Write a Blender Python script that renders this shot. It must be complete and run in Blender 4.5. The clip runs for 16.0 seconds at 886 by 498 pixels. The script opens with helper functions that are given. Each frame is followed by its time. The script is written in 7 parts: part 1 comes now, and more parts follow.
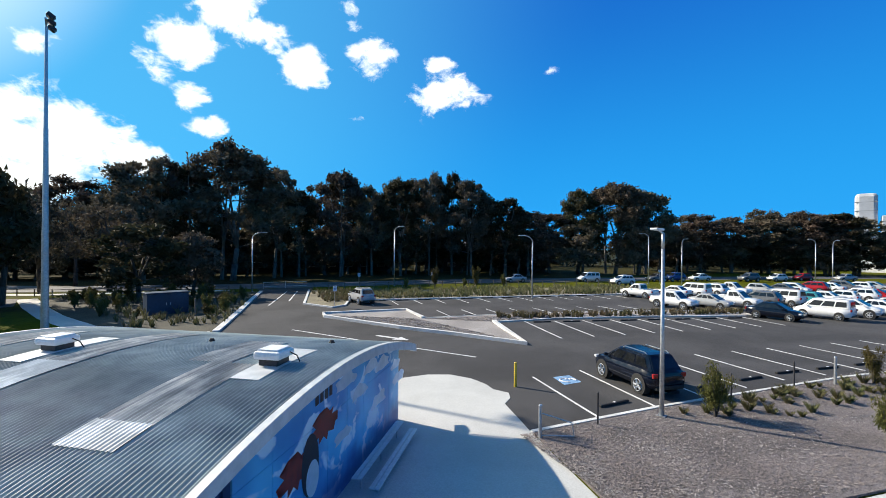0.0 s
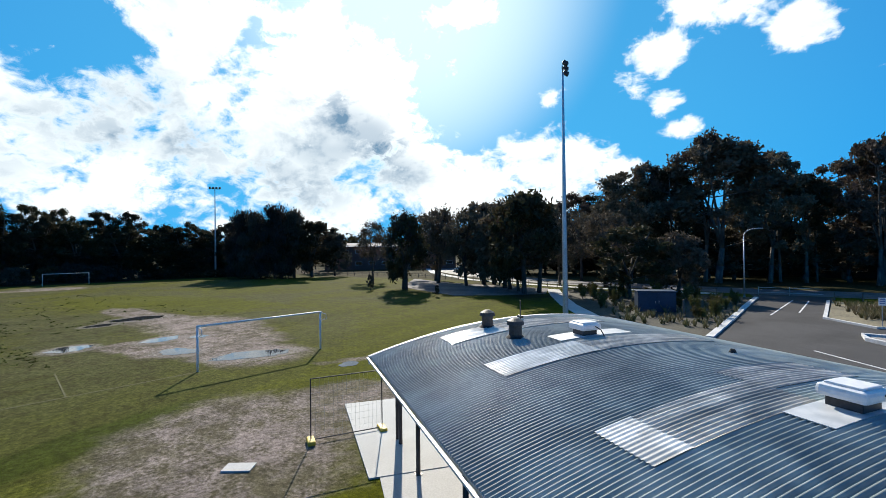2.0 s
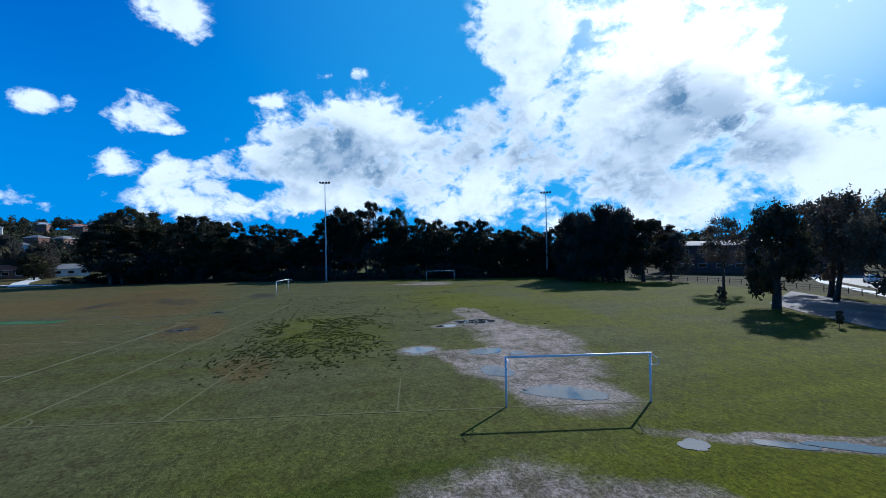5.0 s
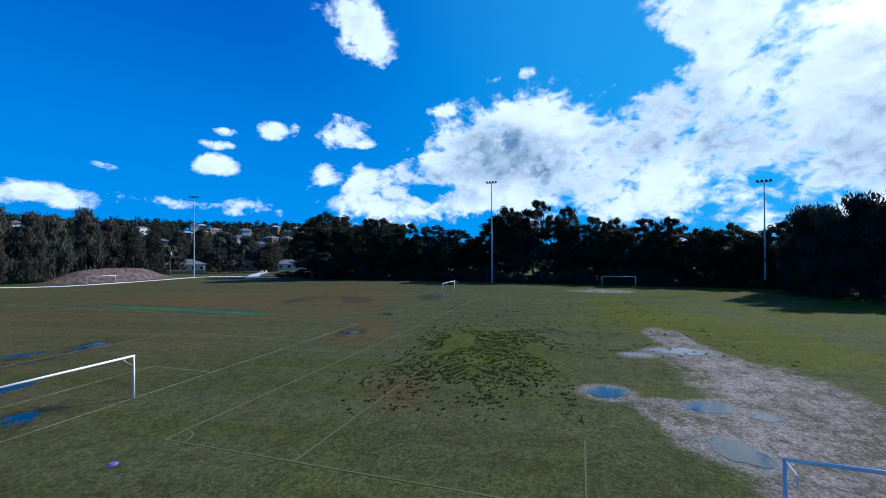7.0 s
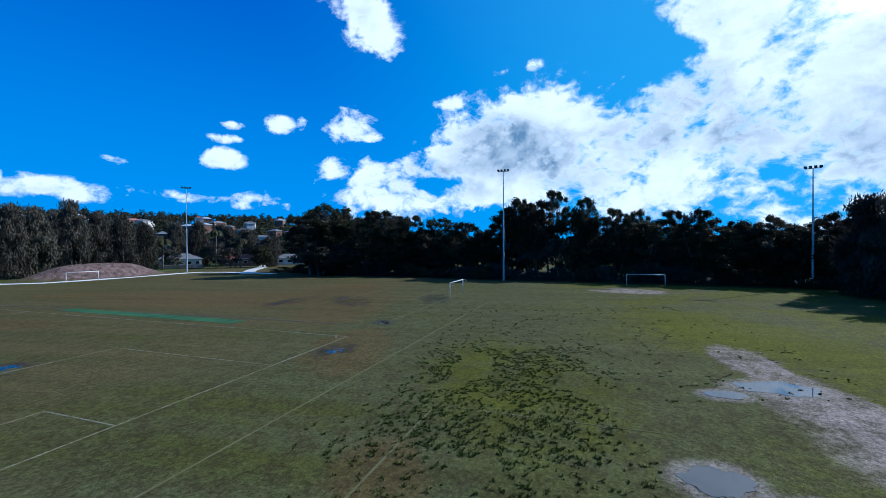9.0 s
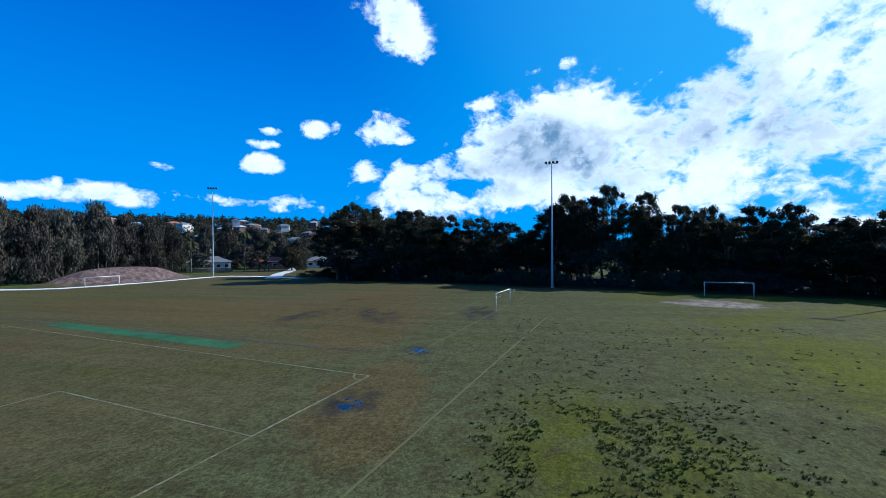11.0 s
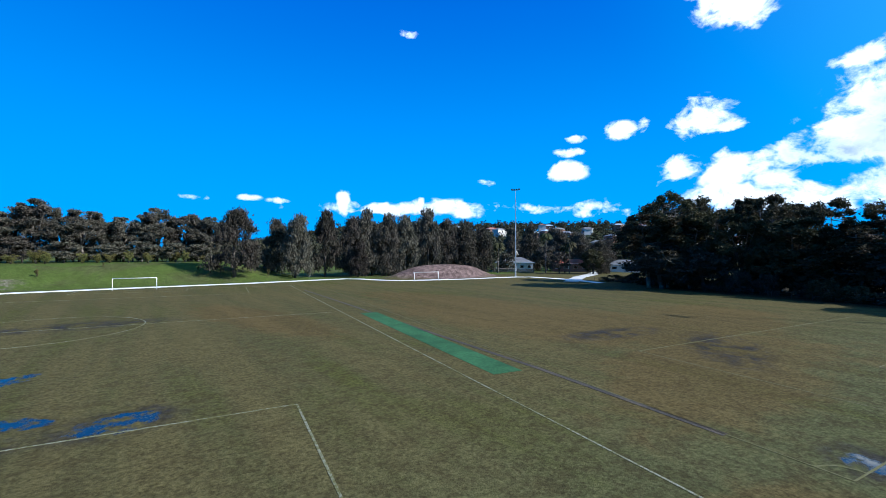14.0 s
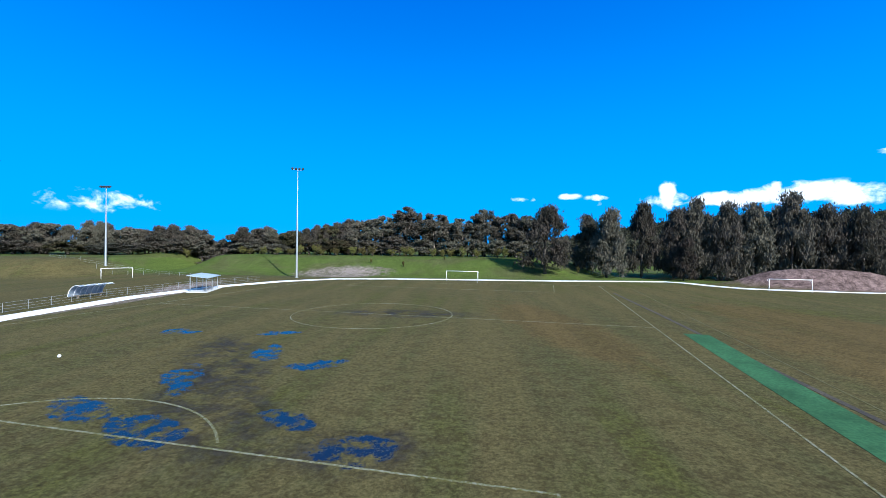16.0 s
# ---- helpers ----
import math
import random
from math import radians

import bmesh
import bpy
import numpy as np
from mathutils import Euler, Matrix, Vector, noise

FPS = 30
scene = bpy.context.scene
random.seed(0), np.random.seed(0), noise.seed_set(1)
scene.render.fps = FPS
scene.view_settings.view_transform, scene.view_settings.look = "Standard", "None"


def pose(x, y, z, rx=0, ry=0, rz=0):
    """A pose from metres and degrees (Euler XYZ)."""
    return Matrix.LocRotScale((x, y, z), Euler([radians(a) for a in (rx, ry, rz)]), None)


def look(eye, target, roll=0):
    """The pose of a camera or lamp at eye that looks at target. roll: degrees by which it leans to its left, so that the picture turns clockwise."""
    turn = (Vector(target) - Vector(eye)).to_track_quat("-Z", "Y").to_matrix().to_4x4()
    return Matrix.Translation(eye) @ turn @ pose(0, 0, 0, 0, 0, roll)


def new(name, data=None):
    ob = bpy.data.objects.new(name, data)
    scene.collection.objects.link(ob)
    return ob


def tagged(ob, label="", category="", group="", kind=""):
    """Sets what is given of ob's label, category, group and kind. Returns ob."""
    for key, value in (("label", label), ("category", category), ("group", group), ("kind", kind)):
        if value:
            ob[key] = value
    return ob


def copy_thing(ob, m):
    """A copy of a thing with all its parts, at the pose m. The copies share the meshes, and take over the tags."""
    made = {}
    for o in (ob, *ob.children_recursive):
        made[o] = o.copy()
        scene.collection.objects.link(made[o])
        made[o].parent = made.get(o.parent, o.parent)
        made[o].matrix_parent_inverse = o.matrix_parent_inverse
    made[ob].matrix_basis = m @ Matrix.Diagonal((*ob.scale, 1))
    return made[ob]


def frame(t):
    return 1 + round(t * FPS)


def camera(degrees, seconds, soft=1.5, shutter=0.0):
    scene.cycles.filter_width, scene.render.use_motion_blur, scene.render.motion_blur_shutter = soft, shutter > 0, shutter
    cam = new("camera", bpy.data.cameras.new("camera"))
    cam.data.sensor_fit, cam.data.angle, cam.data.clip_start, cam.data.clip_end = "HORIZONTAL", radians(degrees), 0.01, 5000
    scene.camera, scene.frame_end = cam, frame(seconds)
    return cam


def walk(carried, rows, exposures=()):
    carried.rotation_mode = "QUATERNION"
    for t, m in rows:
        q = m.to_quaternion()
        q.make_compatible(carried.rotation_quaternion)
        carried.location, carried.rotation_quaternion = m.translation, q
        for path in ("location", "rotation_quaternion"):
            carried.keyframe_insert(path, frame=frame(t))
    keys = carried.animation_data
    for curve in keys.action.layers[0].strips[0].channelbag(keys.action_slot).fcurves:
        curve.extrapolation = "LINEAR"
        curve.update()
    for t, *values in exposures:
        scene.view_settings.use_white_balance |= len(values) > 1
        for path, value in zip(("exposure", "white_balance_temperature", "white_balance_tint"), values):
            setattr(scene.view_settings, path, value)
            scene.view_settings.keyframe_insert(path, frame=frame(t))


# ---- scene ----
EXPOSURES = [(0, 0.56, 7200, 10), (1.5, 0.44, 7100, 10), (2.5, 0.30, 6600, 10), (3.5, 0.16, 5950, 10), (5, 0.04, 5600, 10), (9, 0.12, 5450, 10), (12.5, 0.40, 5700, 10), (14.5, 0.68, 5900, 10), (16, 0.80, 5950, 10)]
cam = camera(92.0, 16.0, 0.65)
PATH = [
    (0, pose(-0.00, 0.00, 6.63, 89.90, -0.42, -23.77)),
    (0.5, pose(-0.16, 0.29, 6.63, 89.91, -0.05, -8.13)),
    (1, pose(-0.38, 0.70, 6.60, 89.94, 0.30, 7.59)),
    (1.5, pose(-0.66, 1.22, 6.45, 89.97, 0.55, 21.77)),
    (2, pose(-1.05, 1.73, 6.39, 90.23, 0.62, 34.47)),
    (2.5, pose(-1.39, 2.33, 6.56, 90.30, 0.81, 44.68)),
    (3, pose(-1.76, 2.99, 6.77, 90.03, 0.77, 48.17)),
    (3.5, pose(-2.40, 3.64, 6.99, 90.21, 0.99, 50.53)),
    (4, pose(-3.20, 4.34, 7.20, 90.09, 0.92, 61.07)),
    (4.5, pose(-4.08, 4.98, 7.44, 90.28, 0.98, 67.35)),
    (5, pose(-5.24, 5.49, 7.71, 90.30, 0.95, 76.75)),
    (5.2, pose(-5.75, 5.66, 7.79, 90.26, 0.85, 81.36)),
    (7.3, pose(-12.91, 5.51, 8.43, 90.35, 0.29, 99.08)),
    (7.5, pose(-13.82, 5.37, 8.48, 90.24, 0.29, 99.21)),
    (8, pose(-16.13, 5.01, 8.59, 90.01, 0.20, 99.40)),
    (8.5, pose(-18.61, 4.56, 8.64, 89.87, 0.21, 99.55)),
    (9, pose(-21.21, 4.00, 8.65, 89.59, 0.22, 99.63)),
    (9.2, pose(-22.26, 3.76, 8.64, 89.87, 0.18, 99.70)),
    (11.3, pose(-33.86, -0.41, 8.94, 89.80, 0.13, 104.29)),
    (11.5, pose(-34.89, -0.87, 8.87, 89.88, -0.15, 104.47)),
    (12, pose(-37.44, -1.99, 8.64, 90.20, -0.11, 108.56)),
    (12.5, pose(-39.70, -3.22, 8.41, 90.56, -0.24, 120.04)),
    (13, pose(-41.69, -4.44, 8.10, 89.86, -0.30, 132.12)),
    (13.5, pose(-43.55, -5.83, 7.89, 90.15, -0.57, 138.30)),
    (14, pose(-45.31, -7.56, 7.86, 90.45, -0.24, 142.92)),
    (14.5, pose(-46.93, -9.50, 7.83, 90.31, -0.16, 153.04)),
    (15, pose(-48.24, -11.47, 7.79, 90.14, -0.16, 168.32)),
    (15.5, pose(-49.18, -13.51, 7.86, 89.72, -0.62, 179.11)),
    (16, pose(-49.70, -15.66, 8.01, 89.67, -0.75, 183.70)),
]
from mathutils.geometry import tessellate_polygon

walk(cam, PATH, exposures=EXPOSURES)

# ---- world, sun ----
SUN_AZ, SUN_EL = 39.5, 32.0          # degrees to the left of +y, and up


def heading(az, el):
    a, e = radians(az), radians(el)
    return Vector((-math.sin(a) * math.cos(e), math.cos(a) * math.cos(e), math.sin(e)))


sun = new("sun", bpy.data.lights.new("sun", "SUN"))
sun.data.energy, sun.data.angle, sun.data.color = 5.0, radians(0.6), (1.0, 0.95, 0.86)
sun.matrix_world = look((0, 0, 0), -heading(SUN_AZ, SUN_EL))


class Nodes:
    """A small helper to wire shader nodes."""

    def __init__(self, tree):
        self.t = tree
        self.t.nodes.clear()

    def add(self, kind, **inputs):
        n = self.t.nodes.new(kind)
        return n

    def link(self, a, b):
        self.t.links.new(a, b)

    def put(self, node, key, value):
        if isinstance(value, bpy.types.NodeSocket):
            self.link(value, node.inputs[key])
        else:
            node.inputs[key].default_value = value

    def math(self, op, a, b=0.0, c=None, clamp=False):
        n = self.add("ShaderNodeMath")
        n.operation, n.use_clamp = op, clamp
        self.put(n, 0, a)
        self.put(n, 1, b)
        if c is not None:
            self.put(n, 2, c)
        return n.outputs[0]

    def dot(self, a, v):
        n = self.add("ShaderNodeVectorMath")
        n.operation = "DOT_PRODUCT"
        self.put(n, 0, a)
        n.inputs[1].default_value = v
        return n.outputs["Value"]

    def smooth(self, v, lo, hi, a=0.0, b=1.0):
        n = self.add("ShaderNodeMapRange")
        n.interpolation_type = "SMOOTHSTEP"
        self.put(n, 0, v)
        n.inputs[1].default_value, n.inputs[2].default_value = lo, hi
        n.inputs[3].default_value, n.inputs[4].default_value = a, b
        return n.outputs[0]

    def noise(self, vec, scale, detail=4.0, rough=0.55, dist=0.0):
        n = self.add("ShaderNodeTexNoise")
        self.put(n, "Vector", vec)
        n.inputs["Scale"].default_value, n.inputs["Detail"].default_value = scale, detail
        n.inputs["Roughness"].default_value, n.inputs["Distortion"].default_value = rough, dist
        return n.outputs[0]

    def mix(self, f, a, b, kind="MIX"):
        n = self.add("ShaderNodeMix")
        n.data_type, n.blend_type = "RGBA", kind
        self.put(n, 0, f)
        self.put(n, 6, a)
        self.put(n, 7, b)
        return n.outputs[2]

    def stretch(self, vec, scale, rot=(0, 0, 0)):
        n = self.add("ShaderNodeMapping")
        self.put(n, 0, vec)
        n.inputs["Scale"].default_value = scale
        n.inputs["Rotation"].default_value = rot
        return n.outputs[0]

    def coord(self, which="Object"):
        return self.add("ShaderNodeTexCoord").outputs[which]


world = bpy.data.worlds.new("sky")
scene.world = world
world.use_nodes = True
w = Nodes(world.node_tree)
way = w.coord("Generated")
sky = w.add("ShaderNodeTexSky")
sky.sky_type, sky.sun_disc = "NISHITA", False
sky.sun_elevation, sky.sun_rotation = radians(SUN_EL), radians(-SUN_AZ)
sky.air_density, sky.dust_density, sky.ozone_density = 1.0, 0.3, 3.0
up = w.dot(way, (0, 0, 1))
deep = w.mix(w.smooth(up, 0.0, 0.62), (0.001, 0.35, 0.92, 1), (0.001, 0.115, 0.58, 1))
blue = w.mix(w.smooth(up, 0.48, 0.72, 0.95, 0.35), w.mix(1.0, sky.outputs[0], (0.036, 0.036, 0.036, 1), "MULTIPLY"), deep)
# clouds: heading, height, half width and half height in degrees, weight
BANK = [(64.1, 25.8, 8.1, 7.4, 1), (55.3, 21.8, 7.4, 7.4, 1), (69.2, 16.9, 8.8, 6.8, 1), (85.2, 15.8, 9.5, 5.4, 1), (94.6, 12.2, 7.4, 6.1, 1), (57.9, 11.7, 13.5, 6.8, 1), (44.7, 17.0, 6.1, 5.1, 1), (40.1, 10.8, 10.1, 5.4, 1), (27.7, 11.1, 8.1, 4.1, 1), (17.3, 11.3, 6.1, 3.7, 0.95), (53.8, 4.9, 11.5, 3.0, 0.8), (85.8, 14.7, 8.8, 5.4, 1), (98.8, 11.3, 8.1, 4.4, 0.95), (107.7, 8.6, 7.4, 3.4, 0.9), (89.2, 7.3, 17.6, 3.0, 0.85), (105.1, 9.6, 7.4, 4.1, 0.95), (113.3, 9.8, 3.4, 2.2, 0.85), (75.6, 7.6, 15.6, 4.7, 0.9)]
BANK_EDGE = [(64, 9, 36, 10, 0.95), (54, 16, 25, 13, 0.92), (86, 12, 20, 9, 0.85), (28, 8, 22, 6, 0.85), (106, 7, 12, 4, 0.75), (31.7, 28.7, 5.1, 2.4, 0.9), (24.3, 12.1, 8.8, 5.1, 1), (13.6, 9.2, 5.4, 3.0, 0.85), (20.2, 18.8, 1.9, 1.5, 0.7), (24.5, 7.0, 11.5, 2.7, 0.75), (25.7, 6.3, 7.4, 2.7, 0.8), (63.2, 28.4, 8.1, 4.1, 1), (49.5, 27.2, 2.7, 6.1, 0.9)]
PUFFS = [(3.3, 27.3, 4.1, 3.4, 0.9), (7.4, 21.8, 4.1, 3.0, 0.9), (10.7, 19.6, 3.0, 2.0, 0.75), (-0.8, 24.6, 3.4, 2.2, 0.85), (-5.9, 21.5, 3.5, 2.6, 0.9), (6.7, 16.9, 2.0, 2.2, 0.7), (5.0, 13.8, 2.4, 1.4, 0.75), (-14.3, 23.2, 3.4, 3.0, 0.72), (-11.9, 26.8, 1.2, 0.9, 0.6), (-11.4, 28.8, 1.5, 1.1, 0.6), (-24.0, 19.6, 5.1, 3.4, 0.85), (-27.2, 18.6, 3.2, 2.2, 0.75), (-22.9, 23.0, 2.7, 1.2, 0.6), (-37.9, 22.0, 1.1, 0.7, 0.5), (-12.2, 16.4, 2.2, 0.7, 0.5), (32.9, 23.0, 1.9, 1.4, 0.8), (20.1, 19.0, 2.2, 1.5, 0.65), (4.8, 13.9, 2.3, 1.4, 0.8)]
PUFFS_WEST = [(111.1, 28.4, 4.1, 2.6, 0.9), (108.0, 25.8, 3.0, 2.2, 0.8), (112.1, 15.2, 4.1, 2.4, 0.82), (109.0, 14.1, 2.3, 1.1, 0.7), (120.4, 14.9, 2.2, 1.1, 0.75), (117.7, 15.1, 0.9, 1.1, 0.6), (125.6, 14.4, 1.9, 0.7, 0.72), (126.5, 12.7, 2.3, 0.6, 0.72), (127.1, 10.3, 2.7, 1.4, 0.9), (136.7, 9.2, 1.2, 0.7, 0.7), (98.6, 18.4, 3.1, 1.4, 0.75), (92.1, 21.7, 1.5, 0.9, 0.55), (87.8, 22.4, 1.4, 0.9, 0.5), (109.1, 27.3, 3.5, 2.7, 0.85), (106.7, 24.5, 1.8, 1.5, 0.7), (110.1, 27.0, 4.1, 2.6, 0.9)]
LOW = [(144.7, 6.0, 10.8, 1.1, 0.8), (146.3, 5.8, 12.9, 1.4, 0.8), (123.8, 5.2, 5.4, 1.4, 0.8), (148.6, 5.8, 14.9, 1.2, 0.8), (156.1, 6.4, 1.1, 1.6, 0.9), (145.8, 6.5, 0.7, 1.2, 0.85), (174.6, 6.3, 4.4, 0.5, 0.6), (167.4, 6.6, 1.6, 0.5, 0.65), (163.6, 6.4, 1.9, 0.5, 0.6), (127.6, 5.6, 7.4, 1.1, 0.75), (123.4, 5.8, 2.3, 1.2, 0.85), (156.1, 5.9, 1.1, 1.8, 0.9), (-125.0, 1.2, 4.1, 1.1, 0.85), (-135.5, 4.3, 3.4, 0.4, 0.55), (175.6, 6.4, 4.1, 0.5, 0.6), (123.5, 5.8, 4.1, 1.4, 0.85), (137.1, 9.2, 1.6, 0.6, 0.65), (147.9, 8.3, 1.2, 0.3, 0.5), (147.7, 26.9, 2.3, 0.7, 0.45)]
GREY_BASES = [(91.9, 13.3, 5.1, 3.0, 1), (85.1, 11.3, 4.1, 2.2, 0.8), (73.9, 13.9, 5.4, 3.0, 0.9), (63.7, 12.0, 4.4, 2.4, 1), (57.2, 9.7, 5.1, 2.2, 0.7), (44.4, 14.9, 4.7, 3.4, 0.9), (41.5, 10.5, 4.7, 2.7, 0.7), (51.1, 7.6, 6.1, 2.4, 0.6), (54.5, 18.4, 4.1, 2.0, 0.5), (92.0, 12.0, 6.1, 2.7, 0.9), (101.5, 9.9, 4.7, 1.5, 0.6), (83.0, 9.2, 5.4, 2.0, 0.6), (89.3, 12.8, 5.4, 2.4, 0.8), (101.0, 8.2, 6.1, 1.7, 0.5), (72.3, 16.0, 5.4, 4.1, 0.8), (64.1, 12.2, 4.7, 2.7, 0.9), (46.2, 15.4, 4.7, 4.7, 0.8), (49.1, 13.6, 5.4, 3.4, 0.8)]
# first two rows: unseen clouds above the view, added to whiten the skylight
HIGH = [(250, 55, 14, 10, 0.7), (320, 62, 12, 9, 0.7), (222, 4.5, 7, 1.4, 0.7)]


def blobs(vec, rows, lo=1.35, hi=0.25):
    """Soft ellipses on the sky, the strongest of them."""
    best = None
    for az, el, rx, ry, weight in rows:
        d = heading(az, el)
        e = Vector((math.cos(radians(az)), math.sin(radians(az)), 0.0))
        u = e.cross(d)
        a = w.math("DIVIDE", w.dot(vec, e), math.sin(radians(rx)))
        b = w.math("DIVIDE", w.dot(vec, u), math.sin(radians(ry)))
        r = w.math("SQRT", w.math("ADD", w.math("MULTIPLY", a, a), w.math("MULTIPLY", b, b)))
        front = w.math("GREATER_THAN", w.dot(vec, d), 0.5)
        m = w.math("MULTIPLY", w.smooth(r, hi, lo, weight, 0.0), front)
        best = m if best is None else w.math("MAXIMUM", best, m)
    return best


cover = w.math("MAXIMUM", blobs(way, BANK + BANK_EDGE), blobs(way, PUFFS + PUFFS_WEST, 1.45, 0.1))
cover = w.math("MAXIMUM", cover, blobs(way, LOW + HIGH, 1.4, 0.1))
flat = w.stretch(way, (1, 1, 1.45))


def heap(vec):
    """Cauliflower heaps: rounded cells on a broad swell."""
    bend = w.add("ShaderNodeTexNoise")
    w.put(bend, "Vector", vec)
    bend.inputs["Scale"].default_value, bend.inputs["Detail"].default_value = 9.0, 3.0
    warp = w.add("ShaderNodeVectorMath")
    warp.operation = "MULTIPLY_ADD"
    w.link(bend.outputs["Color"], warp.inputs[0])
    warp.inputs[1].default_value = (0.10, 0.10, 0.10)
    w.link(vec, warp.inputs[2])
    cell = w.add("ShaderNodeTexVoronoi")
    cell.feature = "SMOOTH_F1"
    w.link(warp.outputs[0], cell.inputs["Vector"])
    for k, v in (("Scale", 11.0), ("Detail", 3.0), ("Roughness", 0.5), ("Smoothness", 0.35)):
        cell.inputs[k].default_value = v
    cell.normalize = True
    return w.math("ADD", w.math("MULTIPLY", w.noise(vec, 5.5, 10.0, 0.60, 0.3), 0.85), w.math("MULTIPLY", w.math("SUBTRACT", 1.0, cell.outputs["Distance"]), 0.22))


shift = w.add("ShaderNodeVectorMath")
shift.operation = "ADD"
w.link(flat, shift.inputs[0])
shift.inputs[1].default_value = heading(SUN_AZ, SUN_EL + 30) * 0.045
puff = heap(flat)
toward = heap(shift.outputs[0])
wisp = w.noise(flat, 26.0, 8.0, 0.62, 0.4)
dens = w.math("ADD", cover, w.math("MULTIPLY", w.math("SUBTRACT", puff, 0.60), 3.4))
dens = w.math("ADD", dens, w.math("MULTIPLY", w.math("SUBTRACT", wisp, 0.5), 1.5))
alpha = w.math("MULTIPLY", w.smooth(dens, 0.30, 0.84), w.smooth(cover, 0.03, 0.30))
thick = w.smooth(dens, 0.42, 1.05)
relief = w.smooth(w.math("SUBTRACT", puff, toward), -0.12, 0.06)
patch = w.math("MULTIPLY", blobs(way, GREY_BASES, 1.8, 0.25), w.smooth(w.noise(w.stretch(way, (1, 1, 1.8)), 5.0, 3.0, 0.5), 0.32, 0.60, 0.55, 1.0))
fold = w.math("MULTIPLY", w.math("SUBTRACT", 1.0, relief), w.math("MULTIPLY_ADD", patch, 0.25, 0.26))
body = w.math("MULTIPLY", thick, w.math("ADD", w.math("MULTIPLY", patch, 0.80), fold), None, True)
near_sun = w.dot(way, heading(SUN_AZ, SUN_EL))
white = w.mix(w.smooth(near_sun, 0.92, 0.996), (1.08, 1.20, 1.28, 1), (2.0, 2.05, 2.05, 1))
cloud = w.mix(w.math("MULTIPLY", body, w.smooth(near_sun, 0.985, 0.9995, 1.0, 0.6)), white, (0.17, 0.32, 0.50, 1))
lit = w.mix(w.math("MULTIPLY", w.smooth(near_sun, 0.90, 1.0), 0.75), w.mix(w.math("MULTIPLY", w.smooth(near_sun, 0.30, 0.97), 0.52), blue, (0.10, 0.62, 1.05, 1)), (1.0, 1.25, 1.35, 1))
mixed = w.mix(alpha, lit, cloud)
back = w.add("ShaderNodeBackground")
w.link(mixed, back.inputs["Color"])
back.inputs["Strength"].default_value = 0.8
w.link(back.outputs[0], w.add("ShaderNodeOutputWorld").inputs[0])


# ---- materials ----
def surface(name, c1, c2, scale=6.0, rough=0.8, bump=0.3, metal=0.0, big=0.25, big_scale=0.25, coat=0.0, spec=0.5, stretch=(1, 1, 1), vary=0.0, bump_dist=0.02):
    """Two colours mixed by fine grain, darkened and lightened by large stains, with relief."""
    m = bpy.data.materials.new(name)
    m.use_nodes = True
    n = Nodes(m.node_tree)
    p = n.coord("Object")
    q = n.stretch(p, stretch) if stretch != (1, 1, 1) else p
    grain = n.noise(q, scale, 6.0, 0.6)
    stain = n.noise(p, big_scale, 4.0, 0.6, 0.5)
    col = n.mix(n.smooth(grain, 0.3, 0.7), (*c1, 1), (*c2, 1))
    fac = n.smooth(stain, 0.3, 0.7, 1.0 - big, 1.0 + big)
    if vary:
        info = n.add("ShaderNodeObjectInfo").outputs["Random"]
        fac = n.math("MULTIPLY", fac, n.math("MULTIPLY_ADD", info, vary, 1.0 - vary / 2))
    hsv = n.add("ShaderNodeHueSaturation")
    n.link(col, hsv.inputs["Color"])
    n.link(fac, hsv.inputs["Value"])
    b = n.add("ShaderNodeBsdfPrincipled")
    n.link(hsv.outputs[0], b.inputs["Base Color"])
    n.link(n.smooth(grain, 0.2, 0.8, max(rough - 0.1, 0.02), min(rough + 0.1, 1)), b.inputs["Roughness"])
    b.inputs["Metallic"].default_value, b.inputs["Coat Weight"].default_value = metal, coat
    b.inputs["Specular IOR Level"].default_value = spec
    if bump:
        bp = n.add("ShaderNodeBump")
        bp.inputs["Strength"].default_value, bp.inputs["Distance"].default_value = bump, bump_dist
        n.link(grain, bp.inputs["Height"])
        n.link(bp.outputs[0], b.inputs["Normal"])
    n.link(b.outputs[0], n.add("ShaderNodeOutputMaterial").inputs[0])
    return m


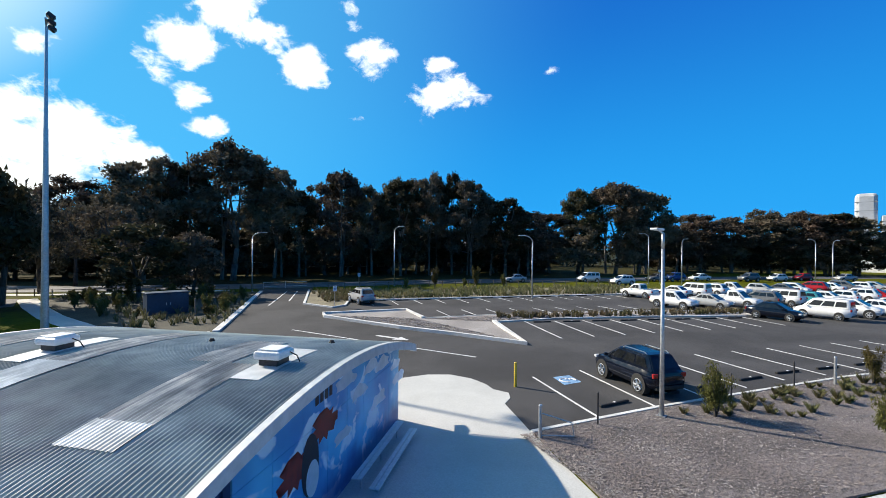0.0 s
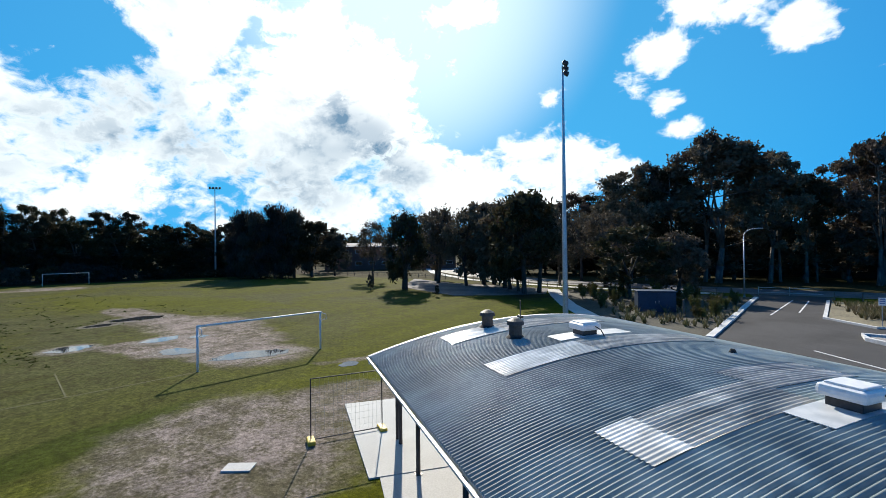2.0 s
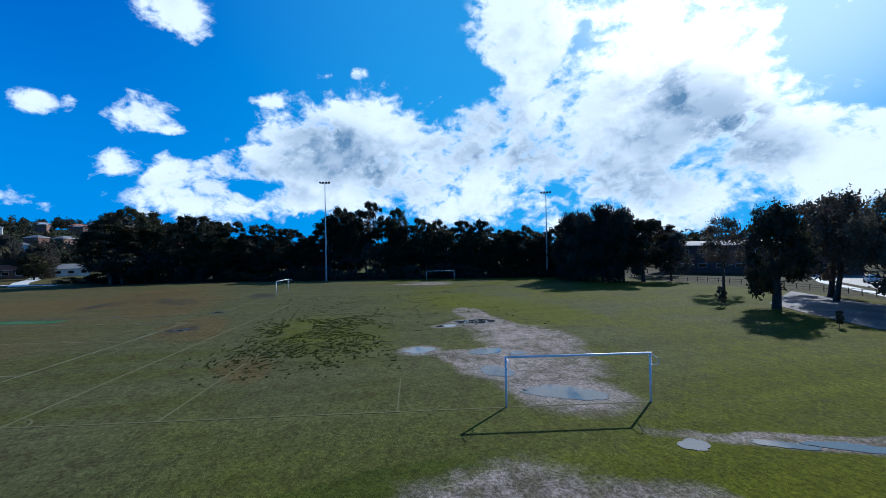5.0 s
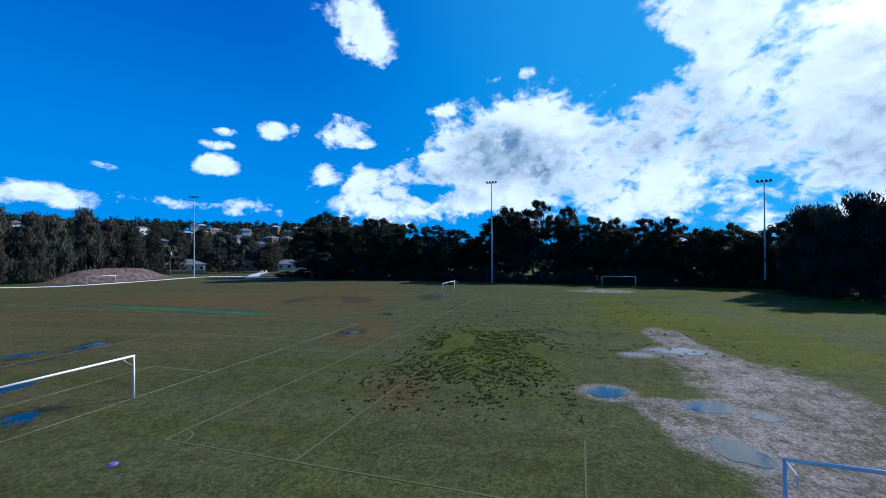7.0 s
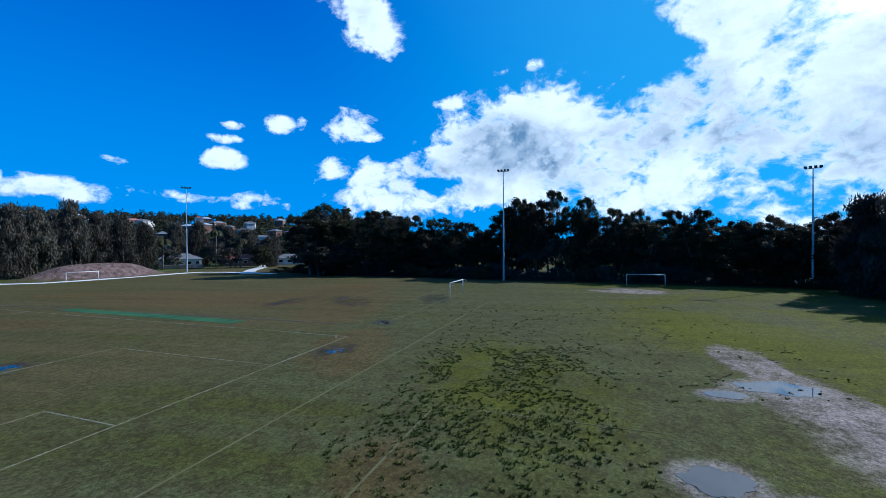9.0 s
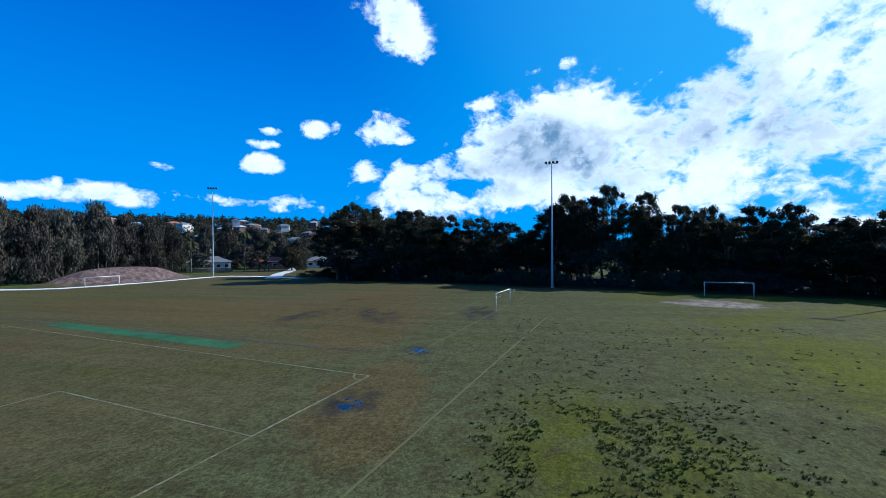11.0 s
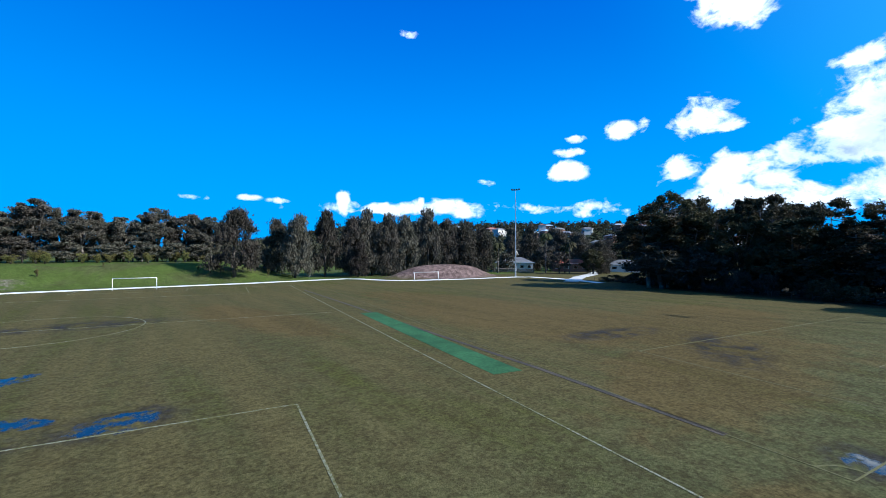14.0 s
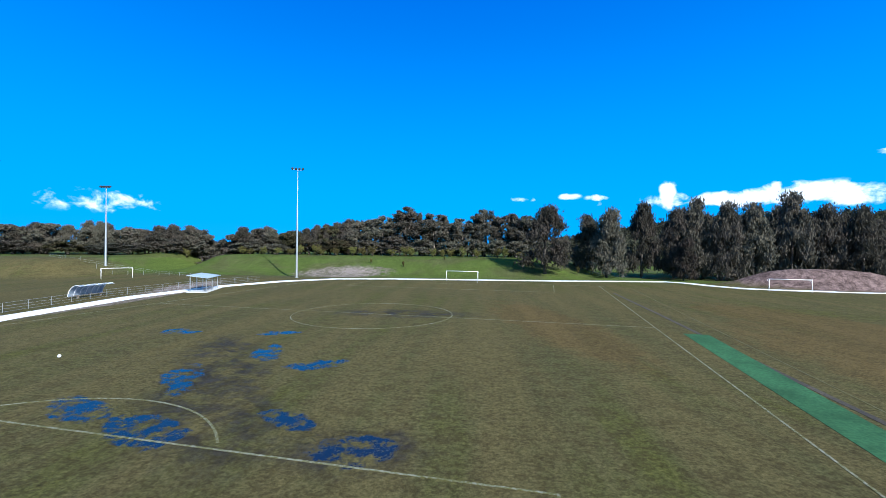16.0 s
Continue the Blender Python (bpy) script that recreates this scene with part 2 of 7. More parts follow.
def foliage(name, c1, c2, c3):
    m = bpy.data.materials.new(name)
    m.use_nodes = True
    n = Nodes(m.node_tree)
    isl = n.add("ShaderNodeNewGeometry").outputs["Random Per Island"]
    obj = n.add("ShaderNodeObjectInfo").outputs["Random"]
    p = n.coord("Object")
    col = n.mix(isl, (*c1, 1), (*c2, 1))
    col = n.mix(n.smooth(n.noise(p, 0.35, 2.0), 0.4, 0.65), col, (*c3, 1))
    hsv = n.add("ShaderNodeHueSaturation")
    n.link(col, hsv.inputs["Color"])
    n.link(n.math("MULTIPLY_ADD", obj, 0.5, 0.75), hsv.inputs["Value"])
    n.link(n.math("MULTIPLY_ADD", obj, 0.05, 0.475), hsv.inputs["Hue"])
    b = n.add("ShaderNodeBsdfPrincipled")
    n.link(hsv.outputs[0], b.inputs["Base Color"])
    b.inputs["Roughness"].default_value = 0.75
    b.inputs["Specular IOR Level"].default_value = 0.12
    tr = n.add("ShaderNodeBsdfTranslucent")
    n.link(hsv.outputs[0], tr.inputs["Color"])
    mx = n.add("ShaderNodeMixShader")
    mx.inputs[0].default_value = 0.20
    n.link(b.outputs[0], mx.inputs[1])
    n.link(tr.outputs[0], mx.inputs[2])
    n.link(mx.outputs[0], n.add("ShaderNodeOutputMaterial").inputs[0])
    return m


ASPHALT = surface("asphalt", (0.046, 0.045, 0.047), (0.084, 0.082, 0.083), 60, 0.9, 0.35, big=0.22, big_scale=0.18, spec=0.2)
CONCRETE = surface("concrete", (0.46, 0.46, 0.44), (0.57, 0.57, 0.55), 22, 0.85, 0.15, big=0.08, big_scale=0.3)
KERB = surface("kerb_concrete", (0.50, 0.50, 0.49), (0.66, 0.66, 0.65), 14, 0.85, 0.2, big=0.15, big_scale=0.5)
MULCH = surface("bark_mulch", (0.055, 0.047, 0.046), (0.32, 0.275, 0.268), 34, 0.95, 1.0, big=0.25, big_scale=0.4, bump_dist=0.06)
PAINT = surface("white_road_paint", (0.55, 0.55, 0.55), (0.80, 0.80, 0.80), 9, 0.7, 0.1, big=0.15, big_scale=0.8)
STEEL = surface("galvanised_steel", (0.42, 0.44, 0.46), (0.58, 0.60, 0.62), 8, 0.42, 0.05, metal=0.75, big=0.12)
DARKSTEEL = surface("dark_steel", (0.02, 0.02, 0.022), (0.05, 0.05, 0.055), 12, 0.5, 0.05, big=0.1)
WHITEPAINT = surface("white_paint", (0.72, 0.73, 0.74), (0.84, 0.84, 0.84), 10, 0.45, 0.05, big=0.06)
RUBBER = surface("black_rubber", (0.012, 0.012, 0.013), (0.03, 0.03, 0.03), 20, 0.8, 0.2, big=0.1)
YELLOW = surface("yellow_paint", (0.55, 0.38, 0.03), (0.72, 0.52, 0.06), 8, 0.5, 0.1, big=0.1)
TIMBER = surface("weathered_timber", (0.10, 0.085, 0.07), (0.22, 0.19, 0.16), 14, 0.9, 0.4, big=0.2, stretch=(1, 1, 0.1))
BARK = surface("tree_bark", (0.035, 0.030, 0.026), (0.11, 0.095, 0.080), 5, 0.95, 0.8, big=0.3, stretch=(1, 1, 0.2), bump_dist=0.05)
PALEBARK = surface("pale_bark", (0.060, 0.052, 0.045), (0.22, 0.19, 0.16), 2.5, 0.9, 0.5, big=0.3, stretch=(1, 1, 0.25), bump_dist=0.03)
GUMLEAF = foliage("gum_leaves", (0.025, 0.026, 0.013), (0.052, 0.052, 0.025), (0.065, 0.053, 0.031))
SHEOAK = foliage("sheoak_needles", (0.034, 0.033, 0.025), (0.055, 0.052, 0.039), (0.069, 0.058, 0.047))
SHRUBLEAF = foliage("shrub_leaves", (0.056, 0.059, 0.017), (0.133, 0.130, 0.042), (0.147, 0.119, 0.042))
SILVERLEAF = foliage("silver_leaves", (0.033, 0.036, 0.028), (0.066, 0.069, 0.055), (0.055, 0.052, 0.044))
TUSSOCK = foliage("tussock_grass", (0.080, 0.088, 0.036), (0.176, 0.168, 0.080), (0.208, 0.176, 0.104))


PATHWHITE = surface("pale_new_concrete", (0.66, 0.67, 0.67), (0.78, 0.78, 0.78), 16, 0.85, 0.1, big=0.06)
ALLOY = surface("pale_aluminium", (0.58, 0.60, 0.62), (0.72, 0.73, 0.74), 8, 0.4, 0.0, metal=0.2, big=0.06)


# ---- mesh helpers ----
def mesh_of(bm, name, material, smooth=False):
    me = bpy.data.meshes.new(name)
    bmesh.ops.recalc_face_normals(bm, faces=bm.faces[:])
    bm.to_mesh(me)
    bm.free()
    me.materials.append(material)
    if smooth:
        for f in me.polygons:
            f.use_smooth = True
    return me


def part(name, bm, material, parent=None, label="", smooth=False, m=None):
    ob = new(name, bm if isinstance(bm, bpy.types.Mesh) else mesh_of(bm, name, material, smooth))
    if parent is not None:
        ob.parent = parent
    if m is not None:
        ob.matrix_basis = m
    if label:
        ob["label"] = label
    return ob


def thing(name, m, label, category, group="", kind=""):
    ob = new(name)
    ob.empty_display_size = 0.3
    ob.matrix_basis = m
    return tagged(ob, label, category, group, kind)


def box(bm, c, s, rz=0.0, bevel=0.0, m=None):
    g = bmesh.ops.create_cube(bm, size=1.0, matrix=Matrix.Translation(c) @ Matrix.Rotation(radians(rz), 4, "Z") @ Matrix.Diagonal((*s, 1)))
    vs = g["verts"]
    if m is not None:
        bmesh.ops.transform(bm, matrix=m, verts=vs)
    if bevel:
        es = list({e for v in vs for e in v.link_edges})
        bmesh.ops.bevel(bm, geom=es, offset=bevel, segments=2, affect="EDGES", profile=0.5)
    return bm


def rod(bm, a, b, r0, r1=None, n=10):
    a, b = Vector(a), Vector(b)
    d = b - a
    q = d.to_track_quat("Z", "Y").to_matrix().to_4x4()
    bmesh.ops.create_cone(bm, cap_ends=True, segments=n, radius1=r0, radius2=r0 if r1 is None else r1, depth=d.length,
                          matrix=Matrix.Translation((a + b) / 2) @ q)
    return bm


def tube(bm, pts, r, n=10):
    for a, b in zip(pts[:-1], pts[1:]):
        rod(bm, a, b, r, r, n)
    return bm


def poly(pts, z0, z1):
    """A slab with the outline pts between two heights."""
    bm = bmesh.new()
    top = [bm.verts.new((x, y, z1)) for x, y in pts]
    bot = [bm.verts.new((x, y, z0)) for x, y in pts]
    for a, b, c in tessellate_polygon([[Vector((x, y, 0)) for x, y in pts]]):
        bm.faces.new((top[a], top[b], top[c]))
    for i in range(len(pts)):
        j = (i + 1) % len(pts)
        bm.faces.new((top[i], top[j], bot[j], bot[i]))
    return bm


def ribbon(bm, pts, width, z0, z1):
    """A strip of that width along a polyline, as a low solid."""
    ps = [Vector((x, y, 0)) for x, y in pts]
    left, right = [], []
    for i, p in enumerate(ps):
        d = (ps[min(i + 1, len(ps) - 1)] - ps[max(i - 1, 0)]).normalized()
        o = Vector((-d.y, d.x, 0)) * width / 2
        left.append(p + o)
        right.append(p - o)
    for i in range(len(ps) - 1):
        q = [left[i], left[i + 1], right[i + 1], right[i]]
        t = [bm.verts.new((v.x, v.y, z1)) for v in q]
        b = [bm.verts.new((v.x, v.y, z0)) for v in q]
        bm.faces.new(t)
        for k in range(4):
            bm.faces.new((t[k], t[(k + 1) % 4], b[(k + 1) % 4], b[k]))
    return bm


def blob(cx, cy, rx, ry, z, seed, turn=0.0, n=44, wobble=0.35):
    """An irregular flat patch."""
    bm = bmesh.new()
    vs = []
    ca, sa = math.cos(radians(turn)), math.sin(radians(turn))
    for i in range(n):
        a = 2 * math.pi * i / n
        k = 1 + wobble * (noise.noise((math.cos(a) * 1.3 + seed * 3.7, math.sin(a) * 1.3, seed)) + 0.55 * noise.noise((math.cos(a) * 4 + seed, math.sin(a) * 4, seed * 1.3)) + 0.22 * noise.noise((math.cos(a) * 9 + seed, math.sin(a) * 9, seed)))
        x, y = rx * k * math.cos(a), ry * k * math.sin(a)
        vs.append(bm.verts.new((cx + x * ca - y * sa, cy + x * sa + y * ca, z)))
    bm.faces.new(vs)
    bmesh.ops.triangulate(bm, faces=bm.faces[:])
    return bm


def structure(name, bm, material, label):
    return tagged(part(name, bm, material), label, name.split("_")[0], kind="structure")


# ---- ground ----
def rise(lo, hi, v):
    t = min(max((v - lo) / (hi - lo), 0.0), 1.0)
    return t * t * (3 - 2 * t)


def land(x, y):
    """Height of the ground."""
    z = 0.0
    edge = -121.5 - 0.065 * max(0.0, -44 - x) - 0.04 * max(0.0, x + 20)
    bank = rise(0, 24, edge - y) * rise(-93, -74, x) * rise(76, 56, x)
    z += 4.6 * bank
    gully = rise(2, 9, abs(x - 37))
    z *= gully if y < edge - 4 else 1.0
    east = rise(-96, -110, y) * rise(38, 48, x)
    z = max(z, 4.0 * east)
    d = math.hypot(x + 50, y + 9)
    az = math.degrees(math.atan2(-(x + 50), y + 9))
    z += 46 * rise(230, 760, d) * rise(92, 116, az) * rise(176, 150, az)
    z += 22 * rise(420, 900, d) * rise(22, 38, az) * rise(94, 74, az)
    u, v = (x + 128) * 0.985 - (y + 116.5) * 0.17, (x + 128) * 0.17 + (y + 116.5) * 0.985
    z += 4.0 * math.exp(-((u / 15.5) ** 2 + (v / 6.5) ** 2) ** 2)
    return z


xs = np.concatenate([[-3000, -2000, -1400, -1100, -900, -760, -640, -540, -460, -400, -350, -310, -280, -255, -235], np.arange(-220, 100, 3.5), [105, 115, 130, 150, 180, 230, 320, 500, 900, 1600, 3000]])
ys = np.concatenate([[-3000, -2000, -1400, -1000, -800, -640, -520, -430, -360, -300, -260, -230, -210], np.arange(-195, -80, 3.0), np.arange(-80, 100, 6), [105, 120, 150, 200, 300, 450, 700, 1100, 1800, 3000]])
verts = [(float(x), float(y), land(float(x), float(y))) for y in ys for x in xs]
nx = len(xs)
faces = [(j * nx + i, j * nx + i + 1, (j + 1) * nx + i + 1, (j + 1) * nx + i) for j in range(len(ys) - 1) for i in range(nx - 1)]
gm = bpy.data.meshes.new("ground")
gm.from_pydata(verts, [], faces)
for f in gm.polygons:
    f.use_smooth = True


def grass_material():
    m = bpy.data.materials.new("field_grass")
    m.use_nodes = True
    n = Nodes(m.node_tree)
    p = n.coord("Object")
    fine = n.noise(p, 7.0, 12.0, 0.78)
    clump = n.noise(p, 1.1, 5.0, 0.6)
    wide = n.noise(p, 0.045, 4.0, 0.55, 1.0)
    streak = n.noise(n.stretch(p, (0.5, 0.05, 1), (0, 0, radians(15))), 0.6, 4.0, 0.6)

    def spot(x, y, rx, ry, turn=0.0, wob=0.5):
        mp = n.add("ShaderNodeMapping")
        mp.vector_type = "TEXTURE"
        n.link(p, mp.inputs[0])
        mp.inputs["Location"].default_value = (x, y, 0)
        mp.inputs["Rotation"].default_value = (0, 0, radians(turn))
        mp.inputs["Scale"].default_value = (rx, ry, 60)
        ln = n.add("ShaderNodeVectorMath")
        ln.operation = "LENGTH"
        n.link(mp.outputs[0], ln.inputs[0])
        d = n.math("ADD", ln.outputs["Value"], n.math("MULTIPLY", n.math("SUBTRACT", clump2, 0.5), wob * 2))
        return n.smooth(d, 0.65, 1.05, 1.0, 0.0)

    clump2 = n.noise(p, 0.32, 6.0, 0.65, 0.6)
    green = n.mix(n.smooth(fine, 0.3, 0.7), (0.048, 0.056, 0.002, 1), (0.128, 0.135, 0.005, 1))
    dry = n.mix(n.smooth(fine, 0.3, 0.7), (0.045, 0.049, 0.019, 1), (0.117, 0.121, 0.053, 1))
    brown = n.mix(n.smooth(fine, 0.3, 0.7), (0.062, 0.043, 0.016, 1), (0.150, 0.102, 0.040, 1))
    sand = n.mix(n.smooth(fine, 0.25, 0.75), (0.13, 0.105, 0.085, 1), (0.46, 0.385, 0.355, 1))
    wet = n.mix(n.smooth(clump, 0.3, 0.7), (0.016, 0.015, 0.014, 1), (0.036, 0.031, 0.026, 1))
    bank = n.mix(n.smooth(fine, 0.3, 0.7), (0.040, 0.066, 0.012, 1), (0.105, 0.140, 0.034, 1))
    mottle = n.noise(p, 0.85, 8.0, 0.72)
    sep = n.add("ShaderNodeSeparateXYZ")
    n.link(p, sep.inputs[0])
    col = n.mix(n.math("MULTIPLY", n.smooth(n.math("ADD", wide, n.math("MULTIPLY", n.math("SUBTRACT", clump, 0.5), 0.35)), 0.42, 0.62), n.smooth(sep.outputs[0], -12, -42, 0.25, 0.75)), green, dry)
    # the playing fields are drier than the verge
    far = n.math("MAXIMUM", n.smooth(sep.outputs[0], -12, -36, 0.0, 1.0), n.smooth(sep.outputs[1], 8, -8, 0.0, 1.0))
    field = n.math("MULTIPLY", far, n.smooth(n.math("ADD", streak, n.math("MULTIPLY", wide, 0.6)), 0.50, 0.85, 0.55, 1.0))
    field = n.math("MULTIPLY", field, n.smooth(sep.outputs[1], 22, 4, 0.15, 1.0))
    col = n.mix(field, col, dry)
    col = n.mix(n.math("MULTIPLY", far, n.smooth(mottle, 0.58, 0.38, 0.0, 0.42)), col, n.mix(0.5, brown, wet))
    col = n.mix(n.math("MULTIPLY", n.smooth(sep.outputs[1], -120.5, -123.5), n.smooth(n.math("ADD", wide, n.math("MULTIPLY", clump, 0.3)), 0.78, 0.62, 0.35, 1.0)), col, bank)
    # the southern pitch has browned in bands
    south = n.math("MULTIPLY", n.smooth(sep.outputs[1], -10, -26), n.smooth(sep.outputs[1], -121, -112))
    col = n.mix(n.math("MULTIPLY", south, n.smooth(n.math("ADD", streak, n.math("MULTIPLY", wide, 0.4)), 0.50, 0.82, 0.22, 0.72)), col, n.mix(0.35, brown, dry))
    # shade under the western trees, put into the ground colour as dark leaf litter
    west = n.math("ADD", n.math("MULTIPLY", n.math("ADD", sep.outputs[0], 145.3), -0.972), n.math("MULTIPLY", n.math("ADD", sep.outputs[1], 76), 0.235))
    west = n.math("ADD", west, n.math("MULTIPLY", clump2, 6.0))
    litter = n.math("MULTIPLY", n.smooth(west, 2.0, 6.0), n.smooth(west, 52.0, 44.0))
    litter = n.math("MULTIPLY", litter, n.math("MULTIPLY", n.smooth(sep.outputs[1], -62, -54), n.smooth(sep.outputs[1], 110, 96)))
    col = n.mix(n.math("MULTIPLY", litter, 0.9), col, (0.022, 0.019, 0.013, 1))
    # shade beyond the street put into the ground colour; brown litter round (-33, 66)
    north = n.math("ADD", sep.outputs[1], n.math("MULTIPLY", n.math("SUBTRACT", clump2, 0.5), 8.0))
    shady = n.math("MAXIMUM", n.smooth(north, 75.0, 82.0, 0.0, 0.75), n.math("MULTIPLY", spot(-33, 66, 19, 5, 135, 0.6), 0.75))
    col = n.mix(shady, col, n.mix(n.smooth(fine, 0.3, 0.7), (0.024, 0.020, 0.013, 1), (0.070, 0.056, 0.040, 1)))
    brownish = None
    for a in ((-86, -40, 30, 13, 100), (-78, -20, 16, 7, 12), (-104, -30, 16, 9, 20), (-88, -66, 20, 8, 102), (-58, -62, 20, 5, 102), (-56, -10, 9, 4, 12), (-36.5, -1.2, 4, 2, 12)):
        s = spot(*a, 0.6)
        brownish = s if brownish is None else n.math("MAXIMUM", brownish, s)
    col = n.mix(n.math("MULTIPLY", brownish, 0.62), col, brown)
    swale = n.math("MULTIPLY", spot(-19.2, 5.2, 1.3, 7.5, 12, 0.6), 0.6)
    col = n.mix(swale, col, (0.030, 0.048, 0.004, 1))
    lush = n.math("MAXIMUM", spot(-64, 27, 22, 8, 14, 0.7), n.math("MULTIPLY", spot(-49, 4, 14, 7, 12, 1.0), n.smooth(clump2, 0.38, 0.60, 0.25, 1.0)))
    col = n.mix(n.math("MULTIPLY", lush, 0.7), col, green)
    bare = None
    for a in ((-15.0, 9.6, 6.2, 4.6, -38, 0.5), (-15.2, 14.0, 5, 3.0, 60, 0.6), (-26.8, 17.2, 4.5, 3.6, 20, 0.5), (-32.5, 18.6, 6.6, 4.6, -10, 0.6), (-39.0, 21.4, 7.2, 4.4, -10, 0.6), (-47.5, 20.5, 5, 3.0, -10, 0.9), (-55, 21, 7, 2.4, 0, 1.0), (-34, 14.2, 5, 2.2, 10, 0.9), (-105, 24, 8, 3, 70, 0.8),
              (-17.8, 24.5, 7, 0.9, 66, 0.9), (-108, 27, 6, 3, 60, 0.9), (2.5, -92, 14, 4, 100, 0.9), (-16, -127, 13, 7, 6, 0.9), (-2, -78, 22, 2.2, 93, 0.6)):
        s = spot(*a)
        bare = s if bare is None else n.math("MAXIMUM", bare, s)
    col = n.mix(n.math("MULTIPLY", bare, 0.75), col, n.mix(n.smooth(fine, 0.3, 0.7), (0.060, 0.050, 0.034, 1), (0.17, 0.145, 0.105, 1)))
    worn = n.math("MULTIPLY", bare, n.smooth(n.math("ADD", n.math("MULTIPLY", n.math("ADD", clump, clump2), 0.5), n.math("MULTIPLY", fine, 0.5)), 0.66, 0.86, 0.10, 1.0))
    col = n.mix(worn, col, sand)
    damp = None
    for a in ((-55.2, -11.0, 3.6, 2.4, 12), (-45.3, -32.2, 3.6, 2.6, 10), (-37, -36, 9, 3.5, -50), (-33, -44, 10, 3.5, -60), (-67.8, -10.7, 2.4, 1.8, 20), (-90, -9, 8, 3, 12), (-86, -22, 9, 3.5, 30), (-28.5, -19.5, 5, 2.2, -12), (-42, -66, 11, 3.6, 0), (-84, -31, 8, 2.6, -10)):
        s = spot(*a, 0.9)
        damp = s if damp is None else n.math("MAXIMUM", damp, s)
    soak = n.math("MULTIPLY", damp, n.smooth(n.math("ADD", clump2, n.math("MULTIPLY", clump, 0.5)), 0.62, 0.90, 0.0, 0.9))
    col = n.mix(soak, col, wet)
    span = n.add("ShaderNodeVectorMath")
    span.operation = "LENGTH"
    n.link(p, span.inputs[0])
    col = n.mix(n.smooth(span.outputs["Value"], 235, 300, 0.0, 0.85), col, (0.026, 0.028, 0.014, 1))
    # trodden sand in the goal mouth and a wet pale shore round the puddles
    core = n.math("MAXIMUM", spot(-41.5, 20.6, 7.5, 4.2, -15, 0.6), spot(-30.5, 17.6, 5.0, 2.6, 0, 0.7))
    col = n.mix(n.math("MULTIPLY", core, n.smooth(n.math("ADD", n.math("MULTIPLY", mottle, 0.6), n.math("MULTIPLY", clump2, 0.4)), 0.40, 0.60, 0.05, 0.72)), col, sand)
    # shore: wet sand, with the bright cloud reflection put into its paleness
    shore = None
    for x, y, rx, ry, turn in PUDDLES[:7]:
        s = spot(x, y, rx * 1.5 + 0.3, ry * 1.5 + 0.3, turn, 0.35)
        shore = s if shore is None else n.math("MAXIMUM", shore, s)
    shore = n.math("MULTIPLY", shore, n.smooth(n.noise(p, 4.5, 6.0, 0.7), 0.36, 0.56, 0.15, 0.9))
    col = n.mix(shore, col, n.mix(n.smooth(fine, 0.3, 0.7), (0.13, 0.11, 0.095, 1), (0.36, 0.32, 0.29, 1)))
    # standing water in the low spots
    pool = None
    for a in ((-32.8, -40.0, 3.4, 1.5, -60), (-31.0, -35.0, 2.8, 1.2, -20), (-34.8, -46.6, 2.4, 1.4, -70), (-32.6, -53.2, 2.2, 1.0, 20), (-23.5, -53.0, 2.0, 1.2, 0), (-39.4, -43.4, 2.6, 1.2, 30), (-35.6, -33.3, 3.0, 1.4, -30),
              (-41.4, -34.9, 2.0, 1.0, -30), (-31.7, -28.4, 2.6, 1.3, -30), (-33.9, -25.2, 2.0, 1.2, 0), (-45.3, -32.1, 2.3, 1.4, 10), (-54.6, -10.9, 1.2, 1.2, 20), (-67.8, -10.7, 1.2, 1.0, 20), (-28.4, -19.6, 3.2, 1.2, -12)):
        t_ = spot(*a, 1.1)
        pool = t_ if pool is None else n.math("MAXIMUM", pool, t_)
    pool = n.smooth(n.math("MULTIPLY", pool, n.smooth(n.math("ADD", mottle, n.math("MULTIPLY", fine, 0.35)), 0.85, 0.59, 0.0, 1.0)), 0.30, 0.92)
    col = n.mix(pool, col, (0.010, 0.011, 0.012, 1))
    mound = spot(-128, -115.5, 21, 11, -9.8, 0.25)
    col = n.mix(mound, col, n.mix(n.smooth(n.math("ADD", fine, n.math("MULTIPLY", n.math("SUBTRACT", mottle, 0.5), 0.8)), 0.3, 0.7), (0.055, 0.036, 0.032, 1), (0.24, 0.17, 0.155, 1)))
    hsv = n.add("ShaderNodeHueSaturation")
    n.link(col, hsv.inputs["Color"])
    n.link(n.math("MULTIPLY", n.math("MULTIPLY", n.smooth(mottle, 0.32, 0.68, 0.86, 1.12), n.smooth(n.noise(p, 3.4, 8.0, 0.75), 0.34, 0.66, 0.72, 1.22)), n.smooth(streak, 0.35, 0.65, 0.84, 1.02)), hsv.inputs["Value"])
    b = n.add("ShaderNodeBsdfPrincipled")
    n.link(hsv.outputs[0], b.inputs["Base Color"])
    n.link(n.math("SUBTRACT", n.math("SUBTRACT", 0.95, n.math("MULTIPLY_ADD", shore, 0.35, n.math("MULTIPLY", soak, 0.40))), n.math("MULTIPLY", pool, 0.75), None, True), b.inputs["Roughness"])
    n.link(n.math("MULTIPLY_ADD", pool, 0.50, 0.05), b.inputs["Specular IOR Level"])
    bp = n.add("ShaderNodeBump")
    bp.inputs["Distance"].default_value = 0.06
    n.link(n.math("MULTIPLY", n.math("SUBTRACT", 1.0, pool), 0.9), bp.inputs["Strength"])
    n.link(n.math("ADD", fine, n.math("ADD", n.math("MULTIPLY", clump, 0.25), n.math("MULTIPLY", mottle, 0.2))), bp.inputs["Height"])
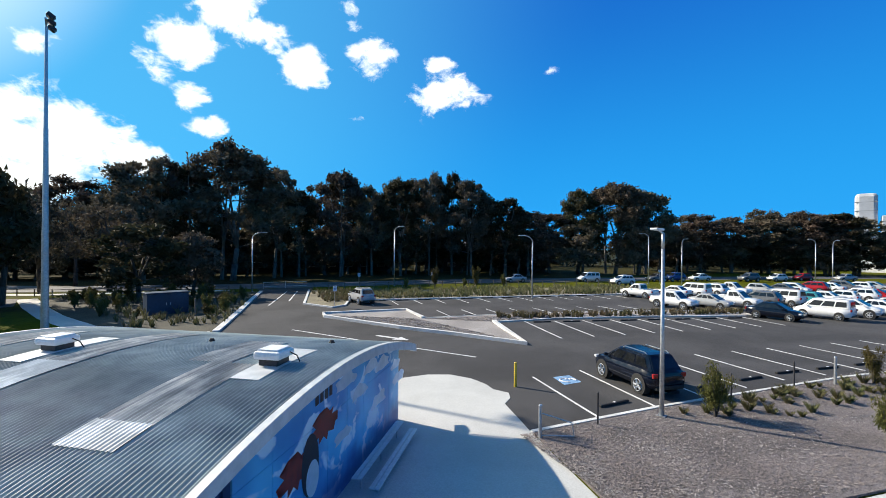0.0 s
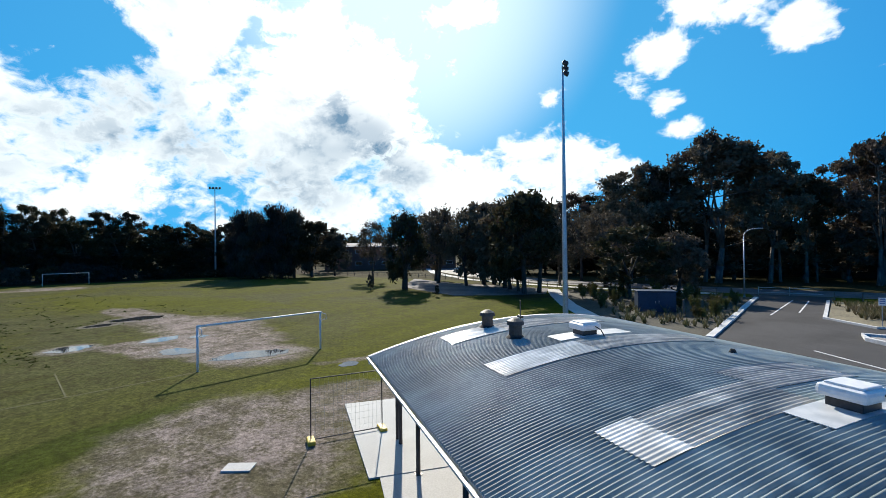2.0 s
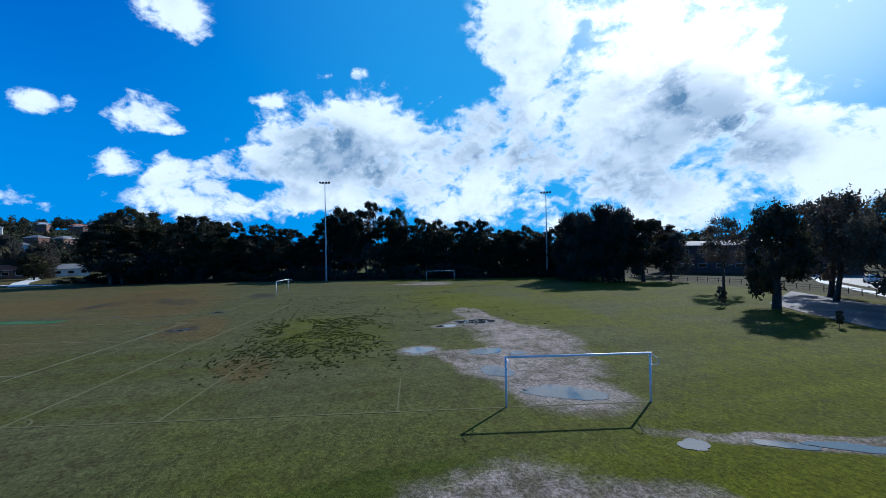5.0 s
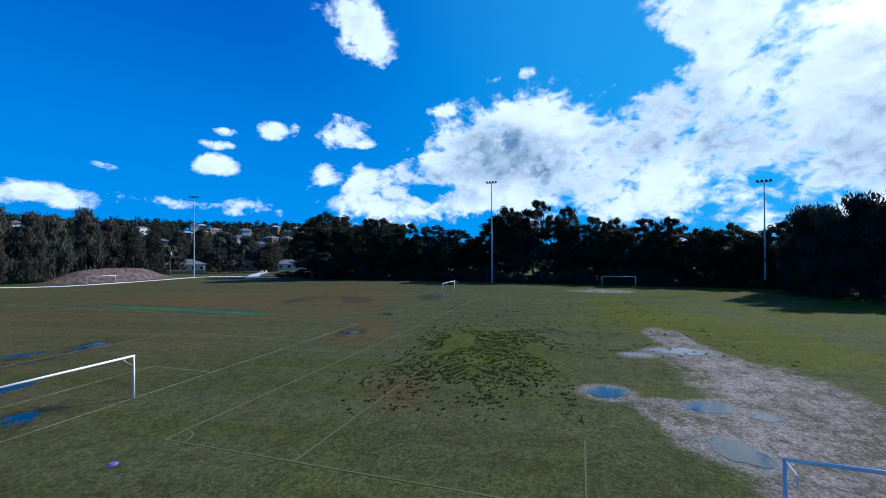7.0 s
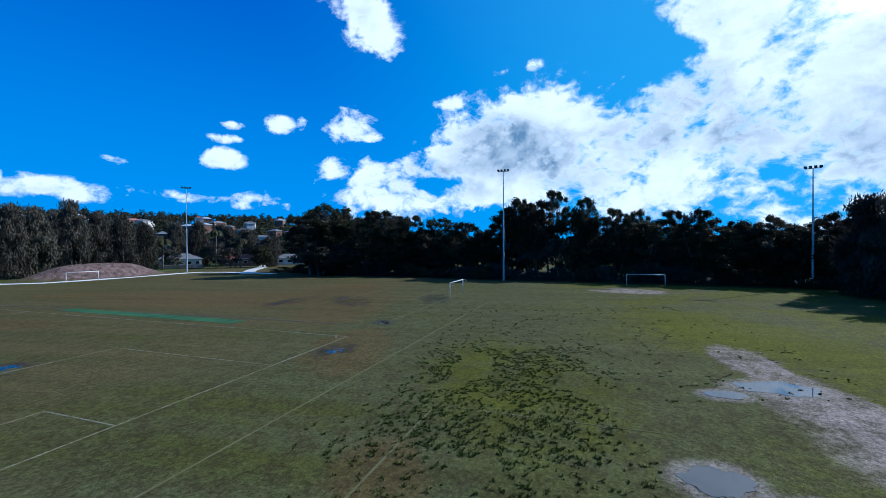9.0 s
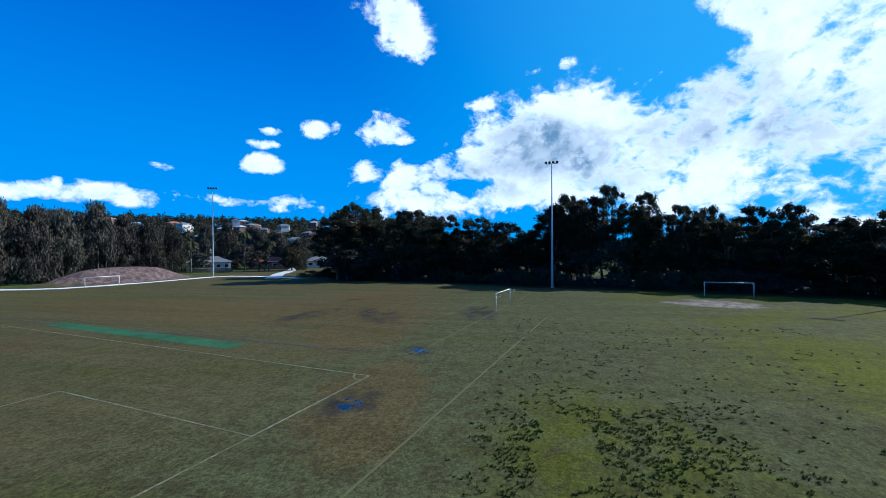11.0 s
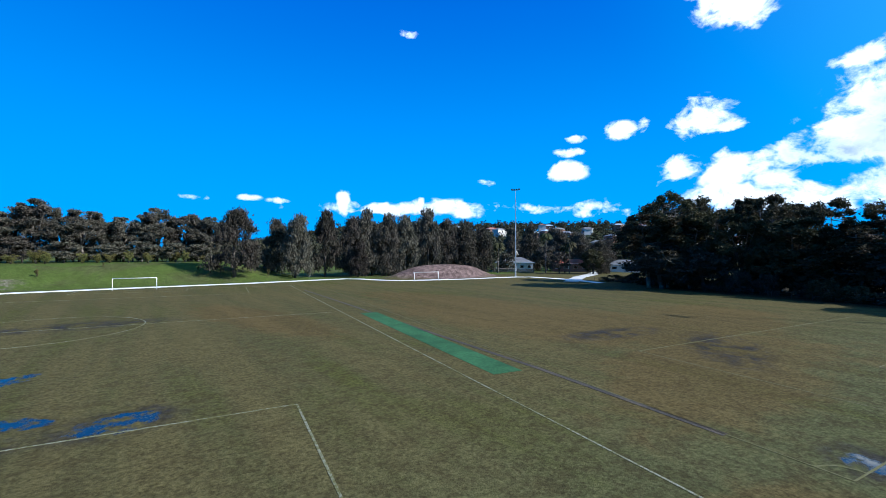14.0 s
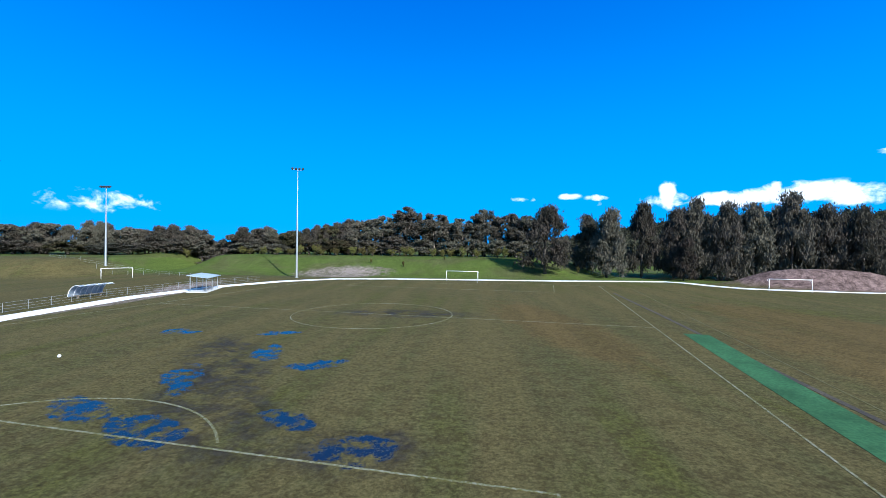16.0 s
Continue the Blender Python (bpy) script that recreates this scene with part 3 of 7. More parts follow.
    n.link(bp.outputs[0], b.inputs["Normal"])
    n.link(b.outputs[0], n.add("ShaderNodeOutputMaterial").inputs[0])
    return m


# rain puddles: x, y, half sizes, turn
PUDDLES = [(-26.2, 17.0, 2.3, 1.0, 62), (-31.1, 14.9, 1.3, 0.9, 20), (-35.2, 18.2, 0.55, 0.6, 0), (-36.4, 16.1, 0.9, 1.3, 10), (-38.3, 11.3, 1.1, 1.2, 10), (-49.8, 19.5, 1.3, 2.2, 0), (-48.2, 15.9, 0.7, 1.1, 0),
           (-18.4, 22.0, 0.28, 1.1, -33), (-17.6, 24.2, 0.38, 1.5, -28), (-16.8, 27.4, 0.30, 1.3, -20), (-16.2, 30.5, 0.4, 1.2, -10), (-19.3, 18.7, 0.5, 0.6, 0)]
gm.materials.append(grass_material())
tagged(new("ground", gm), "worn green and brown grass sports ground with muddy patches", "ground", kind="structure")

# ---- car park, paths, kerbs ----
structure("road_car_park", poly([(1.3, 24.8), (5.6, 21.5), (7.7, 18.6), (8.9, 12.7), (28, 12.0), (44, 10.1), (80, 5.6), (130, 3), (130, 44), (78, 45.3), (57, 46.6), (41.2, 49.4), (11.5, 54), (8, 67), (8.8, 73.2), (0.3, 73.6), (1, 68.4), (-2.7, 37.2)], -0.3, 0.012), ASPHALT, "dark grey asphalt car park with worn surface")
structure("road_street", ribbon(bmesh.new(), [(202.1, 35.9), (150.5, 54.3), (89.6, 69.3), (38.4, 77.7), (-0.4, 78.8), (-30.1, 83.6), (-53.2, 95.5), (-76.8, 115.4), (-111.2, 157.9), (-156.8, 232.4)], 9.5, -0.2, 0.016), surface("street_asphalt", (0.08, 0.08, 0.088), (0.14, 0.14, 0.148), 40, 0.75, 0.2, big=0.2, big_scale=0.15, spec=0.35), "pale asphalt street behind the fence")
structure("pavement_apron", poly([(1.0, 25.4), (6.7, 20.7), (8.3, 20.75), (9.4, 20.3), (10.1, 19.3), (10.35, 18.2), (10.3, 17.4), (10.7, 16.7), (10.4, 16.1), (9.8, 15.6), (9.15, 12.75), (8.35, 8.5), (8.9, 7.35), (10.5, 6.75), (13.2, 6.15), (18.1, 5.45), (23.8, 4.8), (60, 2.0), (60, -0.8), (24, 1.0), (12, 1.5), (7, -2.2), (2, 0.6), (-3, 5.2), (-9.6, 10.8), (-11.4, 13), (-5, 22.4)], -0.3, 0.03), CONCRETE, "pale concrete paving round the clubhouse")
structure("pavement_slab", poly([(-14.6, 14.1), (-13.1, 15.95), (-8.1, 12.2), (-9.6, 10.4)], -0.2, 0.05), CONCRETE, "pale concrete slab beside the clubhouse veranda")
structure("pavement_footpath", ribbon(bmesh.new(), [(-2.5, 28), (-7.8, 36.0), (-11.4, 41.2), (-17.1, 50.5), (-21.8, 60.0), (-25.5, 68.5)], 1.9, -0.2, 0.03), CONCRETE, "pale concrete footpath to the street")
structure("pavement_street_path", ribbon(bmesh.new(), [(-3.4, 72.2), (-26.0, 73.7), (-49.5, 82.3), (-73.0, 102.0), (-95.0, 128.4)], 2.0, -0.2, 0.03), CONCRETE, "pale footpath along the street")
structure("pavement_field_path", ribbon(bmesh.new(), [(-7, -20), (-5, -36), (-3.4, -46), (-1.5, -57), (-0.4, -75), (-3.4, -94), (-9, -106), (-18, -115.2), (-30, -118.2), (-44, -119.3), (-70, -120.8), (-88, -123.5), (-97.5, -124.6), (-101, -121.5), (-103.5, -114), (-107, -109), (-113, -107), (-125, -105), (-138, -104.3), (-147, -103.6), (-151.0, -101), (-151.8, -92), (-150, -82), (-146, -72)], 3.0, -0.2, 0.04), PATHWHITE, "pale concrete path round the playing fields")

BED = [(9.2, 12.75), (15.7, 12.7), (28, 11.95), (44, 10.05), (80, 5.5), (78, 0.75), (60, 2.15), (23.8, 4.9), (18.1, 5.55), (13.2, 6.25), (10.5, 6.85), (8.95, 7.5), (8.45, 8.55)]
structure("ground_south_bed", poly(BED, -0.2, 0.07), MULCH, "bark mulch garden bed")
structure("ground_island_bed", poly([(6.3, 41.6), (11, 33.7), (13.9, 29.9), (17.2, 25.0), (18.4, 29.4), (19.6, 33.2), (26, 32.6), (35, 30.4), (46.4, 26.8), (47.4, 30.2), (34.7, 34.2), (22.7, 36.5), (14.5, 37.3), (14.7, 42.7), (6.6, 43.2)], -0.2, 0.09), surface("pale_gravel", (0.12, 0.11, 0.105), (0.50, 0.46, 0.44), 11, 0.95, 0.8, big=0.2), "pale gravel traffic island bed")
structure("ground_north_bed", poly([(7.9, 67.5), (5.5, 51.8), (7.9, 48.1), (9.3, 49.0), (10.3, 51.9), (12, 53), (41, 48.4), (57, 45.7), (63, 52), (57, 57), (14.5, 64.5)], -0.2, 0.09), surface("dry_bed", (0.13, 0.11, 0.07), (0.26, 0.23, 0.15), 6, 0.95, 0.8, big=0.25), "dry garden bed between car park and street")
structure("ground_west_bed", poly([(-2.6, 37.4), (0.9, 68.6), (-8, 70), (-24, 68.6), (-20.6, 60), (-16, 50.5), (-10.4, 41.3), (-6.8, 36.0), (-4, 32)], -0.2, 0.05), surface("leaf_litter", (0.022, 0.021, 0.014), (0.075, 0.068, 0.048), 7, 0.95, 0.8, big=0.3), "garden bed with leaf litter and shrubs")
structure("ground_gravel_bed", poly([(-47, 72), (-62, 79), (-51, 61), (-44.5, 57.3), (-34, 52.6), (-28.5, 56.5), (-23.8, 61), (-26.5, 69)], -0.2, 0.04), surface("grey_gravel", (0.09, 0.085, 0.088), (0.22, 0.205, 0.205), 12, 0.95, 0.6, big=0.25), "grey gravel ground under the trees")


def kerb(pts, name="kerb", w=0.24, h=0.17):
    return tagged(part(name, ribbon(bmesh.new(), pts, w, -0.1, h), KERB), "pale concrete kerb", "kerb", kind="structure")


kerb([(9.15, 12.75), (15.7, 12.7), (28, 11.98), (44, 10.08), (80, 5.55)], w=0.17, h=0.10)
kerb([(14.45, 37.3), (14.7, 42.9), (6.2, 43.4), (6.15, 41.5), (11, 33.5), (13.9, 29.7), (17.2, 24.7), (18.5, 29.4), (19.65, 33.2)], w=0.34, h=0.25)
kerb([(19.65, 33.2), (26, 32.7), (35, 30.4), (46.4, 26.7), (47.5, 30.3), (34.7, 34.3), (22.7, 36.6), (14.45, 37.4)], w=0.16, h=0.13)
kerb([(-2.7, 37.2), (-1.4, 48), (-0.1, 60), (0.95, 68.6)], w=0.5)
kerb([(7.65, 68.0), (6.5, 60), (5.3, 51.9), (7.85, 47.7), (9.4, 48.8), (10.35, 51.9), (12, 52.9), (41, 48.3), (57, 45.6)], w=0.3)
kerb([(1.0, 25.5), (-2.6, 32), (-3.2, 37.0)], w=0.2)

# painted bay lines: (x0, y0, x1, y1)
lines = bmesh.new()
for i in range(19):
    x = 13.2 + 3.1 * i
    d = 0.0 if x < 26 else 0.12 * (x - 26)
    ribbon(lines, [(x, 18.35 - d), (x - 0.75, 12.95 - d)], 0.11, 0.0, 0.02)
for i in range(9):
    ribbon(lines, [(22.6 + 2.72 * i, 32.7 - 0.72 * i), (20.9 + 2.78 * i, 25.5 - 0.38 * i)], 0.11, 0.0, 0.02)
    ribbon(lines, [(17.4 + 2.7 * i, 36.9 - 0.5 * i), (17.8 + 2.7 * i, 41.9 - 0.5 * i)], 0.11, 0.0, 0.02)
for i in range(14):
    ribbon(lines, [(12.9 + 2.85 * i, 52.5 - 0.4 * i), (12.5 + 2.85 * i, 48.0 - 0.4 * i)], 0.11, 0.0, 0.02)
for a, b in (((2.8, 36.2), (7.7, 29.3)), ((9.6, 26.8), (12.4, 23.0)), ((1.5, 52.2), (4.4, 67.5)), ((3.9, 55.5), (5.9, 67.6))):
    ribbon(lines, [a, b], 0.14, 0.0, 0.02)
structure("road_markings", lines, PAINT, "white painted parking bay lines")
# arrow on the drive and the blue bay symbol, both on the asphalt
arrow = bmesh.new()
arrow.faces.new([arrow.verts.new((x, y, 0.021)) for x, y in ((8.3, 31.4), (8.6, 31.6), (9.7, 30.1), (10.0, 30.3), (10.2, 29.0), (9.1, 29.7), (9.4, 29.9))])
structure("road_arrow", arrow, PAINT, "white painted arrow on the drive")
tagged(part("bay_symbol", poly([(13.85, 16.65), (14.95, 16.7), (15.15, 17.85), (14.15, 17.9)], 0.0, 0.02), surface("blue_road_paint", (0.10, 0.22, 0.40), (0.22, 0.36, 0.52), 6, 0.7, 0.1)), "blue painted accessible bay panel on asphalt", "marking", kind="structure")
sym = bmesh.new()
tube(sym, [(14.4 + 0.3 * math.cos(a / 3), 17.2 + 0.3 * math.sin(a / 3), 0.016) for a in range(0, 15)], 0.05, 6)
tube(sym, [(14.5, 17.35, 0.016), (14.85, 17.35, 0.016), (14.9, 17.0, 0.016)], 0.05, 6)
structure("road_symbol", sym, PAINT, "white wheelchair symbol painted on the bay")


def wheel_stop(x, y, rz):
    t = thing("wheel_stop", pose(x, y, 0.012, 0, 0, rz), "black rubber wheel stop on asphalt", "wheel stop", "wheel stops")
    bm = bmesh.new()
    box(bm, (0, 0, 0.055), (1.65, 0.15, 0.11), bevel=0.03)
    part("bar", bm, RUBBER, t)
    for s in (-0.55, 0.0, 0.55):
        bm = bmesh.new()
        box(bm, (s, -0.01, 0.112), (0.12, 0.1, 0.008))
        part("reflector", bm, RUBBER if s else WHITEPAINT, t)
    return t


stop = wheel_stop(14.1, 13.75, 2)
for i in range(1, 14):
    x = 14.1 + 3.1 * i
    copy_thing(stop, pose(x, 13.75 - (0.0 if x < 26 else 0.12 * (x - 26)), 0.012, 0, 0, -2 if x < 26 else -7))
for i in range(9):
    copy_thing(stop, pose(23.8 + 2.72 * i, 31.7 - 0.72 * i, 0.012, 0, 0, -14))
    if i % 2 == 0:
        copy_thing(stop, pose(18.9 + 2.7 * i, 37.6 - 0.5 * i, 0.012, 0, 0, -10))
for i in range(12):
    copy_thing(stop, pose(14.2 + 2.85 * i, 51.8 - 0.4 * i, 0.012, 0, 0, -8))

# ---- clubhouse ----
LEN, SPAN, TOP = 12.0, 12.8, 3.82


def roof_z(g):
    return TOP - 0.0242 * (g - SPAN / 2) ** 2


def corrugated(l0, l1, g0, g1, lift, pitch=0.10, amp=0.022, ng=26):
    """A corrugated sheet bent over the roof's arch, its ribs running up and over."""
    bm = bmesh.new()
    n = max(2, int(round((l1 - l0) / pitch * 6)))
    rows = []
    for j in range(ng + 1):
        g = g0 + (g1 - g0) * j / ng
        rows.append([bm.verts.new((l0 + (l1 - l0) * i / n, g, roof_z(g) + lift + amp * math.cos(2 * math.pi * (l0 + (l1 - l0) * i / n) / pitch))) for i in range(n + 1)])
    for j in range(ng):
        for i in range(n):
            bm.faces.new((rows[j][i], rows[j][i + 1], rows[j + 1][i + 1], rows[j + 1][i]))
    return bm


def arch_band(l0, l1, z_lo, z_hi, g0=0.0, g1=SPAN, n=26):
    bm = bmesh.new()
    prev = None
    for j in range(n + 1):
        g = g0 + (g1 - g0) * j / n
        z = roof_z(g)
        ring = [bm.verts.new(p) for p in ((l0, g, z + z_lo), (l1, g, z + z_lo), (l1, g, z + z_hi), (l0, g, z + z_hi))]
        if prev:
            for k in range(4):
                bm.faces.new((prev[k], prev[(k + 1) % 4], ring[(k + 1) % 4], ring[k]))
        else:
            bm.faces.new(ring)
        prev = ring
    bm.faces.new(prev)
    return bm


ROOFTIN = surface("zinc_roof", (0.22, 0.265, 0.26), (0.35, 0.395, 0.38), 1.2, 0.56, 0.0, spec=0.4, big=0.28, big_scale=0.35)
FLASHING = surface("pale_flashing", (0.52, 0.54, 0.55), (0.66, 0.67, 0.68), 4, 0.5, 0.05, metal=0.2, big=0.12)
SKYLIGHT = surface("translucent_sheet", (0.66, 0.65, 0.60), (0.84, 0.83, 0.78), 1.6, 0.22, 0.05, big=0.3, big_scale=0.8, stretch=(3, 0.4, 1))
OLDSHEET = surface("stained_sheet", (0.30, 0.28, 0.24), (0.80, 0.74, 0.63), 1.4, 0.45, 0.05, big=0.35, big_scale=0.9, stretch=(4, 0.3, 1))
WALLBLUE = surface("blue_panel", (0.02, 0.10, 0.33), (0.03, 0.16, 0.46), 1.0, 0.6, 0.05, big=0.25, big_scale=0.35)


def mural_material():
    m = bpy.data.materials.new("mural_sky")
    m.use_nodes = True
    n = Nodes(m.node_tree)
    p = n.coord("Object")
    sep = n.add("ShaderNodeSeparateXYZ")
    n.link(p, sep.inputs[0])
    cl = n.noise(n.stretch(p, (1, 0.9, 1.3)), 1.05, 3.0, 0.45, 0.6)
    base = n.mix(n.smooth(n.noise(p, 0.5, 2.0), 0.35, 0.65), (0.012, 0.26, 0.56, 1), (0.06, 0.54, 0.82, 1))
    col = n.mix(n.smooth(cl, 0.54, 0.61), base, (0.68, 0.80, 0.88, 1))
    col = n.mix(n.smooth(n.math("ADD", sep.outputs[1], n.math("MULTIPLY", cl, 2.0)), 11.8, 13.6, 0.0, 0.6), col, (0.55, 0.74, 0.84, 1))
    low = n.math("ADD", sep.outputs[2], n.math("MULTIPLY", n.noise(p, 1.4, 2.0), 0.8))
    col = n.mix(n.smooth(low, 0.7, 1.5, 0.85, 0.0), col, (0.01, 0.06, 0.22, 1))
    b = n.add("ShaderNodeBsdfPrincipled")
    n.link(col, b.inputs["Base Color"])
    b.inputs["Roughness"].default_value = 0.55
    n.link(b.outputs[0], n.add("ShaderNodeOutputMaterial").inputs[0])
    return m


MURAL = mural_material()
club = thing("clubhouse", pose(-11.38, 12.24, 0, 0, 0, -35.3), "clubhouse with a barrel-vaulted corrugated zinc roof and a blue mural wall", "building")
part("roof", corrugated(0.12, LEN - 0.12, 0.05, SPAN - 0.05, 0.0), ROOFTIN, club, "grey corrugated zinc roof", smooth=True)
part("ceiling_lining", arch_band(0.14, LEN - 0.14, -0.10, -0.03, 0.06, SPAN - 0.06), FLASHING, club)
for l0 in (-0.02, LEN - 0.14):
    part("barge_board", arch_band(l0, l0 + 0.16, -0.24, 0.035), FLASHING, club, "pale curved metal barge board")
for g0 in (-0.10, SPAN - 0.02):
    bm = bmesh.new()
    box(bm, (LEN / 2, g0 + 0.06, roof_z(0) - 0.03), (LEN, 0.07, 0.05), bevel=0.012)
    part("gutter", bm, FLASHING, club)
# walls: mural gable, back gable, two long walls
G0, G1, L0, L1 = 3.0, 12.4, 0.7, 11.42


def gable(l, thick, g0, g1, zlo, n=16):
    bm = bmesh.new()
    prev = None
    for j in range(n + 1):
        g = g0 + (g1 - g0) * j / n
        ring = [bm.verts.new(p) for p in ((l, g, zlo), (l + thick, g, zlo), (l + thick, g, roof_z(g) - 0.1), (l, g, roof_z(g) - 0.1))]
        if prev:
            for k in range(4):
                bm.faces.new((prev[k], prev[(k + 1) % 4], ring[(k + 1) % 4], ring[k]))
        else:
            bm.faces.new(ring)
        prev = ring
    bm.faces.new(prev)
    return bm


part("wall", gable(L1 - 0.2, 0.16, G0 + 0.02, G1 - 0.02, 0.0), WALLBLUE, club, "dark joint backing of the mural wall")
edge = np.linspace(G0, G1, 9)
for a, b in zip(edge[:-1], edge[1:]):
    lo = bmesh.new()
    box(lo, (L1 - 0.02, (a + b) / 2, 1.2), (0.04, b - a - 0.012, 2.36), bevel=0.004)
    part("mural_panel", lo, MURAL, club, "painted blue sky mural panel")
    part("mural_panel", gable(L1 - 0.04, 0.04, a + 0.006, b - 0.006, 2.392, 4), MURAL, club, "painted blue sky mural panel")
part("wall", gable(L0, 0.2, G0, G1, 0.0), WALLBLUE, club, "blue end wall")
for g0 in (G0, G1 - 0.2):
    bm = bmesh.new()
    zt = roof_z(g0) - 0.1
    box(bm, ((L0 + L1) / 2 - 0.04, g0 + 0.1, zt / 2), (L1 - L0 - 0.48, 0.2, zt))
    part("wall", bm, WALLBLUE, club, "blue long wall")
for l in (0.35, 0.75, 2.75, 6.2, 9.4):
    bm = bmesh.new()
    rod(bm, (l, 0.9, 0.02), (l, 0.9, roof_z(0.9) - 0.08), 0.065, 0.065, 12)
    box(bm, (l, 0.9, 0.03), (0.22, 0.22, 0.025))
    part("post", bm, DARKSTEEL, club, "dark steel veranda post")
bm = bmesh.new()
box(bm, (LEN / 2, 0.9, roof_z(0.9) - 0.17), (LEN - 0.5, 0.08, 0.14))
part("beam", bm, DARKSTEEL, club)
# skylight sheets and older stained sheets
for l0, l1, g0, g1, mt, nm in ((0.74, 2.0, 2.3, 4.3, SKYLIGHT, "skylight_sheet"), (0.74, 2.0, 4.3, 8.2, OLDSHEET, "stained_sheet"), (4.42, 5.6, 2.2, 5.0, SKYLIGHT, "skylight_sheet"), (4.42, 5.6, 5.0, 9.0, OLDSHEET, "stained_sheet"),
                               (8.78, 10.0, 2.1, 2.85, SKYLIGHT, "skylight_sheet"), (8.78, 10.0, 2.85, 5.7, OLDSHEET, "stained_sheet"), (8.1, 9.3, 5.7, 8.2, OLDSHEET, "stained_sheet")):
    part(nm, corrugated(l0, l1, g0, g1, 0.032 if mt == SKYLIGHT else 0.014, ng=10, amp=0.010 if mt == SKYLIGHT else 0.016), mt, club, "pale translucent roof sheet" if mt == SKYLIGHT else "stained ageing roof sheet", smooth=True)


def plate(l0, l1, g0, g1):
    return arch_band(l0, l1, 0.02, 0.034, g0, g1, 8)


def box_vent(l, g):
    z = roof_z(g)
    v = part("roof_vent", plate(l - 0.36, l + 0.34, g - 1.1, g + 1.5), FLASHING, club, "boxy white roof vent on a flashing plate")
    bm = bmesh.new()
    box(bm, (l, g, z + 0.09), (0.50, 0.50, 0.18), bevel=0.02)
    part("collar", bm, DARKSTEEL, v)
    bm = bmesh.new()
    box(bm, (l, g, z + 0.27), (0.70, 0.70, 0.20), bevel=0.07)
    part("hood", bm, WHITEPAINT, v, "white moulded hood")
    bm = bmesh.new()
    box(bm, (l, g, z + 0.385), (0.52, 0.52, 0.05), bevel=0.02)
    part("lid", bm, WHITEPAINT, v)
    bm = bmesh.new()
    tube(bm, [(l + 0.35, g + 0.1, z + 0.3), (l + 0.48, g + 0.2, z + 0.2), (l + 0.5, g + 0.3, z + 0.02)], 0.015, 6)
    part("cable", bm, RUBBER, v)


def cowl(l, g):
    z = roof_z(g)
    bm = bmesh.new()
    rod(bm, (l, g, z), (l, g, z + 0.42), 0.2, 0.2, 16)
    v = part("roof_cowl", bm, DARKSTEEL, club, "dark round roof cowl")
    bm = bmesh.new()
    rod(bm, (l, g, z + 0.40), (l, g, z + 0.52), 0.27, 0.25, 16)
    rod(bm, (l, g, z + 0.52), (l, g, z + 0.60), 0.25, 0.10, 16)
    part("cap", bm, DARKSTEEL, v)
    bm = bmesh.new()
    rod(bm, (l, g, z + 0.0), (l, g, z + 0.07), 0.3, 0.22, 16)
    part("collar", bm, RUBBER, v)


box_vent(10.35, 5.85)
box_vent(3.85, 5.85)
cowl(0.88, 4.05)
cowl(2.84, 4.05)
bm = bmesh.new()
rod(bm, (0.5, 5.6, roof_z(5.6)), (0.5, 5.6, roof_z(5.6) + 0.7), 0.02)
rod(bm, (0.35, 5.6, roof_z(5.6) + 0.1), (0.65, 5.6, roof_z(5.6) + 0.1), 0.05)
part("roof_aerial", bm, DARKSTEEL, club)
for l, g in ((7.0, 7.8), (10.4, 8.8)):
    bm = bmesh.new()
    rod(bm, (l, g, roof_z(g)), (l, g, roof_z(g) + 0.1), 0.1, 0.05, 10)
    part("pipe_flashing", bm, RUBBER, club)
# mural figure and lettering, as plain painted shapes
RED = surface("red_mural_paint", (0.30, 0.02, 0.015), (0.50, 0.05, 0.03), 5, 0.6, 0.0)
INK = surface("dark_mural_paint", (0.01, 0.012, 0.02), (0.03, 0.03, 0.05), 5, 0.6, 0.0)
PALE = surface("white_mural_paint", (0.62, 0.68, 0.74), (0.78, 0.82, 0.86), 4, 0.6, 0.0)


def painted(name, pts, material, label, lift=0.006):
    bm = bmesh.new()
    f = bm.faces.new([bm.verts.new((L1 + lift, g, z)) for g, z in pts])
    bmesh.ops.triangulate(bm, faces=[f])
    part(name, bm, material, club, label)


def feather(cg, cz, sx, sz, seed, n=22):
    return [(cg + sx * (1 + 0.45 * (i % 2) - 0.25) * math.cos(2 * math.pi * i / n), cz + sz * (1 + 0.45 * (i % 2) - 0.25) * math.sin(2 * math.pi * i / n)) for i in range(n)]


painted("mural_shape", feather(6.35, 2.25, 0.62, 0.34, 1), RED, "red feathered shape in the mural")
painted("mural_shape", feather(5.0, 1.75, 0.60, 0.36, 2), RED, "red feathered shape in the mural")
painted("mural_shape", [(5.65 + 0.40 * math.cos(a / 3), 1.60 + 0.72 * math.sin(a / 3)) for a in range(19)], INK, "dark rounded shape in the mural", 0.008)
painted("mural_shape", [(5.75 + 0.3 * math.cos(a / 3), 1.25 + 0.42 * math.sin(a / 3)) for a in range(19)], PALE, "pale rounded shape in the mural", 0.011)
for i in range(4):
    painted("mural_bar", [(5.85 + 0.24 * i, 2.88), (6.02 + 0.24 * i, 2.88), (6.02 + 0.24 * i, 3.14), (5.85 + 0.24 * i, 3.14)], INK, "dark painted lettering bar", 0.012)
rr = random.Random(5)
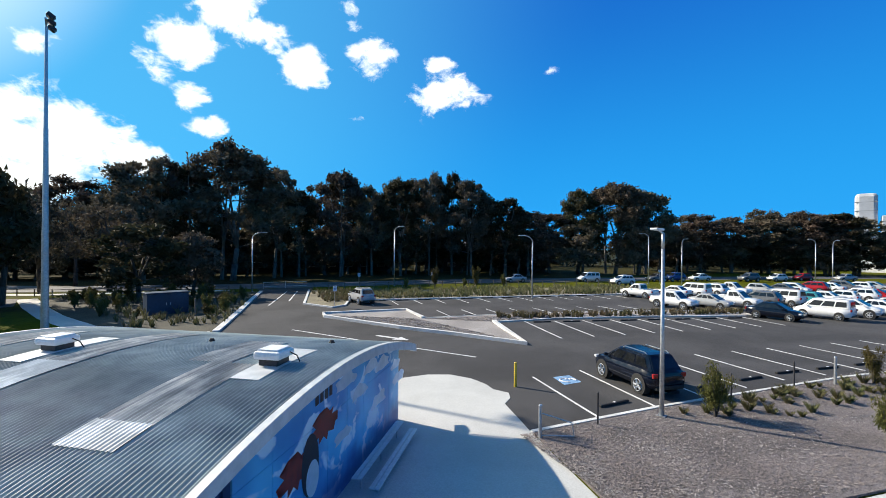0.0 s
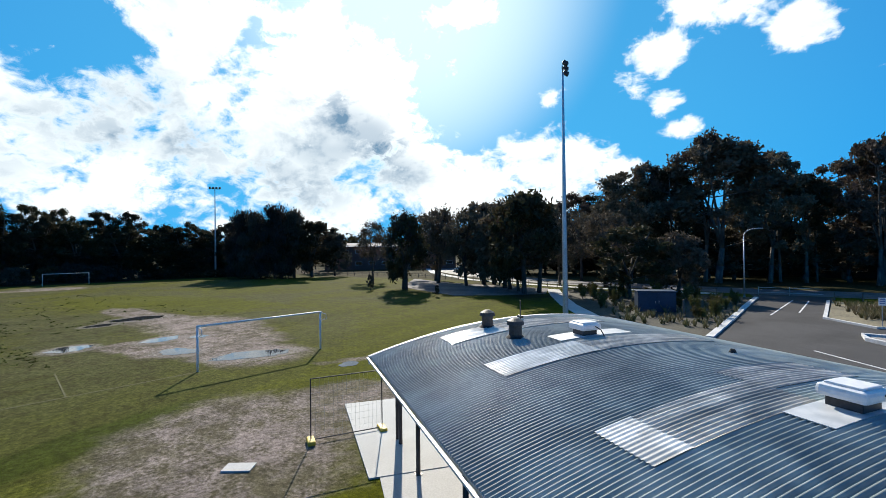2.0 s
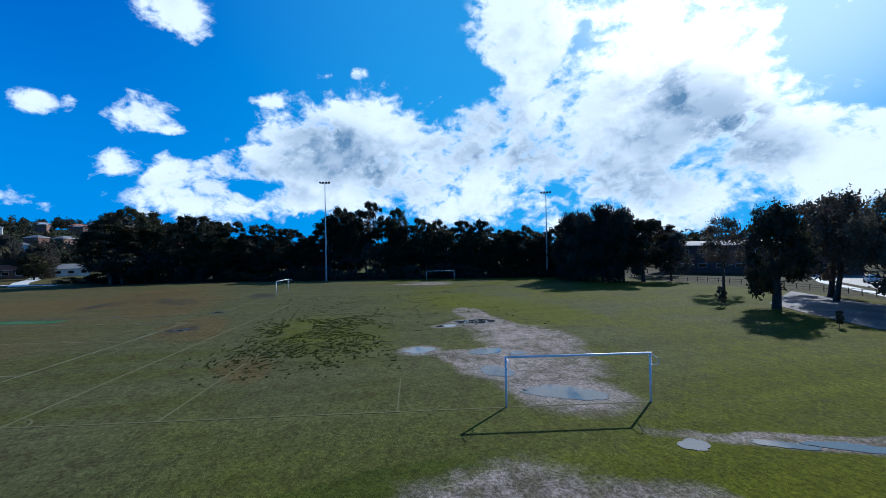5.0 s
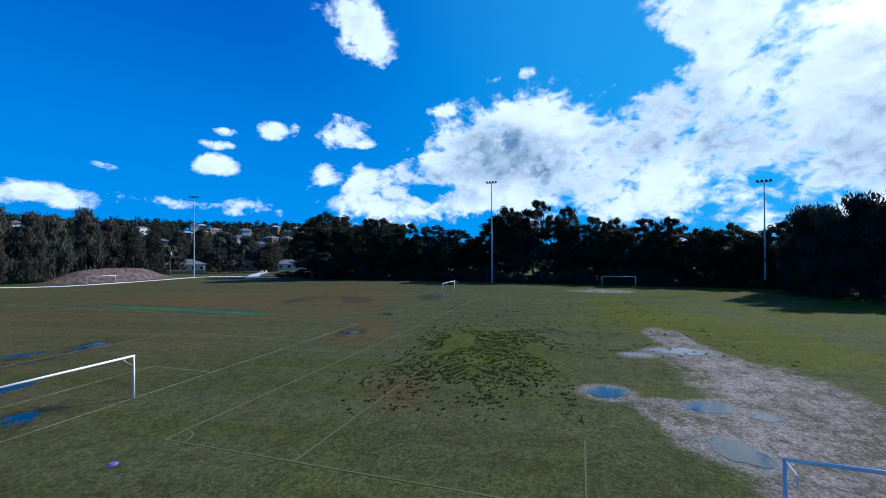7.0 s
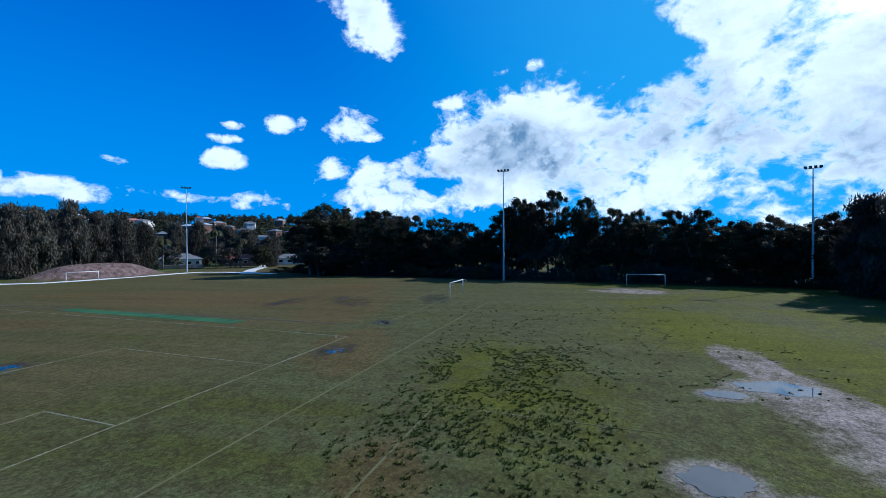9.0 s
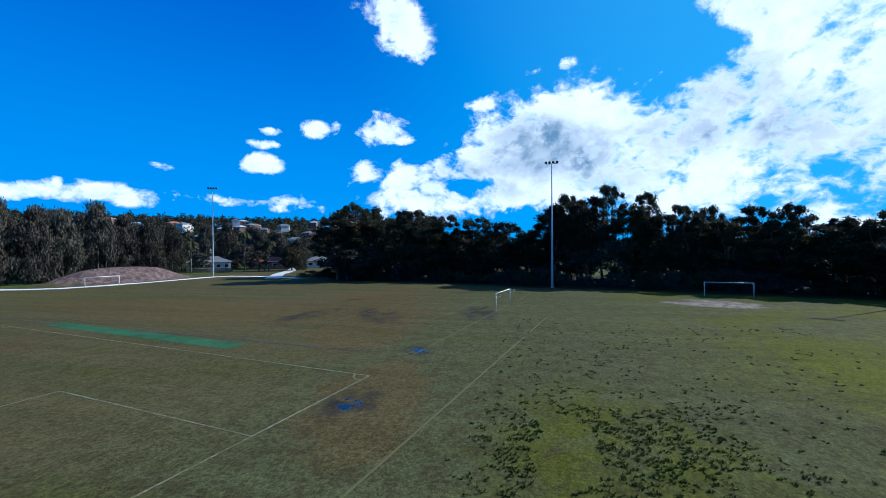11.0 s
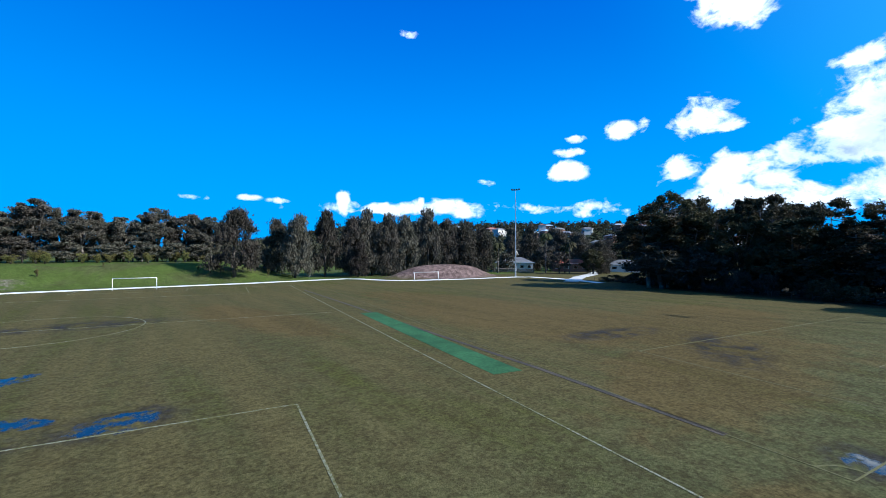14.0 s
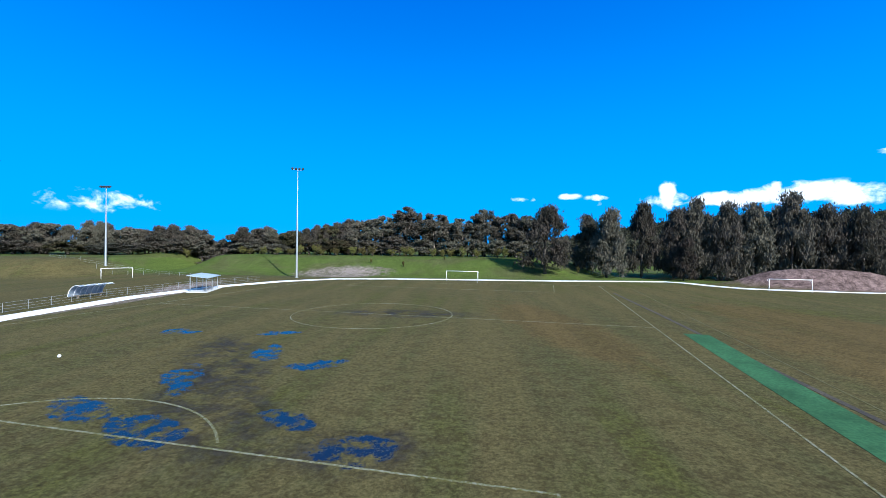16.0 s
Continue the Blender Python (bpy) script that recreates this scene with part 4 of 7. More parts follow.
for g, z, s in ((7.6, 2.9, 0.5), (8.6, 2.3, 0.42), (9.5, 2.8, 0.45), (10.6, 2.6, 0.5), (10.2, 1.5, 0.5), (11.6, 2.9, 0.35), (7.4, 1.5, 0.38), (12.4, 1.6, 0.5), (12.0, 2.2, 0.4)):
    painted("mural_cloud", [(g + s * 1.3 * (1 + 0.18 * math.sin(5 * a + g)) * math.cos(a), z + s * 0.62 * (1 + 0.2 * math.sin(4 * a + z * 3)) * max(math.sin(a), -0.35)) for a in (2 * math.pi * k / 28 for k in range(28))], PALE, "white painted cloud", 0.004)
# aluminium seats along the mural wall
for off, z in ((0.45, 0.45), (0.95, 0.24)):
    b = thing("bench", club.matrix_basis @ pose(L1 + off, 9.2, 0.03), "long slatted aluminium bench on concrete", "bench", "benches by the mural")
    for k in range(2):
        bm = bmesh.new()
        box(bm, (k * 0.15 - 0.07, 0, z), (0.13, 3.9, 0.03), bevel=0.006)
        part("plank", bm, ALLOY, b)
    for y in (-1.6, 0, 1.6):
        bm = bmesh.new()
        box(bm, (0, y, (z - 0.02) / 2), (0.05, 0.05, z - 0.03))
        box(bm, (0, y, z - 0.03), (0.28, 0.05, 0.03))
        part("leg", bm, STEEL, b)

# ---- lamp posts and field lights ----
def street_lamp(x, y, h, rz, arm=1.4, bend=True):
    t = thing("street_lamp", pose(x, y, 0, 0, 0, rz), "grey galvanised steel street lamp", "street lamp", "street lamps")
    bm = bmesh.new()
    rod(bm, (0, 0, -0.3), (0, 0, h * 0.9), 0.095, 0.06, 12)
    part("pole", bm, STEEL, t, smooth=True)
    bm = bmesh.new()
    box(bm, (0, 0, 0.09), (0.32, 0.32, 0.03))
    part("base_plate", bm, STEEL, t)
    bm = bmesh.new()
    if bend:
        tube(bm, [(arm * (1 - math.cos(a)), 0, h * 0.9 + h * 0.1 * math.sin(a)) for a in (math.pi / 2 * k / 8 for k in range(9))], 0.05, 8)
        hx, hz = arm, h
    else:
        rod(bm, (0, 0, h * 0.9), (0, 0, h - 0.1), 0.06, 0.06)
        rod(bm, (0, 0, h - 0.12), (arm, 0, h), 0.04, 0.04)
        hx, hz = arm * 0.7, h + 0.02
    part("arm", bm, STEEL, t, smooth=True)
    bm = bmesh.new()
    box(bm, (hx + 0.25, 0, hz), (0.75, 0.28, 0.09), bevel=0.03)
    part("lamp_head", bm, WHITEPAINT, t)
    return t


street_lamp(14.75, 11.95, 7.4, 200, 0.5, False)
for x, y, h, rz in ((22.1, 71.0, 10.4, 20), (33.9, 47.4, 8.4, 175), (69.5, 59.5, 9.8, 170), (75, 56.6, 8.8, 10), (100, 47, 8.9, 170), (96, 42.5, 8.6, 0), (-0.3, 69.0, 8.8, 0)):
    street_lamp(x, y, h, rz)


def field_light(x, y, h, rz, n=4):
    z0 = land(x, y)
    t = thing("field_light", pose(x, y, z0, 0, 0, rz), "tall grey sports field floodlight mast on grass", "floodlight", "field floodlights")
    bm = bmesh.new()
    for a, b, r0, r1 in ((-0.5, h * 0.33, 0.26, 0.21), (h * 0.33, h * 0.66, 0.20, 0.15), (h * 0.66, h - 0.2, 0.14, 0.09)):
        rod(bm, (0, 0, a), (0, 0, b), r0, r1, 14)
    part("mast", bm, STEEL, t)
    bm = bmesh.new()
    rod(bm, (0, 0, 0), (0, 0, 0.08), 0.42, 0.42, 14)
    part("base_plate", bm, STEEL, t)
    bm = bmesh.new()
    box(bm, (0, 0, h - 0.15), (2.6, 0.12, 0.12))
    part("crossarm", bm, STEEL, t)
    for k in range(n):
        bm = bmesh.new()
        s = 2.4 * (k / (n - 1) - 0.5)
        box(bm, (0, 0, 0), (0.52, 0.34, 0.5), bevel=0.05)
        part("floodlamp", bm, DARKSTEEL, t, m=pose(s, 0.28, h + 0.12, 55, 0, 0))
    return t


field_light(-14.55, 41.9, 23.5, -73, 3)
field_light(-117.9, 62.6, 24.0, 240)
field_light(-129.0, 1.05, 27.3, 262)
field_light(-150.1, -106.3, 28.7, 300)
field_light(-7.5, -117.3, 26.3, 20)
field_light(43, -118.8, 20, 0)
field_light(82, -125.7, 26, 20)

# ---- goals and pitch lines ----
GOALWHITE = WHITEPAINT


def goal(ax, ay, bx, by, back, h=2.44):
    d = math.hypot(bx - ax, by - ay)
    t = thing("football_goal", pose((ax + bx) / 2, (ay + by) / 2, 0, 0, 0, math.degrees(math.atan2(by - ay, bx - ax))), "white steel football goal frame without a net on grass", "goal", "football goals")
    for s in (-1, 1):
        bm = bmesh.new()
        rod(bm, (s * d / 2, 0, -0.2), (s * d / 2, 0, h), 0.06, 0.06, 12)
        p = part("goal_post", bm, GOALWHITE, t, smooth=True)
        bm = bmesh.new()
        tube(bm, [(s * d / 2, 0, h), (s * d / 2, back * 0.75, h - 0.08), (s * d / 2, back * 0.75, h - 0.35), (s * d / 2, 0, h - 0.6)], 0.02, 6)
        part("net_bracket", bm, GOALWHITE, p)
    bm = bmesh.new()
    rod(bm, (-d / 2 - 0.05, 0, h), (d / 2 + 0.05, 0, h), 0.06, 0.06, 12)
    part("crossbar", bm, GOALWHITE, t, smooth=True)


goal(-25.07, 13.24, -23.77, 20.42, -1)
goal(-33.5, -16.0, -26.23, -17.0, -1)
goal(-92.2, -6.9, -99.4, -5.6, -1)
goal(-108.7, -104.2, -115.9, -103.0, 1)
goal(-44.2, -113.7, -51.4, -112.6, 1)
goal(30.0, -103.2, 26.4, -107.5, 1, 2.3)
goal(-118.3, 27.5, -117.1, 34.8, 1)

U, V = Vector((-0.9887, 0.150)), Vector((-0.174, -0.9847))   # along and across the goal line of the main pitch


def turf_paint(name, c, strength):
    m = bpy.data.materials.new(name)
    m.use_nodes = True
    n = Nodes(m.node_tree)
    p = n.coord("Object")
    f = n.smooth(n.math("ADD", n.noise(p, 5.0, 6.0, 0.7), n.math("MULTIPLY", n.noise(p, 0.25, 3.0), 0.5)), 0.62, 0.92)
    col = n.mix(n.math("MULTIPLY", f, strength), (0.080, 0.078, 0.016, 1), c)
    b = n.add("ShaderNodeBsdfPrincipled")
    n.link(col, b.inputs["Base Color"])
    b.inputs["Roughness"].default_value = 0.95
    n.link(b.outputs[0], n.add("ShaderNodeOutputMaterial").inputs[0])
    return m


CHALK = turf_paint("worn_line_chalk", (0.22, 0.228, 0.175, 1), 0.9)
FAINT = turf_paint("faint_line_chalk", (0.112, 0.108, 0.058, 1), 0.75)
GREENMAT = surface("green_synthetic_turf", (0.022, 0.076, 0.032), (0.044, 0.122, 0.054), 5, 0.9, 0.2, big=0.25, big_scale=0.3, spec=0.1)
main = bmesh.new()
M0 = Vector((-29.86, -16.5))


def mp(u, v, o=M0):
    q = o + U * u + V * v
    return (q.x, q.y)


def rect_lines(bm, o, half, depth, half_box, box_depth, half_area, area_depth, w=0.11, sgn=1.0):
    def q(u, v):
        return mp(u, v * sgn, o)
    ribbon(bm, [q(-half, 0), q(half, 0)], w, 0.0, 0.010)
    for hb, bd in ((half_box, box_depth), (half_area, area_depth)):
        for s in (-1, 1):
            ribbon(bm, [q(s * hb, 0), q(s * hb, bd)], w, 0.0, 0.011)
        ribbon(bm, [q(-hb, bd), q(hb, bd)], w, 0.0, 0.012)
    for s in (-1, 1):
        ribbon(bm, [q(s * half, 0), q(s * half, depth)], w, 0.0, 0.013)
        ribbon(bm, [q(s * (half - 1.1 * math.cos(a)), 1.1 * math.sin(a)) for a in (math.pi / 2 * k / 6 for k in range(7))], w, 0.0, 0.014)


rect_lines(main, M0, 30.5, 98, 20.16, 16.5, 9.16, 5.5)
rect_lines(main, Vector((-47.8, -113.1)), 30.5, 1, 20.16, 16.5, 9.16, 5.5, 0.09, -1.0)
ribbon(main, [mp(-30.5, 49.5), mp(30.5, 49.5)], 0.1, 0.0, 0.010)
ribbon(main, [mp(9.15 * math.cos(a), 49.5 + 9.15 * math.sin(a)) for a in (2 * math.pi * k / 40 for k in range(41))], 0.1, 0.0, 0.011)
ribbon(main, [mp(9.15 * math.sin(a), 11 + 9.15 * math.cos(a)) for a in (radians(x) for x in range(-53, 54, 6))], 0.11, 0.0, 0.011)
structure("ground_main_pitch_lines", main, CHALK, "worn white chalk lines of the main pitch")
side = bmesh.new()
M1 = Vector((-95.7, -6.25))
rect_lines(side, M1, 30.4, 97, 20.16, 16.5, 9.16, 5.5, 0.08)
structure("ground_side_pitch_lines", side, FAINT, "faint chalk lines of the second pitch")
third = bmesh.new()
C0, T = Vector((-24.42, 16.83)), Vector((-0.163, -0.9866))


def tp(u, v):          # u along the goal line, v into the pitch
    q = C0 + T * u + Vector((T.y, -T.x)) * v
    return (q.x, q.y)


ribbon(third, [tp(-3.66, 0), tp(27.0, 0)], 0.1, 0.0, 0.010)
ribbon(third, [tp(27.0, 0), tp(27.0, 60)], 0.12, 0.0, 0.011)
ribbon(third, [tp(20.1, 0), tp(20.1, 16.5)], 0.11, 0.0, 0.012)
ribbon(third, [tp(20.1, 16.5), tp(9.0, 16.5)], 0.07, 0.0, 0.013)
ribbon(third, [tp(9.0, 0), tp(9.0, 5.5)], 0.07, 0.0, 0.012)
ribbon(third, [tp(27.0 - 1.1 * math.cos(a), 1.1 * math.sin(a)) for a in (math.pi / 2 * k / 6 for k in range(7))], 0.1, 0.0, 0.014)
structure("ground_third_pitch_lines", third, FAINT, "faint chalk lines of the training pitch")
tagged(part("cricket_wicket", poly([(-70.0, -57.8), (-72.2, -57.4), (-66.8, -27.2), (-64.6, -27.6)], -0.1, 0.014), GREENMAT), "green synthetic cricket wicket strip in the grass", "wicket", kind="structure")

structure("ground_worn_groove", ribbon(bmesh.new(), [(-75.6, -95), (-73.0, -70), (-70.6, -50), (-68.1, -27), (-66.3, -15)], 0.4, -0.05, 0.013), surface("damp_soil", (0.018, 0.014, 0.010), (0.065, 0.052, 0.034), 5, 0.95, 0.6, big=0.4, big_scale=0.3), "dark worn groove in the turf beside the wicket")

# puddles: calm dark water lying in the turf
WATER = bpy.data.materials.new("puddle_water")
WATER.use_nodes = True
wn = Nodes(WATER.node_tree)
wb = wn.add("ShaderNodeBsdfPrincipled")
wn.link(wn.mix(wn.noise(wn.coord("Object"), 1.2, 4.0), (0.020, 0.026, 0.036, 1), (0.050, 0.058, 0.070, 1)), wb.inputs["Base Color"])
wb.inputs["Roughness"].default_value = 0.03
wb.inputs["IOR"].default_value = 1.6
wn.link(wb.outputs[0], wn.add("ShaderNodeOutputMaterial").inputs[0])


def puddle(x, y, rx, ry, turn, seed, wob=0.30):
    tagged(part("puddle", blob(x, y, rx, ry, 0.016, seed, turn, 150, wob), WATER), "shallow rain puddle in muddy grass", "puddle", "puddles")


for i, a in enumerate(PUDDLES):
    puddle(*a, i + 1)

# ---- trees ----
def leaves(centres, radii, count, size, rng, squash=0.65, droop=0.0):
    """Leaf cards scattered in clumps: arrays of vertices and quads."""
    n = len(centres) * count
    c = np.repeat(np.array(centres), count, axis=0)
    r = np.repeat(np.array(radii), count)[:, None]
    d = rng.normal(size=(n, 3))
    d /= np.linalg.norm(d, axis=1)[:, None]
    d *= rng.uniform(0.12, 1.0, (n, 1)) ** 0.75 * rng.uniform(0.75, 1.35, (n, 1))
    d[:, 2] *= squash
    p = c + d * r
    a = rng.normal(size=(n, 3))
    if droop:
        a[:, :2] *= 0.35
        a[:, 2] = -np.abs(a[:, 2]) - droop
    a /= np.linalg.norm(a, axis=1)[:, None]
    b = np.cross(a, rng.normal(size=(n, 3)))
    b /= np.linalg.norm(b, axis=1)[:, None]
    s = size * rng.uniform(0.6, 1.4, (n, 1))
    wide = 0.28 if droop else 0.5
    q = np.stack([p - a * s, p + a * s * 0.35 + b * s * wide * 1.25, p + a * s - b * s * wide * 0.9], 1).reshape(-1, 3)
    return q, np.arange(n * 3).reshape(n, 3)


def cloud_mesh(name, q, f, material):
    me = bpy.data.meshes.new(name)
    me.from_pydata(q.tolist(), [], f.tolist())
    me.materials.append(material)
    return me


def limbs(paths, material, name="trunk"):
    """Tapered tubes along polylines: (points, radius at start, radius at end)."""
    bm = bmesh.new()
    for pts, r0, r1 in paths:
        k = len(pts) - 1
        for i in range(k):
            rod(bm, pts[i], pts[i + 1], r0 + (r1 - r0) * i / k, r0 + (r1 - r0) * (i + 1) / k, 6)
    return mesh_of(bm, name, material, True)


def gum_meshes(seed, spread=6.0, height=20.0, base=0.34, clumps=52, leaf=GUMLEAF, bark=PALEBARK, count=95, size=0.42):
    rng = np.random.default_rng(seed)
    cen, rad, paths = [], [], []
    fork = height * rng.uniform(0.22, 0.32)
    lean = rng.uniform(-0.6, 0.6, 2)
    stems = []
    for k in range(rng.integers(3, 5)):
        a = 2 * math.pi * (k + rng.uniform(-0.2, 0.2)) / 4
        reach = spread * rng.uniform(0.25, 0.6)
        tip = np.array([lean[0] + reach * math.cos(a), lean[1] + reach * math.sin(a), height * rng.uniform(0.78, 0.93)])
        mid = np.array([lean[0] + reach * 0.45 * math.cos(a), lean[1] + reach * 0.45 * math.sin(a), fork + (tip[2] - fork) * 0.5])
        stems.append((np.array([lean[0], lean[1], fork]), mid, tip))
        paths.append(([(lean[0], lean[1], fork), tuple(mid), tuple(tip)], 0.22, 0.05))
    paths.append(([(0, 0, -0.4), (lean[0] * 0.5, lean[1] * 0.5, fork * 0.5), (lean[0], lean[1], fork)], 0.40, 0.26))
    for k in range(clumps):
        z = base + (1 - base) * rng.uniform(0.05, 1.0) ** 0.75
        prof = math.sin(math.pi * min(1.0, (z - base) / (1 - base) * 0.74 + 0.20)) ** 0.6
        a = rng.uniform(0, 2 * math.pi)
        rr = spread * prof * math.sqrt(rng.uniform(0.12, 1.0))
        c = np.array([rr * math.cos(a), rr * math.sin(a), height * z - 0.6])
        cen.append(c)
        rad.append(rng.uniform(0.7, 1.6) * (0.8 + 0.3 * prof))
        s0, s1, s2 = stems[rng.integers(len(stems))]
        t = min(max((c[2] - 1.6 - s0[2]) / max(s2[2] - s0[2], 0.1), 0.0), 1.0)
        root = s0 + (s1 - s0) * min(t * 2, 1) + (s2 - s1) * max(t * 2 - 1, 0)
        if k % 2 == 0:
            paths.append(([tuple(root), tuple(root * 0.4 + c * 0.6 + np.array([0, 0, -0.3])), tuple(c)], 0.085, 0.02))
    q, f = leaves(cen, rad, count, size, rng, 0.78)
    return limbs(paths, bark), cloud_mesh("crown", q, f, leaf)


def sheoak_meshes(seed, spread=4.0, height=16.0, base=0.06, leaf=SHEOAK, clumps=70):
    rng = np.random.default_rng(seed)
    cen, rad, paths = [], [], [([(0, 0, -0.4), (0.1, 0.1, height * 0.5), (0.0, 0.2, height * 0.95)], 0.30, 0.04)]
    tops = [(rng.uniform(-0.5, 0.5) * spread, rng.uniform(-0.5, 0.5) * spread, rng.uniform(0.8, 1.0)) for _ in range(6)]
    for k in range(clumps):
        z = rng.uniform(base, 1.0)
        prof = (1 - z ** 1.9) ** 0.8 * (0.75 + 0.25 * min(1, z / 0.2))
        a = rng.uniform(0, 2 * math.pi)
        rr = spread * prof * math.sqrt(rng.uniform(0.25, 1.0))
        tx, ty, tz = tops[k % 6]
        c = np.array([rr * math.cos(a) + tx * z * 0.6, rr * math.sin(a) + ty * z * 0.6, height * z * (0.7 + 0.3 * tz)])
        cen.append(c)
        rad.append(rng.uniform(0.8, 1.4))
        if k % 3 == 0:
            paths.append(([(0, 0.1, max(c[2] - 1.8, 0.5)), tuple(c)], 0.06, 0.015))
    q, f = leaves(cen, rad, 150, 0.34, rng, 1.25, 0.55)
    return limbs(paths, BARK), cloud_mesh("crown", q, f, leaf)


def shrub_meshes(seed, leaf=SHRUBLEAF):
    rng = np.random.default_rng(seed)
    cen, paths = [], []
    for k in range(9):
        a, lean = rng.uniform(0, 2 * math.pi), rng.uniform(0.1, 0.55)
        top = rng.uniform(1.1, 1.85)
        tip = (lean * math.cos(a), lean * math.sin(a), top)
        paths.append(([(0, 0, -0.1), (tip[0] * 0.4, tip[1] * 0.4, top * 0.5), tip], 0.028, 0.006))
        for j in range(6):
            f = rng.uniform(0.3, 1.0)
            cen.append((tip[0] * f + rng.normal() * 0.08, tip[1] * f + rng.normal() * 0.08, top * f))
    q, f = leaves(cen, [rng.uniform(0.14, 0.26) for _ in cen], 90, 0.050, rng, 1.1, 0.15)
    return limbs(paths, BARK, "stem"), cloud_mesh("crown", q, f, leaf)


GUMS = [gum_meshes(11, base=0.20, clumps=66, count=170, size=0.31), gum_meshes(12, base=0.28, clumps=60, count=173, size=0.31), gum_meshes(13, base=0.16, clumps=70, count=162, size=0.31), gum_meshes(14, base=0.32, clumps=56, count=178, size=0.31), gum_meshes(15, base=0.24, clumps=64, count=170, size=0.31)]
TALL = [gum_meshes(71, base=0.52, clumps=30, count=168, size=0.30), gum_meshes(72, base=0.60, clumps=24, count=176, size=0.30), gum_meshes(73, base=0.46, clumps=34, count=160, size=0.30)]
LOWGUMS = [gum_meshes(31, 5.0, 12.0, 0.16, 52, SILVERLEAF, BARK, 95, 0.34), gum_meshes(32, 5.0, 12.0, 0.22, 48, GUMLEAF, BARK, 100, 0.36), gum_meshes(33, 5.0, 12.0, 0.12, 58, GUMLEAF, BARK, 95, 0.36)]
AIRY = [gum_meshes(81, 5.0, 12.0, 0.30, 40, GUMLEAF, BARK, 120, 0.22), gum_meshes(82, 5.0, 12.0, 0.36, 34, GUMLEAF, BARK, 130, 0.22), gum_meshes(83, 5.0, 12.0, 0.26, 44, SILVERLEAF, BARK, 115, 0.22)]
OAKS = [sheoak_meshes(21), sheoak_meshes(22), sheoak_meshes(23, base=0.16), sheoak_meshes(24, base=0.10, clumps=80)]


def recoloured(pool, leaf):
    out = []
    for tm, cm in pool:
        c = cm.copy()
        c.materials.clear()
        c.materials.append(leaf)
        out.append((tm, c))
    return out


# browner, lighter leaf copies; the lift of these backlit crowns is in the colour
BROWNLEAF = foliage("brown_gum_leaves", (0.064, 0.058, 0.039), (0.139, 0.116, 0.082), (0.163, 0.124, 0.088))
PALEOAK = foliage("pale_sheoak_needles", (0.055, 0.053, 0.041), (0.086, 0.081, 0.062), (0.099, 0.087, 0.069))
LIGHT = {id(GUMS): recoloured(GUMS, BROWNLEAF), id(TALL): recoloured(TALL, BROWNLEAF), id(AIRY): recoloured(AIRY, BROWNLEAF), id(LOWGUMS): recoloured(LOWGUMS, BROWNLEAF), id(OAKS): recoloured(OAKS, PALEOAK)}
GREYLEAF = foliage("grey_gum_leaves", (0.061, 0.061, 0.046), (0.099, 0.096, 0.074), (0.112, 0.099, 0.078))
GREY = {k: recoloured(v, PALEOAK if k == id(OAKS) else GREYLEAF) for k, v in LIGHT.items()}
SHRUBS = [shrub_meshes(41), shrub_meshes(42), shrub_meshes(43)]
pick = random.Random(3)


def plant(kind, pool, r0, h0, x, y, h, r, label, category, group, sub="trunk"):
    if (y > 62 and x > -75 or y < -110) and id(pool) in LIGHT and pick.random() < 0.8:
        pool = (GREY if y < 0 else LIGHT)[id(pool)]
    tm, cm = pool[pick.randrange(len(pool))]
    s = r / r0
    t = thing(kind, pose(x, y, land(x, y), 0, 0, pick.uniform(0, 360)) @ Matrix.Diagonal((s, s, h / h0, 1)), label, category, group)
    part(sub, tm, None, t)
    part("crown", cm, None, t)
    return t


def gum(x, y, h, r):
    return plant("gum_tree", GUMS, 6.0, 20.0, x, y, h * 1.08, r * 1.25, "tall dark green eucalyptus tree with pale limbs", "tree", "eucalyptus trees")


def tall_gum(x, y, h, r):
    return plant("gum_tree", TALL, 6.0, 20.0, x, y, h * 1.07, r, "tall eucalyptus tree with a bare trunk and open crown", "tree", "eucalyptus trees")


def airy_gum(x, y, h, r):
    return plant("young_gum_tree", AIRY, 5.0, 12.0, x, y, h, r * 1.25, "slender gum tree with an open airy crown", "tree", "slender gum trees")


def low_gum(x, y, h, r):
    return plant("bushy_tree", LOWGUMS, 5.0, 12.0, x, y, h, r * 1.2, "bushy grey-green tree with a low crown", "tree", "bushy trees")


def sheoak(x, y, h, r):
    return plant("sheoak_tree", OAKS, 4.0, 16.0, x, y, h * 1.12, r * 1.12, "dense dark brownish-green she-oak tree", "tree", "she-oak trees")


def shrub(x, y, h, r=None):
    return plant("shrub", SHRUBS, 0.9, 1.9, x, y, h, r or h * 0.5, "bushy green garden shrub in a mulched bed", "shrub", "garden shrubs", "stem")


